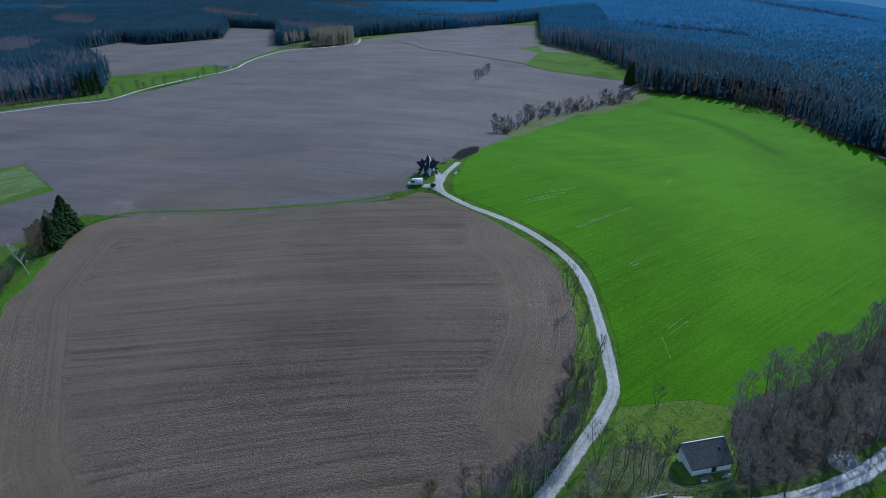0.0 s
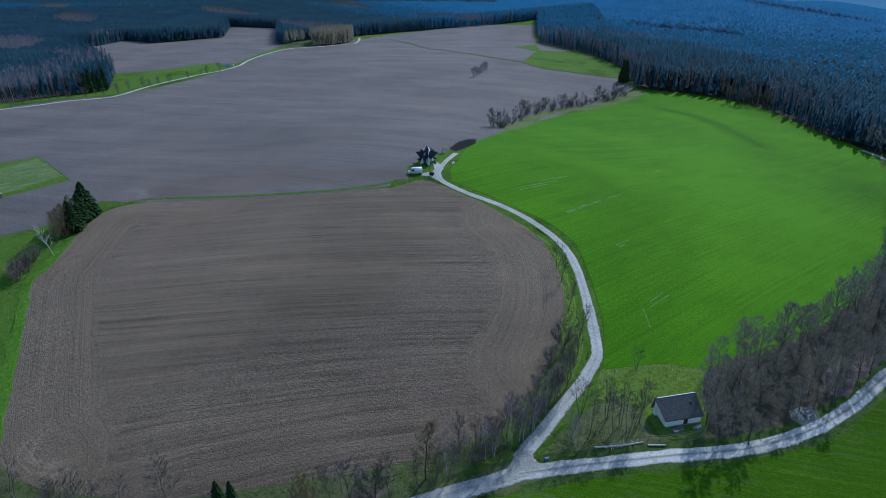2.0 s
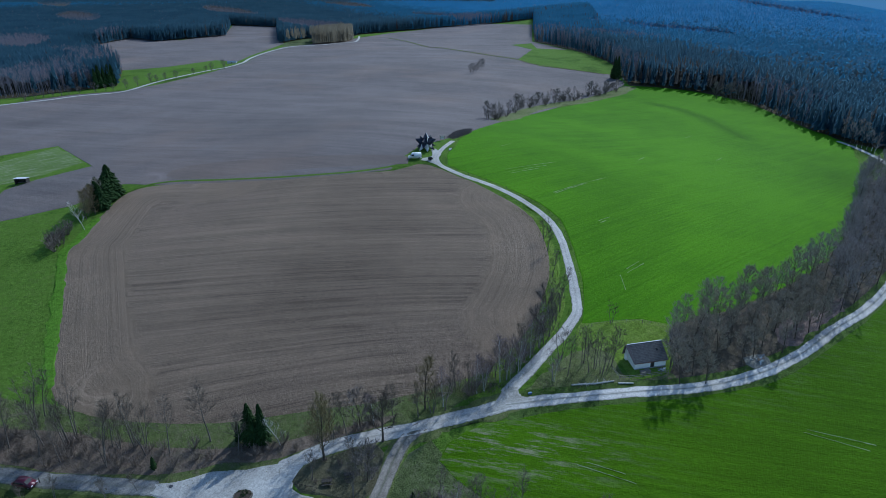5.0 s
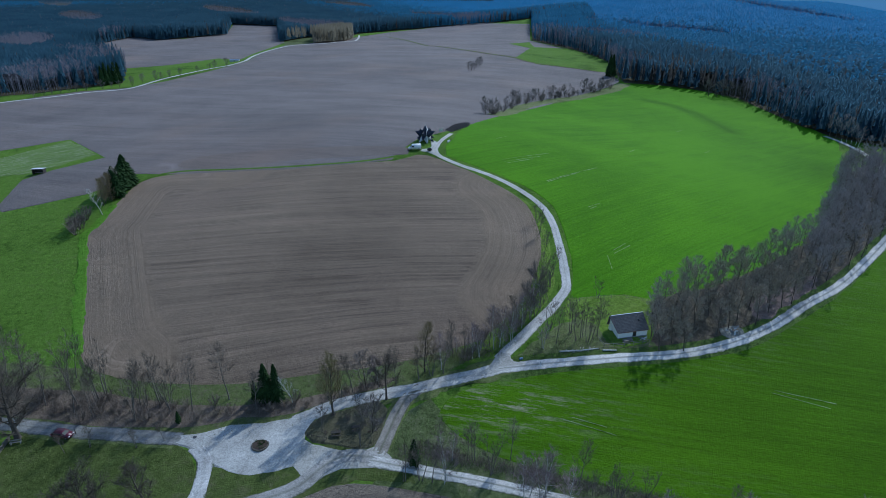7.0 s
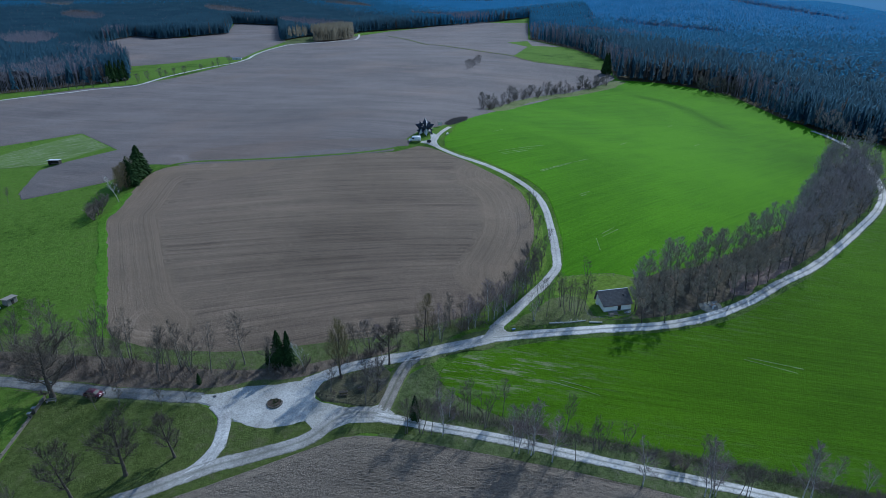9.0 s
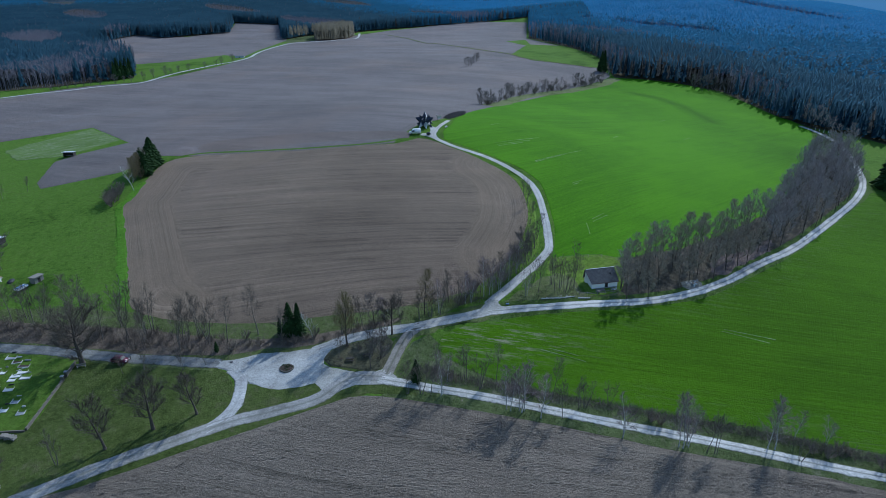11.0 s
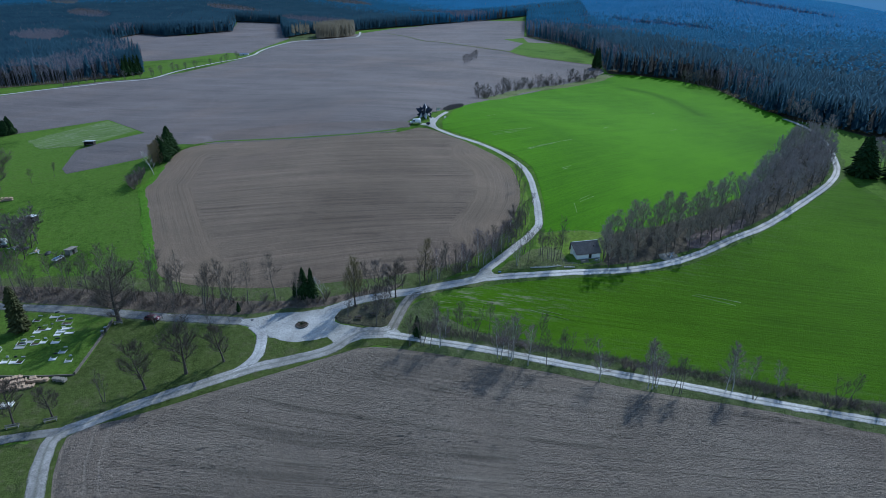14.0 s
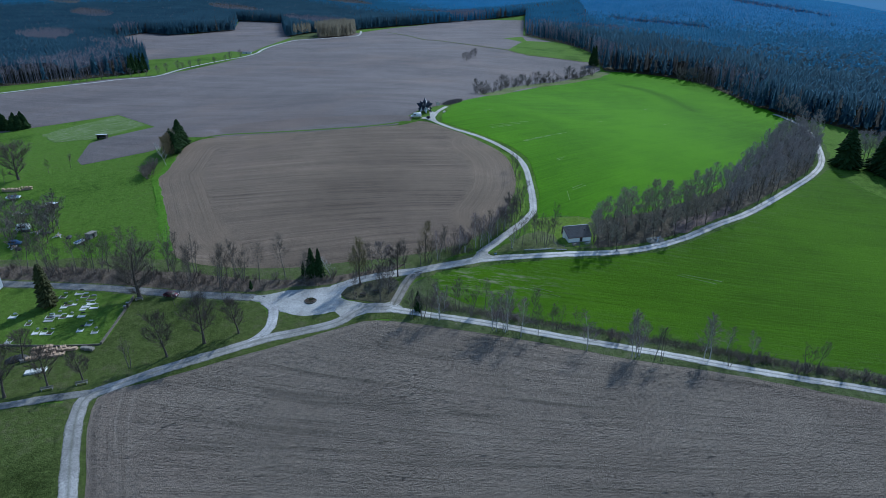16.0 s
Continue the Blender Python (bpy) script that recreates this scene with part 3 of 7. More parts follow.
south_west_road = [(-81.9, 62.6), (-89.6, 60.9), (-100.6, 57.7), (-116.6, 53.4)]
field_lane = [(-15, 97.6), (-2.6, 94.9), (8.6, 92.6), (19.5, 89.9), (34.6, 85.9), (49.2, 82.4), (63.2, 78.9), (76.5, 75), (89.4, 71.6), (101.8, 68.4), (110, 66.2), (136.2, 59.3)]
island = [(-29.2, 104.3), (-28.2, 106.9), (-26.1, 108.9), (-20.4, 111.1), (-14.4, 113.2), (-12.7, 110.9), (-13.4, 105.1), (-14.5, 101.7), (-17.4, 100.5), (-22.8, 101.6), (-27.1, 102.4)]
big_field = [(-119.8, 189.3), (-111.3, 171.7), (-100.2, 149.6), (-89.8, 129.6), (-86.5, 125.6), (-76.6, 120.9), (-61.9, 118.7), (-48.2, 118.5), (-36.4, 120.4), (-25.6, 122.4), (-14.7, 124.5), (-4.9, 127.7), (2.3, 130.7), (9.9, 135.3), (18.4, 145.7), (24.5, 156.6), (29.9, 172.2), (31.2, 181.6), (31.5, 189.7), (30.6, 199.9), (27.1, 210.8), (18.9, 221.3), (8.9, 232.6), (0.1, 241.7), (-10.7, 247.7), (-19.7, 240.3), (-42.9, 237.7), (-66, 236.3), (-85.2, 237.4), (-107.9, 240.7), (-119.3, 239.1), (-122.6, 230.4), (-121.5, 213.5), (-119.6, 196.8)]
upper_field = [(-306.1, 237.3), (-298.8, 281), (-258.1, 292.8), (-247.2, 302), (-206.8, 330.7), (-159.7, 279.7), (-176.3, 264.2), (-182.5, 252.7), (-171.7, 221.6), (-165.8, 214.9), (-138.8, 228.5), (-129.5, 247.5), (-107.9, 240.7), (-85.2, 237.4), (-61.1, 235.3), (-38.2, 237.2), (-21.7, 241.6), (-17.9, 255.9), (-12, 271), (4.5, 293.3), (20.4, 324.8), (41, 372), (92, 453), (144, 522), (156, 547), (158, 590), (168, 660), (160, 780), (130, 946), (168, 1234), (80, 1344), (-5, 1302), (-101, 1190), (-150, 1078), (-211, 953), (-234, 924), (-234, 795), (-224, 711), (-236, 632), (-254, 566), (-272, 530), (-307, 519), (-328, 497), (-345, 466), (-398, 404)]
far_field = [(-546, 937), (-549, 1119), (-445, 1068), (-407, 1185), (-464, 1402), (-354, 1353), (-287, 1124), (-249, 984), (-246, 884), (-245, 803), (-239, 728), (-272, 753), (-307, 695), (-344, 674), (-420, 803)]
crop_field = [(6, 282.4), (4, 272.7), (0.8, 259.1), (1.3, 249.2), (12, 239), (24, 228), (33.4, 218.7), (38.8, 206.8), (40.2, 194.5), (39.9, 180.3), (39.1, 170.1), (37, 159.2), (35.6, 152.5), (43.5, 154.2), (52.4, 155.3), (59.4, 154.5), (70.6, 159.5), (90.5, 169.9), (112.8, 185.7), (139.1, 211.3), (167.2, 246.5), (198.4, 291.3), (228.8, 341.2), (244, 374), (244, 400), (241, 412), (241, 452), (234, 494), (218, 522), (190, 536), (158, 539), (157, 545), (127, 493), (96, 447), (72, 419), (54, 390), (37, 361), (23, 331), (13.7, 308.4), (8, 289.9)]
lower_crop = [(4.2, 116.7), (13.3, 119.6), (26.5, 123.2), (41.8, 125.8), (61.7, 129.6), (79, 135.3), (97.6, 147.3), (123.6, 167.1), (154.5, 195.2), (182.7, 222), (196.1, 232.7), (196.4, 194.5), (229.4, 166), (252.5, 98), (187, 47.5), (114.4, 72.9), (99.2, 76.2), (79.5, 81.7), (58.2, 86.8), (43.3, 90), (27.9, 93.5), (12.1, 98.5), (2.3, 104.8), (-1.2, 109.6)]
plough_field = [(-80, 60.9), (-77.6, 63.4), (-66.3, 68.6), (-54.4, 75), (-41.4, 81.3), (-27.5, 88.4), (-21.6, 91.5), (-12.1, 91.6), (3.7, 88.7), (26.5, 83.5), (48, 77.9), (75.1, 71.9), (99.4, 64.4), (132.1, 54.6), (175, 38.4), (95.6, -17), (-43.9, -17.3), (-67.8, 32.7), (-77, 50.9)]
forest_front = [(-498, 325), (-453, 441), (-391, 487), (-375, 500), (-346, 513), (-318, 540), (-294, 563), (-353, 693), (-541, 926), (-543, 1104), (-476, 1044), (-396, 1151), (-468, 1402), (-354, 1353), (-256, 985), (-236, 1080), (-165, 1116), (-154, 1164), (-104, 1220), (-1, 1303), (188, 1354), (134, 946), (166, 781), (174, 657), (163, 577), (159, 539), (190, 536), (223, 520), (241, 498), (243, 445), (242, 395), (248, 374), (263, 358), (269.2, 331.1), (280.4, 316.2), (349, 265.4)]
east_copse = [(51, 131.4), (62, 133.1), (70.9, 136.5), (80.6, 141), (91.8, 148.1), (104.2, 157.7), (127.6, 175.6), (160.5, 206.5), (179.2, 225.5), (196.1, 248), (209.7, 273.5), (220.1, 296.1), (198.4, 291.3), (166.1, 244.3), (137.9, 208.9), (112.3, 184.4), (90.2, 168.9), (69.2, 158.4), (59.5, 151.9), (53.8, 137.5)]
pitch = [(-205.8, 259.7), (-226, 281.2), (-217.4, 301), (-205, 326.7), (-168.9, 288.1), (-180.1, 268.7), (-186, 262.3)]
churchyard = [(-149.2, 105.6), (-134.2, 108.7), (-113.2, 108.2), (-98.9, 107.1), (-91.7, 104.9), (-90.5, 98), (-89.8, 81.7), (-100.9, 80.6), (-115.8, 80.7), (-133.3, 80.3)]
barn_yard = [(17.3, 126.9), (25.5, 129), (37.6, 130.7), (43, 131.7), (50, 133.1), (54.8, 133.9), (55.3, 135.5), (42.5, 133), (40.8, 137.5), (39.9, 141.7), (35.4, 143.1), (29.3, 139.1), (21.5, 131.8)]
bank = [(-168.9, 119.8), (-145.1, 125.3), (-126.5, 125.5), (-108.4, 126.8), (-88.3, 123.7), (-62.8, 118.7), (-43.2, 120.6), (-32.8, 123.8), (-14.7, 129.9), (4.4, 130.4), (12, 130.8), (4.3, 124.4), (-6.7, 119.6), (-17.3, 116.3), (-27.3, 110.7), (-32, 107.2), (-43.5, 104.8), (-56.4, 102.6), (-80.7, 104.5), (-99.2, 107.7), (-117.4, 109.5), (-135.9, 111.3), (-164.4, 114.2)]
bank_scrub = [(-158.6, 118.3), (-142.7, 121.6), (-123.5, 120.2), (-104.5, 118.7), (-85.6, 116.9), (-59.3, 112.7), (-45, 111.9), (-33, 113.7), (-21, 117.5), (-10.4, 120.8), (-13.8, 117.5), (-24.3, 114.3), (-32.5, 110.1), (-44.3, 108.3), (-57.3, 105.8), (-81.9, 107.5), (-100.4, 110.2), (-118.9, 112.1), (-137.7, 114), (-156.6, 115.5)]
lane_verge = [(-11.6, 95.5), (-13.7, 92.1), (3.7, 88.9), (26.6, 83.8), (48.1, 78.2), (75.2, 72.1), (99.5, 64.6), (132.6, 55.2), (140.5, 64.2), (114.7, 73.3), (99.5, 76.7), (79.7, 82.2), (58.3, 87.3), (43.4, 90.5), (28, 94.3), (12.2, 99.3), (2.3, 106), (-3, 114.1), (-7.3, 111), (-10.3, 102.3)]
lane_hedge = [(-7.7, 99.6), (3.9, 96.6), (16.7, 93.6), (29.1, 90.7), (42.8, 87.7), (57.6, 84.8), (71.4, 80.8), (84.6, 76.5), (97.2, 72.6), (111.5, 68.5), (113.3, 71.1), (98.7, 75.3), (85.8, 79.1), (72.7, 83.9), (58.2, 86.8), (43.3, 90.2), (29.5, 93.5), (16.9, 96.5), (3.9, 99.3), (-5.3, 103)]
track_verge = [(13.9, 128.3), (18.1, 134.3), (23.5, 142.3), (28.6, 150.2), (32, 160.1), (33.2, 175.8), (33.3, 190.1), (31.9, 202.2), (24.9, 214.8), (22.6, 213.5), (28.9, 202.5), (30.1, 187.8), (29.5, 172.1), (24.8, 156.7), (19.2, 145.7), (10.7, 135.3), (2.3, 130), (-2, 126.3), (5.1, 125.9)]
track_scrub = [(12.4, 128.2), (17.4, 135), (22.8, 142.2), (27.9, 151.5), (31, 161.5), (31.3, 175.5), (29, 172), (24.5, 156.6), (18.4, 145.7), (9.9, 135.3), (2.3, 130.7), (-3.4, 127.1), (2.3, 126.4)]
hill_apron = [(-0.8, 246.4), (-4, 248.2), (-6.8, 252.1), (-9.7, 253.1), (-9, 255.3), (-6.5, 256.1), (-5, 260.9), (-5.5, 267.3), (-4.3, 268.8), (-2.5, 264.9), (-1.7, 261.2), (-2.7, 256.4), (-2, 250.9)]
brush_pile = [(1.1, 290.4), (4.1, 301.3), (9.3, 312.1), (13.4, 313.4), (12.2, 303.3), (7, 293.5), (3.8, 287.2)]
valley_road = [(-413.5, 395.3), (-365.3, 448.9), (-351.3, 463.8), (-336.4, 479.3), (-314.9, 494.6), (-297.8, 511.4), (-275.9, 520.9), (-268.2, 533.8), (-264.8, 572.6), (-258.6, 602.1), (-244, 648.6), (-232.5, 673.9), (-228, 716), (-234, 766), (-235, 845), (-226, 916), (-204, 938), (-182, 952), (-162, 978), (-142, 996), (-142, 1050), (-150, 1121)]
grove = [(-198, 962), (-176, 972), (-156, 1000), (-150, 1040), (-158, 1104), (-185, 1112), (-212, 1060), (-206, 990)]
clearing = [(-232, 932), (-206, 956), (-209, 1000), (-215, 1062), (-190, 1114), (-236, 1084), (-250, 1020), (-246, 960)]
far_meadow = [(93, 888), (125, 913), (119, 824), (160, 800), (172, 723), (176, 660), (156, 591), (123, 612), (95, 633), (80, 687), (112, 808)]
grass_strip = [(-124.5, 234.6), (-118.2, 242.2), (-106.7, 243.8), (-86.1, 240.2), (-61.7, 238), (-38.4, 239.2), (-24.7, 243.1), (-18.7, 246.6)]
junction = [(-32.7, 106.3), (-29.4, 105.7), (-29.3, 102.6), (-27.1, 101.2), (-22.6, 100.2), (-17.3, 99.4), (-14, 100.6), (-12, 99.3), (-10.6, 97.7), (-12.4, 96), (-20.5, 95.6), (-25.4, 93.5), (-28.6, 96.1), (-30.9, 95)]
meeting = [(7.3, 121.5), (10.6, 124.4), (12.8, 127.6), (14.2, 129.5), (16.2, 129.3), (16.2, 127.2), (17.2, 126.5), (19.8, 126.1), (16.1, 124.4), (11.2, 122.4)]
lot_green = [(-46.3, 95.8), (-44, 88.6), (-39.6, 89), (-34.8, 90.6), (-30.8, 92.7), (-28.4, 94.5), (-28.4, 96.4), (-29.9, 96.1), (-32.7, 94.9), (-36.3, 94.2), (-40, 94.2), (-43.4, 95.3)]
barn_meadow = [(32.5, 144), (34.3, 150.4), (35.5, 152.5), (43.6, 154.5), (52.5, 155.7), (60.6, 154.2), (62.9, 148.7), (58.5, 141.4), (52.9, 136.1), (43.8, 134.4), (41.8, 138), (36.3, 141.5)]
south_lawn = [(-90.2, 103.1), (-80.2, 103.3), (-66.3, 102.1), (-56.1, 101.5), (-51.9, 99.2), (-48.5, 93.9), (-48, 89.2), (-49.9, 84.8), (-56.1, 80.2), (-68.3, 73.8), (-79, 66.2), (-83.1, 63.8), (-91.6, 62.1), (-101.6, 59.2), (-108.3, 57.6), (-124, 79.7), (-115.4, 80), (-100.4, 79.7), (-89.3, 80.7), (-89.9, 96.6)]
corner_meadow = [(-114.8, 51.1), (-99.7, 56.2), (-88.5, 59), (-83.9, 58.3), (-82.5, 52.6), (-78.4, 42.8), (-73.2, 32.6), (-65.6, 18.7), (-98.2, 18.2)]
plough_verge = [(-25.9, 87.9), (-23, 91.6), (-19, 96), (-11.5, 96.5), (-6.5, 95.7), (-5.7, 92.2), (-11.2, 92.8), (-17.3, 93.3), (-21.7, 90.5)]

WEST_EDGE = [(-80, 60.9), (-77, 50.9), (-67.8, 32.7), (-43.9, -17.3)]


def field_rows(x, y):
    """Lines that bend to follow the lower rim of the tilled field."""
    k = np.clip((176 - y) / 50, 0, 1)
    return y - (x + 45) * (0.05 + 0.22 * k ** 1.5)


def plough_rows(x, y):
    """Furrows fanning out along the lane, and a headland along the western edge."""
    v = y + x * (0.045 + 0.0045 * (y - 40))
    d = edge_far(WEST_EDGE + WEST_EDGE[-2::-1], x, y)
    return np.where(d < 9.5, d * 1.0 + 500, v)


drape("big_field", big_field, 0.10, SOIL, "brown tilled field with tractor lines along its headland", head=lambda x, y: x < -84 or (x > 21 and y < 215), rowv=field_rows)
drape("upper_field", upper_field, 0.13, SOIL_FAR, "wide harrowed grey-brown field running up to the forest", corners=True)
drape("far_field", far_field, 0.10, SOIL_FAR, "small brown harrowed field beside the forest edge", corners=True)
drape("damp_strip", [(-108.9, 262.8), (-57, 261), (-26, 259), (-14.8, 256), (-15.2, 248.6), (-55, 245.5), (-107.8, 247)], 0.17, DARK_SOIL, "darker strip of tilled soil below the pavilion")
drape("far_meadow", far_meadow, 0.30, TURF, "small green meadow wedge before the far forest", "meadow", corners=True, ragged=1.5)
drape("grove_floor", grove, 0.18, LEAFY, "leaf litter under the pale grove", "ground", corners=True)
drape("clearing", clearing, 0.17, LEAF_GRASS, "pale grass and stumps in the felled clearing", "ground", corners=True)
drape("crop_field", crop_field, 0.11, CROP, "bright green field of young corn on the slope", step=6, ragged=1.3, dark_streak=[(155.2, 465.3), (169.9, 452.7), (178, 427), (179.5, 399.4), (180.8, 372.2)])
drape("lower_crop", lower_crop, 0.11, CROP_LOW, "dark green field of young corn with thin patches", thin=lambda x, y: np.exp(-((x - 12) / 20) ** 2 - ((y - 112.5) / 6) ** 2) + 0.6 * np.exp(-((x - 205) / 12) ** 2 - ((y - 222) / 10) ** 2))
drape("pitch", pitch, 0.12, PITCH, "pale thin grass plot with mown stripes", "meadow", corners=True, ragged=2.0, thin=lambda x, y: 0.6 + 0 * x)
drape("churchyard_lawn", churchyard, 0.10, CHURCH_GRASS, "short green lawn between the graves", "lawn")
drape("south_lawn", south_lawn, 0.08, LAWN, "dull green lawn under the bare trees", "lawn")
drape("corner_meadow", corner_meadow, 0.08, LAWN, "dark green meadow beside the lane", "meadow")
drape("copse_floor", east_copse, 0.09, MOSSY, "leaf litter and brambles under the bare copse", "ground", ragged=3.0)
drape("lot_green", lot_green, 0.13, LAWN, "small grass triangle between the gravel lanes", "lawn", 1.5, 0.3)
drape("barn_yard", barn_yard, 0.09, YARD, "leaf litter and rough grass beside the white barn", "ground", 2.0, 1.6)
drape("gravel_pad", [(74, 142.6), (79.2, 144.4), (80.2, 141.2), (75.3, 138.5), (73.6, 140.3)], 0.15, LANE, "small grey gravel patch beside the track", "road", 1.5, 0.4)
drape("copse_litter", [(88, 155), (95.8, 161.3), (105.9, 166), (118.5, 175.4), (113, 167), (103, 158.8), (94.5, 152.2), (87.6, 148)], 0.14, PURPLE_LITTER, "open purple-brown leaf litter in the copse", "ground", 2.0, 1.8)
drape("bank_litter", bank_scrub, 0.12, LEAFY, "brown leaf litter below the scrub on the bank", "ground", ragged=1.0)
drape("bank", bank, 0.09, BANK, "rough grassy bank between the road and the field", "ground", ragged=1.5)
drape("lane_verge", lane_verge, 0.08, LEAF_GRASS, "rough grass verge on both sides of the lane", "ground")
drape("barn_meadow", barn_meadow, 0.07, BARN_GRASS, "yellowish rough grass behind the barn", "meadow", ragged=1.2)
drape("plough_verge", plough_verge, 0.085, LAWN, "dull grass strip beside the ploughed field", "ground", ragged=0.6)
drape("track_verge", track_verge, 0.08, BARN_GRASS, "rough grass strip between the field and the track", "ground", ragged=1.2)
drape("junction", junction, 0.12, ROAD_STONE, "pale gravel between the lanes", "road", 2.0, 0.25)
drape("meeting_place", meeting, 0.178, ROAD_STONE, "pale gravel where the tracks meet", "road", 1.5, 0.2)
drape("island", island, 0.24, ISLAND_FLOOR, "rough grass and leaf litter island with trees between the gravel lanes", "ground", 1.5, 0.2)
drape("lot", lot, 0.15, GRAVEL, "pale gravel turning place around a round bed", "road", 2.0, 0.25)
drape("apron", apron, 0.14, ROAD_STONE, "pale gravel where the lanes meet", "road", 2.0, 0.25)
drape("hill_apron", hill_apron, 0.14, GRAVEL, "pale gravel place in front of the star-shaped pavilion", "road", 2.0, 0.25)
for line_, wide_, look_ in ((south_lane, 9.5, LAWN), (hill_track, 5.6, TURF), (copse_road, 8.5, VERGE), (lot_road, 6.6, ROUGH), (west_road, 6.0, ROUGH), (cut_track, 4.6, ROUGH), (valley_road, 6.0, TURF)):
    ribbon("verge", line_, wide_, 0.105, look_, "rough trodden grass verge along the road", 0.02, wild=1.3)
ribbon("hill_track", hill_track, 3.0, 0.17, ROAD_STONE, "pale gravel track curving up to the pavilion", ends=(0.8, 1.1))
ribbon("copse_road", copse_road, 3.4, 0.18, TRACK, "pale two-rut gravel track beside the copse")
ribbon("lot_road", lot_road, 3.8, 0.17, ROAD_STONE, "pale gravel road to the turning place")
ribbon("cut_track", cut_track, 3.5, 0.16, MUD, "short rutted track between the lanes")
ribbon("lot_spur", lot_spur, 3.2, 0.165, GRAVEL, "short gravel link from the turning place")
ribbon("south_lane", south_lane, 3.9, 0.175, LANE, "gravel lane along the ploughed field", ends=(1.0, 1.0))
ribbon("west_road", west_road, 3.7, 0.20, ASPHALT, "grey worn road past the churchyard")
ribbon("south_west_road", south_west_road, 2.8, 0.20, ASPHALT, "grey lane below the churchyard")
ribbon("field_lane", field_lane, 2.9, 0.20, TRACK, "straight two-rut gravel lane between the fields")
ribbon("valley_road", valley_road, 4.0, 0.25, GRAVEL, "narrow pale road along the far meadow")
ribbon("upland_lane", [(-95, 1075), (-57, 986), (-24, 871), (-6, 848), (47, 739), (77, 689), (95, 640), (150, 592)], 3.4, 0.45, ROUGH, "narrow unpaved farm lane across the far brown field", 0.02)
ribbon("lush_strip", [(-90.6, 128.8), (-100.8, 149.4), (-111.9, 171.6), (-120.4, 189.4), (-120.3, 197), (-122.2, 213.5)], 3.0, 0.16, LUSH, "lush bright green fringe of grass along the brown field", 0.02, wild=0.8)
ribbon("grass_strip", grass_strip, 1.9, 0.18, TURF, "narrow green grass strip between two brown fields")

PALE_CROP = plain("trodden_corn", (0.22, 0.29, 0.13), 0.9, 0.1, 0, 0.3, 1.5)
for k_, (a_, b_) in enumerate([[(23.9, 246.8), (47, 263.7)], [(25, 244.6), (42, 257.3)], [(25.8, 243.3), (38, 252.3)], [(40, 228), (65.2, 250.9)], [(40.6, 227.4), (55.7, 241.6)], [(52.4, 208.2), (57.4, 212.3)], [(52.9, 207.1), (55.6, 209.4)], [(54.3, 179.2), (59.6, 184.1)], [(54.1, 177.2), (60.8, 183.1)], [(51.6, 175.7), (51.2, 168.4)], [(24.6, 279.8), (30.3, 286.7)], [(89.7, 286.6), (94.9, 294.4)], [(139.9, 359.4), (145.8, 366.3)], [(135.8, 307.9), (142, 315.3)], [(25.9, 109.1), (36.6, 105)], [(28, 109.7), (35.1, 107.1)], [(76.8, 119.3), (88.3, 114.9)], [(77.9, 120.1), (90.6, 116.5)]]):
    ribbon("wheel_mark", [a_, b_], 0.13, 0.20, PALE_CROP, "thin pale wheel mark in the green corn", 0.02)

# ploughed land in the foreground, with real clods
drape("plough_base", plough_field, 0.112, PLOUGHED, "grey-brown edge of the ploughed field", rowv=plough_rows)
rim = smooth(plough_field, 3, True)
PX, PY = np.meshgrid(np.arange(-82, 140, 0.33), np.arange(28, 93, 0.30))
ok = inside(rim, PX, PY) & (edge_far(rim, PX, PY) > 0.5) & (np.abs(PX) < 0.9 * (PY + 52) + 12)
rng = np.random.default_rng(5)
PX, PY = PX + rng.uniform(-0.10, 0.10, PX.shape), PY + rng.uniform(-0.09, 0.09, PY.shape)
lump = rng.random(PX.shape)
lump = 0.5 + 1.35 * ((lump + np.roll(lump, 1, 1) + np.roll(lump, 2, 1)) / 3 - 0.5)
around = sum(np.roll(np.roll(lump, i, 0), j, 1) for i in (-1, 0, 1) for j in (-1, 0, 1)) / 9
lump = np.clip(0.5 + 0.85 * (lump - around), 0, 1)
big = rng.random(PX.shape)
big = np.where(big > 0.90, (big - 0.90) * 10, 0)
PV = plough_rows(PX, PY)
line_ = np.array([noise.noise((v_ * 0.42, 3.1, 0)) + 0.6 * noise.noise((v_ * 1.1, 9.4, 0)) for v_ in np.arange(-120, 620, 0.2)])
groove = np.interp(PV, np.arange(-120, 620, 0.2), line_)
stretch = np.array([[noise.noise((float(u) * 0.045, float(v_) * 0.25, 2.0)) for u in PX[0, ::6]] for v_ in PY[:, 0]]).repeat(6, 1)[:, :PX.shape[1]]
cut = np.clip((groove - 0.10) / 0.2, 0, 1) * np.clip(0.65 + 1.3 * stretch, 0.1, 1)
rough_ = np.clip(0.95 + 0.5 * stretch, 0.7, 1.2)
fade = np.clip((edge_far(rim, PX, PY) - 0.5) / 1.5, 0, 1)
PZ = land(PX, PY) + 0.06 + fade * (0.30 + rough_ * (0.31 * lump + 0.04 * big) + 0.09 * groove - 0.06 * cut)
idx = np.full(PX.shape, -1)
idx[ok] = np.arange(ok.sum())
a, b, c, d = idx[:-1, :-1], idx[:-1, 1:], idx[1:, 1:], idx[1:, :-1]
good = (a >= 0) & (b >= 0) & (c >= 0) & (d >= 0)
bulk("plough_field", np.c_[PX[ok], PY[ok], PZ[ok]].tolist(), np.stack([a[good], b[good], c[good], d[good]], 1).tolist(), PLOUGHED,
     "freshly ploughed grey-brown field with coarse clods", "field", "structure", False, [("edge", edge_far(rim, PX[ok], PY[ok])), ("rowv", PV[ok])])


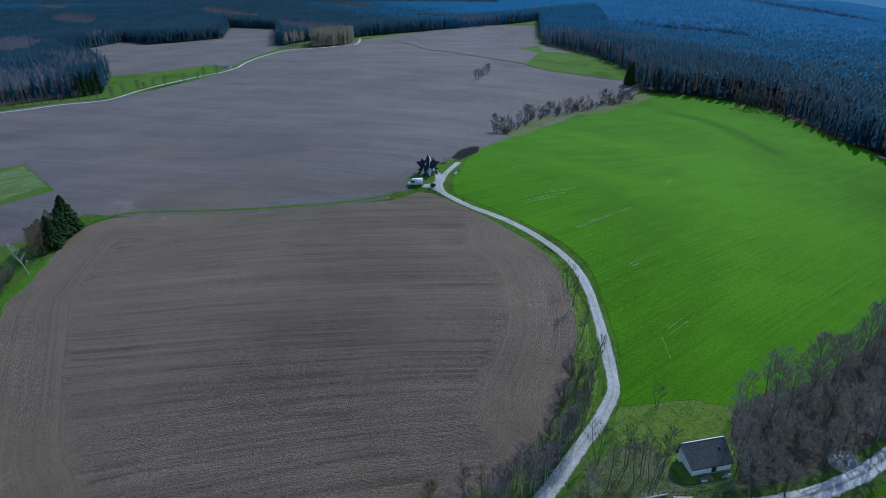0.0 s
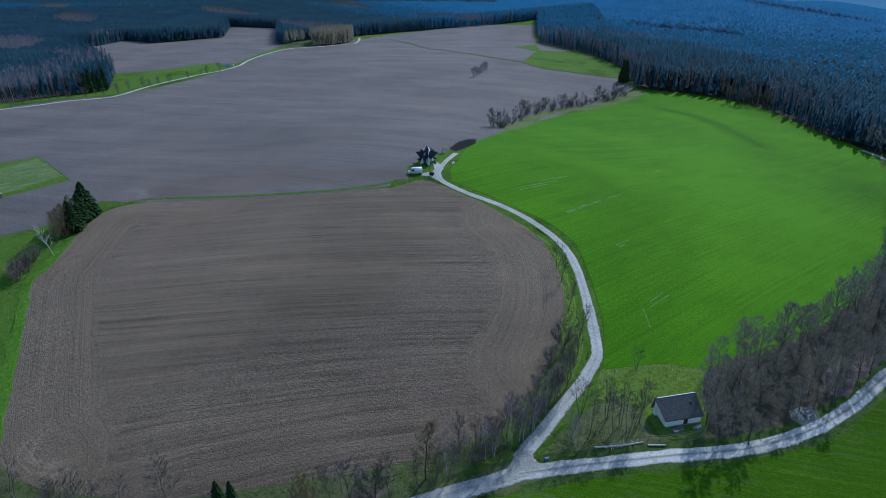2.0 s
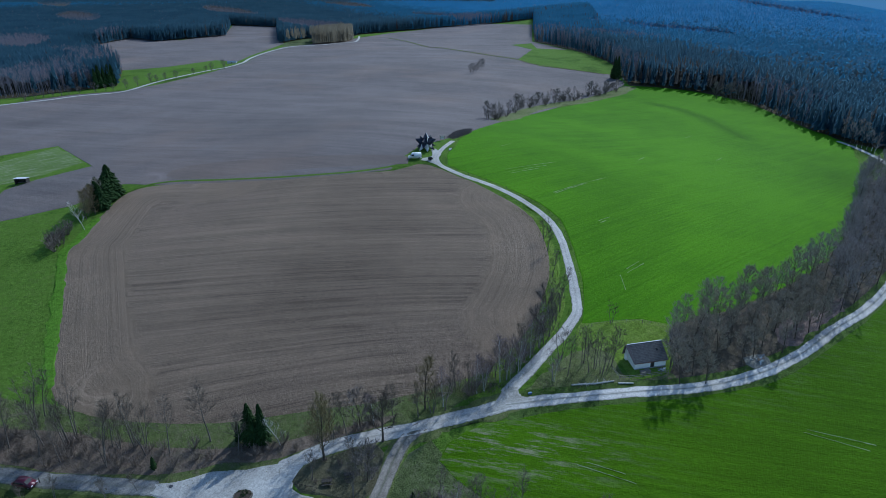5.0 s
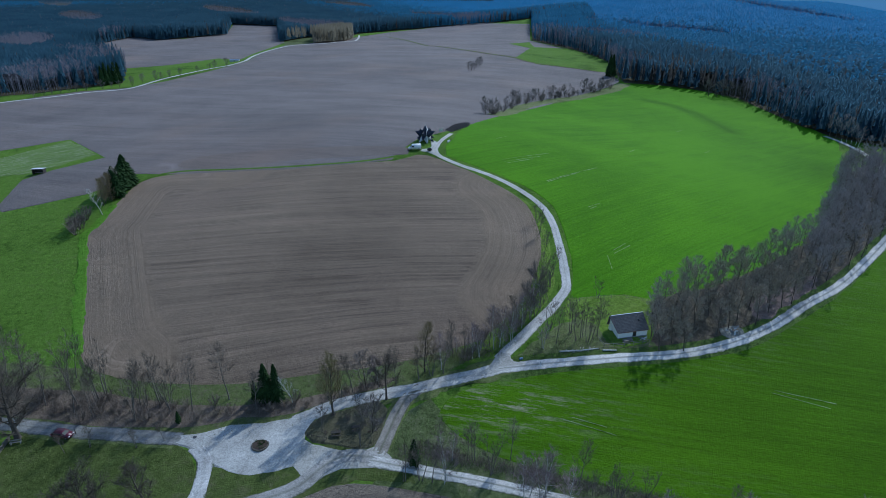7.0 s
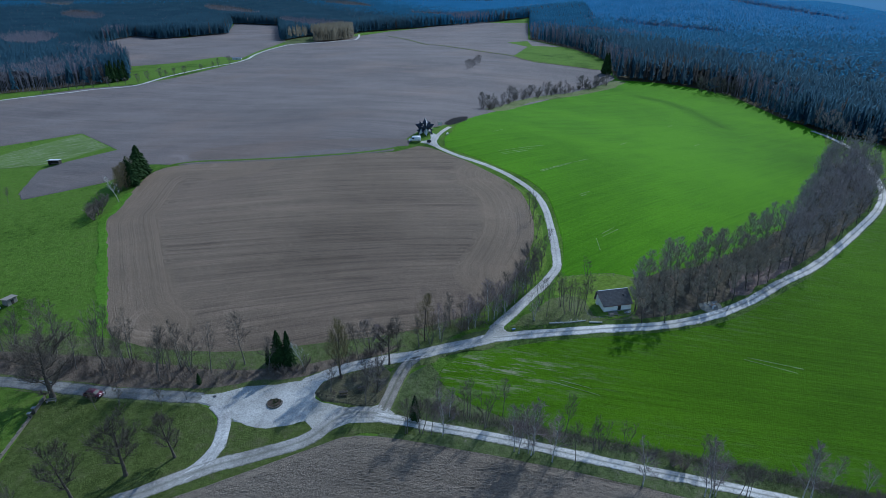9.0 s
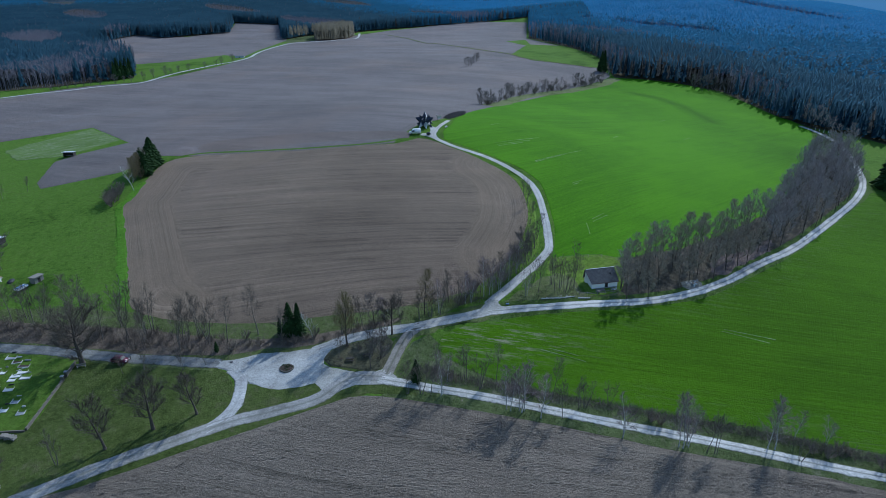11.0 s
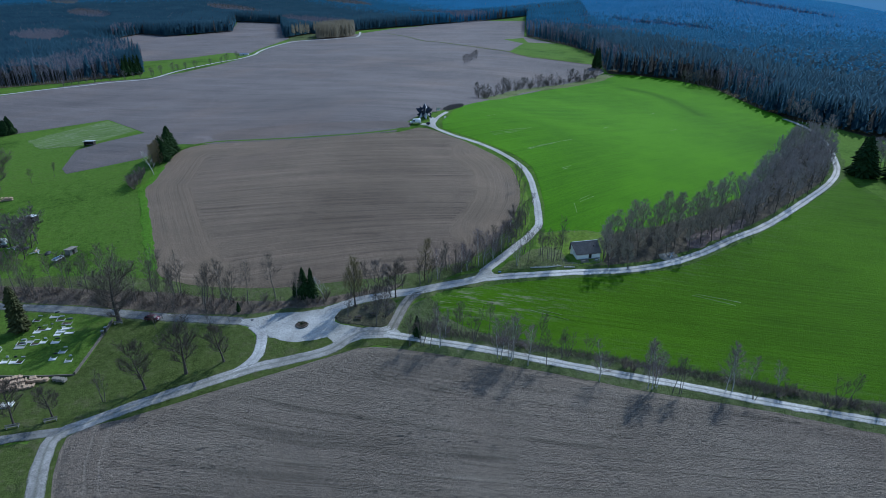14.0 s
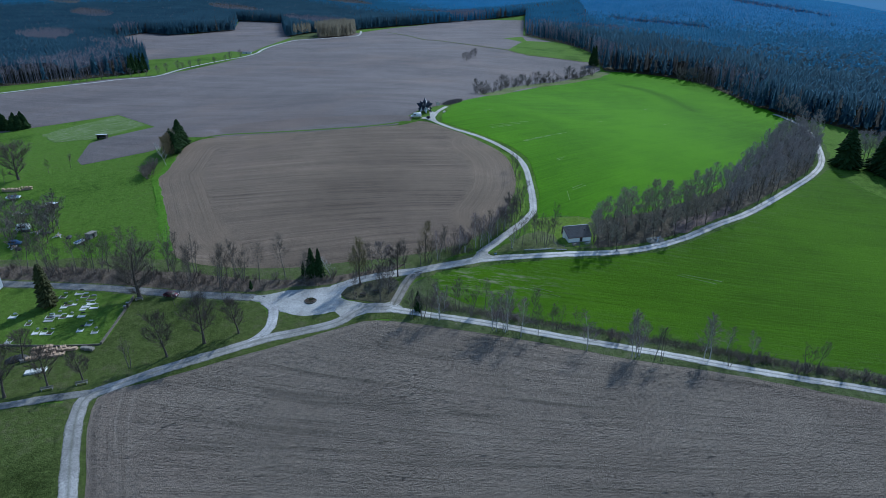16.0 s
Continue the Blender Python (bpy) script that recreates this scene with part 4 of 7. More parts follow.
# ---- trees ----
def bare_tree(name, seed, height, trunk_r, first, spread_at, limbs, rise, twigs, bark_mat, twig_mat, stems=1, buds=0, droop=0.0, lean=0.0, twig_r=0.021, fork=1.5, splay=0.55):
    """A leafless tree: trunk and limbs, and a crown of branches and twigs. rise: how steeply the limbs climb."""
    rnd = random.Random(seed)
    trunk, crown, bud = Heap(), Heap(), Heap()

    def bend(p, d, length, steps, up, wob):
        out, d = [p.copy()], d.normalized()
        for _ in range(steps):
            d = (d + Vector((rnd.gauss(0, wob), rnd.gauss(0, wob), rnd.gauss(0, wob * 0.6) + up))).normalized()
            out.append(out[-1] + d * length / steps)
        return out

    for s in range(stems):
        az = rnd.uniform(0, 6.28)
        tilt = 0.0 if stems == 1 else rnd.uniform(0.04, 0.12)
        d0 = Vector((math.cos(az) * tilt + lean, math.sin(az) * tilt, 1))
        hh = height * (1 if s == 0 else rnd.uniform(0.75, 0.95))
        base = Vector((math.cos(az), math.sin(az), 0)) * (0.0 if stems == 1 else 0.35) + Vector((0, 0, -0.4))
        path = bend(base, d0, hh * 0.97 + 0.4, 9, 0.03, 0.05)
        rad = [trunk_r * (1 if s == 0 else 0.75) * (1.25 if k == 0 else 1) * (1 - 0.93 * (k / 9) ** 0.8) + 0.012 for k in range(10)]
        trunk.tube(path, rad, 6)
        for i in range(limbs // stems):
            f = first + (1 - first) * ((i + rnd.random() * 0.7) / (limbs // stems)) ** 0.9
            f = min(f, 0.985)
            k = min(int(f * 9), 8)
            p = path[k].lerp(path[k + 1], f * 9 - k)
            ang = i * 2.4 + rnd.uniform(-0.5, 0.5)
            up = rise + (1.5 - rise) * max(0, (f - 0.55)) * 1.2
            q = Vector((math.cos(ang), math.sin(ang), up))
            length = spread_at(f) * height * rnd.uniform(0.75, 1.15)
            limb = bend(p, q, length, 4, 0.12 - droop * 0.5, 0.15)
            r0 = max(0.028, rad[k] * 0.44)
            trunk.tube(limb, [r0, r0 * 0.7, r0 * 0.45, r0 * 0.28, 0.012], 3, False)
            nb = max(3, int(length * fork))
            for j in range(nb):
                g = 0.22 + 0.78 * (j + rnd.random()) / nb
                g = min(g, 0.99)
                kk = min(int(g * 4), 3)
                bp = limb[kk].lerp(limb[kk + 1], g * 4 - kk)
                along = (limb[kk + 1] - limb[kk]).normalized()
                bd = (along + Vector((rnd.gauss(0, splay), rnd.gauss(0, splay), rnd.gauss(0.35, 0.35) - droop))).normalized()
                bl = (0.28 + 0.5 * (1 - g)) * length * rnd.uniform(0.5, 0.95) + 0.25
                tip = bp + (bd + Vector((0, 0, 0.15 - droop))) * bl
                crown.spike(bp, tip, max(0.026, r0 * 0.38))
                for _ in range(twigs):
                    tp = bp.lerp(tip, rnd.random())
                    td = (bd * 0.6 + Vector((rnd.gauss(0, 0.58), rnd.gauss(0, 0.58), rnd.gauss(0.38, 0.4) - droop * 3))).normalized()
                    end = tp + td * rnd.uniform(0.5, 1.25) * (0.5 + 0.05 * height)
                    crown.spike(tp, end, twig_r)
                    for _ in range(buds):
                        bc = tp.lerp(end, rnd.uniform(0.4, 1))
                        buds and bud.spike(bc, bc + Vector((rnd.gauss(0, 0.12), rnd.gauss(0, 0.12), rnd.gauss(0.05, 0.1))), 0.06)
    root = new(name, trunk.mesh("trunk", bark_mat, True))
    part("crown", crown, twig_mat, root)
    if buds:
        tagged(part("budding_spray", bud, BUDS, root, "pale yellow-green opening buds"), kind="stuff")
    return root


def spruce_tree(name, seed, height, width, mat=NEEDLES, dense=1.0, taper=0.72):
    """A conifer: trunk and whorls of drooping boughs with ragged needle sprays."""
    rnd = random.Random(seed)
    trunk, boughs = Heap(), Heap()
    trunk.tube([(0, 0, -0.4), (0, 0, height * 0.5), (0, 0, height * 0.98)], [0.02 * height, 0.012 * height, 0.02], 7)
    boughs.tube([(0, 0, height * 0.05), (0, 0, height * 0.3), (0, 0, height * 0.92)], [width * 0.26, width * 0.27, 0.05], 8)
    z = height * 0.06
    while z < height * 0.985:
        f = z / height
        reach = width / 2 * (1 - f) ** taper * min(1, 0.5 + 3 * f) * rnd.uniform(0.8, 1.15) + 0.12
        n = int((9 + 7 * (1 - f)) * dense)
        a0 = rnd.random() * 6.28
        for k in range(n):
            a = a0 + 6.283 * k / n + rnd.uniform(-0.25, 0.25)
            r = reach * rnd.uniform(0.55, 1.15)
            o, s = Vector((math.cos(a), math.sin(a), 0)), Vector((-math.sin(a), math.cos(a), 0))
            drop = r * rnd.uniform(0.22, 0.45)
            p0, p1, p2 = Vector((0, 0, z)), o * r * 0.6 + Vector((0, 0, z - drop * 0.35)), o * r + Vector((0, 0, z - drop * rnd.uniform(0.6, 1.0)))
            w = r * 0.17 + 0.08
            i = len(boughs.v)
            hang = 0.25 + 0.12 * r
            boughs.v += [tuple(p0), tuple(p1 + s * w), tuple(p1 - s * w), tuple(p2), tuple(p1 + Vector((0, 0, 0.14 + 0.05 * r))), tuple(p1 - Vector((0, 0, hang)) + o * 0.1),
                         tuple(p1 * 0.55 + p0 * 0.45 + s * w * 0.75 - Vector((0, 0, hang * 0.7))), tuple(p1 * 0.55 + p0 * 0.45 - s * w * 0.75 - Vector((0, 0, hang * 0.7)))]
            boughs.f += [tuple(i + q for q in t) for t in ((0, 4, 1), (0, 2, 4), (4, 3, 1), (4, 2, 3), (1, 3, 5), (2, 5, 3), (0, 1, 6), (0, 7, 2), (1, 5, 6), (2, 7, 5), (0, 6, 5), (0, 5, 7))]
        z += (0.20 + 0.016 * height * (1 - f)) / dense
    root = new(name, trunk.mesh("trunk", BARK, True))
    part("crown", boughs, mat, root)
    return root


def shrub(name, seed, height, mat=SCRUB, leaf=0):
    rnd = random.Random(seed)
    stems, twig = Heap(), Heap()
    for k in range(16):
        a, t = rnd.random() * 6.28, rnd.uniform(0.1, 0.75)
        d = Vector((math.cos(a) * t, math.sin(a) * t, 1)).normalized()
        ln = height * rnd.uniform(0.6, 1.0)
        p = [Vector((math.cos(a) * 0.2, math.sin(a) * 0.2, -0.15))]
        for _ in range(3):
            d = (d + Vector((rnd.gauss(0, 0.16), rnd.gauss(0, 0.16), 0.02))).normalized()
            p.append(p[-1] + d * ln / 3)
        stems.tube(p, [0.04, 0.03, 0.02, 0.01], 3, False)
        for j in range(22):
            q = p[1].lerp(p[2], rnd.random()) if j % 2 else p[2].lerp(p[3], rnd.random())
            twig.spike(q, q + (d + Vector((rnd.gauss(0, 0.7), rnd.gauss(0, 0.7), rnd.gauss(0, 0.4)))).normalized() * height * rnd.uniform(0.12, 0.32), 0.02)
    root = new(name, stems.mesh("stems", mat))
    part("crown", twig, mat, root)
    return root


round_crown = lambda f: 0.46 * math.sin(math.pi * min(1, max(0.08, (f - 0.15) / 0.85 * 0.86 + 0.14))) ** 0.7
slim_crown = lambda f: 0.27 * (1 - f) ** 0.55 + 0.07
birch_crown = lambda f: 0.30 * (1 - f) ** 0.7 + 0.05
cone_crown = lambda f: 0.26 * (1 - f) ** 0.9 + 0.03

OAKS = [bare_tree("oak_tree", 11, 14, 0.42, 0.22, round_crown, 20, 0.62, 14, BARK, DARK_TWIG, 1, 0, 0, 0, 0.021, 3.0, 0.85), bare_tree("oak_tree", 12, 13, 0.38, 0.24, round_crown, 19, 0.55, 14, BARK, DARK_TWIG, 1, 0, 0, 0, 0.021, 3.0, 0.85)]
GREAT = [bare_tree("great_oak", 14, 14, 0.62, 0.14, lambda f: 1.25 * round_crown(f), 26, 0.5, 16, BARK, TWIG, 1, 0, 0, 0, 0.021, 3.2, 0.9)]
ROUND = [bare_tree("fruit_tree", 15 + k, 9, 0.18, 0.08, round_crown, 20, 0.55, 10, BARK, GREY_TWIG, 1, 0, 0, 0, 0.042) for k in range(3)]
BUDDED = [bare_tree("maple_tree", 13, 13, 0.26, 0.18, lambda f: slim_crown(f) * 1.2, 36, 0.8, 10, BARK, LARCH, 1, 1)]
SLENDER = [bare_tree("alder_tree", 20 + k, 13, 0.15, 0.40, slim_crown, 18, 0.8, 8, GREY_BARK, TWIG, 1 + k % 3, 0, 0, 0, 0.018, 2.2, 0.8) for k in range(4)]
COPSE = [bare_tree("ash_tree", 25 + k, 13, 0.14, 0.30, lambda f: 0.62 * round_crown(f), 16, 0.55, 8, BARK, ASH_TWIG, 1, 0, 0, 0, 0.034) for k in range(5)]
NEAR_COPSE = [bare_tree("aspen_tree", 125 + k, 13, 0.16, 0.26, lambda f: 0.60 * round_crown(f), 24, 0.6, 12, BARK, LARCH_TWIG, 1 + k % 2, 0, 0, 0, 0.036) for k in range(3)]
BIRCH = [bare_tree("birch_tree", 30 + k, 12, 0.13, 0.2, birch_crown, 26, 0.8, 8, WHITE_BARK, PURPLE, 1 + k % 2, 0, 0.10, 0, 0.022) for k in range(3)]
LARCHES = [bare_tree("larch_tree", 40 + k, 14, 0.20, 0.12, cone_crown, 56, 0.1, 9, BARK, LARCH) for k in range(2)]
PALE = [bare_tree("dead_birch", 51, 10, 0.13, 0.25, birch_crown, 16, 0.8, 3, PALE_BARK, PALE_BARK, 1, 0, 0.0, -0.12)]
SPRUCES = [spruce_tree("spruce_tree", 60 + k, 13, 6.0 + 0.6 * k) for k in range(3)]
THUJA = foliage("brownish_needles", (0.030, 0.036, 0.012), (0.085, 0.088, 0.030))
COLUMN = [spruce_tree("cypress_tree", 69, 14, 5.6, THUJA, 1.7, 0.45)]
BROAD = [spruce_tree("broad_spruce", 64 + k, 13, 10.6 + 0.8 * k, NEEDLES, 1.2) for k in range(2)]
STAND = [spruce_tree("fir_tree", 66 + k, 15, 7.6 + 0.6 * k, NEEDLES, 0.6) for k in range(2)]
SHRUBS = [shrub("bare_shrub", 70 + k, 2.6) for k in range(3)]
def scatter(poly, gap, seed, keep=None):
    """Uneven places about a gap apart within the polygon."""
    r = np.random.default_rng(seed)
    p = np.array(poly)
    (x0, y0), (x1, y1) = p.min(0), p.max(0)
    xs, ys = np.meshgrid(np.arange(x0, x1, gap), np.arange(y0, y1, gap))
    xs, ys = xs.ravel() + r.uniform(-0.45, 0.45, xs.size) * gap, ys.ravel() + r.uniform(-0.45, 0.45, ys.size) * gap
    ok = inside(poly, xs, ys)
    if keep:
        ok &= keep(xs, ys)
    return xs[ok], ys[ok]


USED = set()


def plant(kinds, places, lo, hi, label, group, seed=0, category="tree", lift=0.0, turn=None):
    """Sets one of the kinds at each place, each with its own height and turn."""
    rnd = random.Random(seed)
    for n, (x, y) in enumerate(places):
        src = kinds[(n + seed) % len(kinds)]
        own = NATURAL[src.name]
        s = rnd.uniform(lo, hi) / own
        m = Matrix.Translation((x, y, float(land(x, y)) + lift)) @ Matrix.Rotation(rnd.uniform(0, 6.28) if turn is None else turn, 4, "Z")
        if src.name not in USED:
            USED.add(src.name)
            ob = src
            ob.matrix_basis = m @ Matrix.Scale(s, 4)
        else:
            ob = copy_thing(src, m)
            ob.scale = (s, s, s)
        tagged(ob, label, category, group)


NATURAL = {}
for group_, size_ in ((OAKS, 14), (GREAT, 14), (BUDDED, 13), (SLENDER, 13), (BIRCH, 12), (LARCHES, 14), (PALE, 10), (ROUND, 9), (COPSE, 13), (NEAR_COPSE, 13), (BROAD, 13), (COLUMN, 14), (STAND, 15), (SPRUCES, 13), (SHRUBS, 2.6)):
    for o_ in group_:
        NATURAL[o_.name] = size_

lane_birches = [(0.1, 92.6), (15, 88.5), (15.9, 88), (18.2, 87.9), (19, 88.1), (22.5, 86), (39.4, 80.9), (50.8, 78.5), (51.7, 78.3), (52.7, 78.8), (69.8, 78.4), (71.4, 78.4)]
lane_slender = [(-7.7, 93), (-4.5, 93.1), (-2.3, 92.6), (4.7, 97.7), (6, 97.8), (9.2, 94.7), (13.4, 98), (27.2, 85.9), (31.7, 89), (33.1, 89.6), (26.2, 92.6), (56.4, 77.3), (58, 76.7), (75.1, 75.2)]
lane_shrubs = [(47, 85.9), (49.1, 85), (79.1, 77.5), (81.6, 76.5), (84.4, 77.7), (86.5, 77.5), (91.8, 73.4), (93.7, 73), (97.7, 73.5), (102, 70.9), (107.2, 70.2), (110.7, 68.9), (2.2, 98.5), (16.8, 94.9), (21.4, 93)]
bank_slender = [(-132.1, 119.3), (-127.6, 118.5), (-125.3, 119.2), (-120.6, 116), (-117, 120), (-114.2, 121.7), (-111.3, 119.5), (-108.8, 120.2), (-105.1, 117.4), (-103, 121.4), (-97.1, 118.5), (-86.3, 117.6), (-86.3, 120.9), (-81.7, 112.7), (-77.4, 114.2), (-76.7, 115.4), (-68.4, 110.9), (-67.5, 112.5), (-62.7, 112.4), (-60.6, 111.8), (-55.3, 110.8), (-48.1, 113.8)]
lawn_oaks = [(-69.9, 76.2), (-62.3, 81.8), (-88.9, 103.1), (-101.6, 60.7)]
lawn_limes = [(-54.4, 86.2), (-77.6, 72.1), (-86.6, 67), (-93.6, 64.4), (-105.4, 74.1)]
island_trees = [(-24, 109.3), (-25.7, 104.6), (-12.9, 113.9), (-17.4, 101.1), (-17.1, 105.6), (-15, 104.5)]
track_birches = [(-0.6, 123.3), (6.9, 127.2), (8.5, 127.9), (12.4, 130.8), (14, 131.6), (17.2, 133.8), (20.3, 139), (23.2, 143), (24.7, 131.5)]
track_slender = [(2.3, 128.9), (5.5, 129.5), (8.9, 129.6), (11.5, 132.5), (14.3, 134.1), (16.7, 136.1), (18.9, 138), (21, 140.5), (22.8, 142.2), (24.5, 144.1), (26.2, 146.7), (27.6, 149.3), (29, 152.9), (30.6, 157.1), (32.1, 163), (30.8, 172.2), (31.4, 186.1), (31.5, 193)]
barn_trees = [(27.7, 139), (28.4, 133.3), (33.6, 134.7), (35.3, 135.9), (36.5, 134.4), (37.9, 135.4), (39.7, 137.4), (33, 138.1)]
lone_small = [(43.5, 153.3)]
corner_row = [(23.3, 360), (25.4, 361.4), (27.4, 362.8), (30.5, 369), (32.9, 374.5), (35.2, 383.8), (41, 394.8), (44.4, 403.8), (47.4, 408.8), (50.5, 413.7), (52.7, 418), (55.4, 422.5), (58.1, 426.9), (60.8, 431.2), (63.6, 435.4), (66.4, 439.6), (68.8, 440.5), (73.1, 445.1), (76.1, 446.2), (79.5, 450.4), (83, 454.6), (86, 455.7), (89.5, 459.8), (91.5, 460.5), (96.1, 465), (99.2, 469), (111, 484.5), (114.3, 488.5), (116.4, 489.2), (119.2, 493.1), (121.4, 493.8), (127.5, 498.7), (131.7, 506), (135.2, 510.1), (140.1, 517.7), (145.1, 525.4), (153, 540.4)]
field_trees = [(23.6, 579), (26.2, 580.5), (28.9, 583), (31.7, 602), (35.4, 612), (37.6, 616)]
verge_trees = [(-329.2, 490.3), (-327.8, 501.0), (-324.6, 506.2), (-320.1, 511.3), (-315.1, 514.1), (-310.9, 518.2), (-303.7, 520.7), (-291.9, 524.9), (-288.4, 533.1), (-282.7, 534.7), (-273.8, 540.9), (-272.4, 557.0), (-266.5, 570.2), (-264.8, 578.9), (-260.5, 587.3), (-253.8, 595.5), (-245.8, 617.6), (-240.2, 634.6), (-238.3, 645.7), (-231.4, 664.4)]
meadow_trees = [(-186, 199.5), (-169.7, 211.9), (-176.1, 205.7), (-189.5, 195.2)]
garden_trees = [(-147.1, 150.6), (-146.5, 146.1), (-143.2, 148.1), (-145.6, 139.7), (-148.4, 137.8), (-154.2, 142.2), (-138.6, 144.8), (-138.2, 147.8), (-136.2, 137.3), (-157.3, 153.5), (-140.6, 142.4), (-140.5, 139.5), (-141.1, 146.7), (-159.1, 151.3), (-150.6, 145.5), (-142.8, 138.4), (-146.8, 133.7), (-141.1, 151.1)]
left_spruces = [(-126.7, 232.8), (-126.3, 226.6), (-126.2, 229), (-126.2, 222.8)]
left_larches = [(-126.6, 222.1), (-127, 219.3), (-126.8, 221.1), (-126.8, 216.1), (-127.5, 218.3), (-127.1, 224.9), (-126.3, 213.6), (-125.2, 217.6)]
left_pale = [(-122.3, 205.1)]
left_shrubs = [(-126.8, 201.9), (-127.1, 197.5), (-126.8, 193.1), (-124.6, 195.3), (-127, 199.2), (-126.7, 194.8), (-124.4, 191.1)]
lot_spruces = [(-39.5, 113.4), (-37.2, 113.4), (-42.3, 114)]
lot_pale = [(-33.6, 112.8)]
row_spruces = [(-281.5, 297.2), (-276.8, 297.8), (-270.9, 296.7), (-266.2, 297.2), (-262.6, 299.4), (-259, 300.1), (-254.2, 299.1), (-250.6, 299.8), (-248.8, 302.3), (-283.7, 304.8), (-274.2, 306), (-267.3, 309.3), (-258.4, 307.4), (-255.5, 309.9)]
grave_spruce = [(-113.4, 98.7)]
small_spruces = [(-56.9, 107.2), (-5.9, 96.9)]
corner_spruces = [(155, 567.8), (153.4, 570.9)]
end_trees = [(243.2, 369.6), (247.5, 372.4), (245.4, 362.5), (245.6, 357), (243.1, 347.6), (232.7, 320.6), (226.2, 304.3), (224.3, 296.9), (234.5, 316.3), (244.5, 377.6)]
wood_end = [(-304.3, 549), (-302.7, 552.5), (-300.4, 556), (-298, 559.5), (-296.3, 563.1), (-312, 574.6), (-310, 582.7), (-312.8, 596.5)]
stand_spruces = [(206.2, 239.8), (220, 233.9), (211.4, 250.5), (219, 225.7), (219.2, 218.9), (218.5, 212.4), (219.4, 206.2), (228.6, 228.3), (219.2, 197.4), (231, 239.7)]
stand_bare = [(220.8, 258.2), (220.9, 254.9), (227.4, 261.2), (227, 256.8), (232, 260.7), (230.4, 255), (235.9, 260), (236.8, 256.8), (237, 253.6), (216.8, 247.1), (220.2, 245.5), (222.9, 242.8), (238.5, 250.5), (238.6, 244.4)]
road_saplings = [(-77, 99.2), (-72.6, 100.6), (-63, 100.6), (-58, 102.3)]
lot_bank_trees = [(-26.1, 113.5), (-23.2, 114.5), (-20.6, 115.8), (-17.5, 116.5), (-15, 117.3), (-11, 118.2), (-5.7, 120.2), (-2.9, 121.3), (-0.2, 122.4)]
larch_place = [(-4.5, 122.6)]

plant(GREAT, lawn_oaks[2:3], 14.5, 14.6, "huge bare spreading oak beside the churchyard gate", "lawn trees", 0)
plant(OAKS, lawn_oaks[:2] + lawn_oaks[3:], 12.5, 14.5, "large bare broad-crowned tree on the lawn", "lawn trees", 1)
plant(OAKS, [lawn_limes[0]] + lawn_limes[2:], 8.5, 10, "medium bare tree beside the gravel lane", "lawn trees", 2)
plant(SLENDER, [lawn_limes[1]], 8, 8.5, "small bare upright tree on the lawn", "lawn trees", 2)
plant(BUDDED, island_trees[:1], 13.5, 14, "tall tree with yellow-green buds on the grass island", "island trees", 0)
plant(SLENDER + ROUND[:2], [island_trees[1]] + island_trees[3:], 7.5, 10, "small bare tree on the grass island", "island trees", 1)
plant(OAKS, island_trees[2:3], 10.5, 11, "large bare tree beside the gravel road", "island trees", 3)
plant(LARCHES, larch_place, 14, 14.5, "tall thin conical larch without needles", "roadside trees", 0)
plant(BIRCH, lane_birches, 10.5, 13.5, "bare white-barked birch beside the field lane", "lane trees", 4)
plant(SLENDER, lane_slender, 7.5, 10.5, "slender bare tree beside the field lane", "lane trees", 5)
plant(SHRUBS, lane_shrubs, 2.6, 4.2, "bare grey shrub in the lane hedge", "lane shrubs", 6, "shrub")
plant(SLENDER, road_saplings, 5, 6, "small bare sapling between the road and the lawn", "lawn trees", 36)
plant(SLENDER + ROUND[:1] + BIRCH[:1], lot_bank_trees, 7, 10.5, "bare tree on the bank above the gravel road", "bank trees", 37)
plant(SLENDER, bank_slender, 10.5, 14, "slender bare tree on the scrubby road bank", "bank trees", 7)
plant(BIRCH, track_birches, 9, 12.5, "bare birch with purple-brown twigs beside the field", "track trees", 8)
plant(SLENDER, track_slender, 7.5, 10.5, "slender bare tree beside the curving track", "track trees", 9)
plant(SLENDER, barn_trees, 8, 11, "slender bare tree beside the white barn", "barn trees", 10)
plant(SLENDER, lone_small, 6, 6.2, "single small bare tree at the edge of the green field", "barn trees", 10)
plant(ROUND + SLENDER[:2] + BIRCH[:1], corner_row, 5.5, 9.5, "bare tree in the row between the fields", "field row trees", 11)
rnd = random.Random(3)
corner_bushes = [(a + rnd.uniform(-5, 5), b + rnd.uniform(-6, 3)) for a, b in corner_row for _ in range(2) if rnd.random() < 0.8]
plant(SHRUBS + ROUND, corner_bushes, 3, 5.5, "low bare bush in the row between the fields", "field row bushes", 34, "shrub")
plant(ROUND, field_trees, 6.5, 9, "bare tree in a small clump in the brown field", "field trees", 12)
plant(ROUND, verge_trees, 5, 8.5, "small bare fruit tree beside the far road", "far road trees", 13)
plant(GREAT, meadow_trees[:1], 14.4, 14.5, "large bare tree in the meadow", "meadow trees", 14)
plant(SLENDER, meadow_trees[1:], 5, 6.5, "small bare tree in the meadow", "meadow trees", 15)
plant(ROUND + SLENDER[:1], garden_trees, 8, 11, "bare tree in the cluttered garden", "garden trees", 16)
plant(BROAD, left_spruces[:1], 13, 13.2, "tall broad dark spruce at the corner of the brown field", "corner spruces", 17)
plant(BROAD, left_spruces[1:] + [(-128.6, 227.5), (-124.6, 221.5)], 9.2, 11.8, "smaller dark green spruce at the corner of the brown field", "corner spruces", 18)
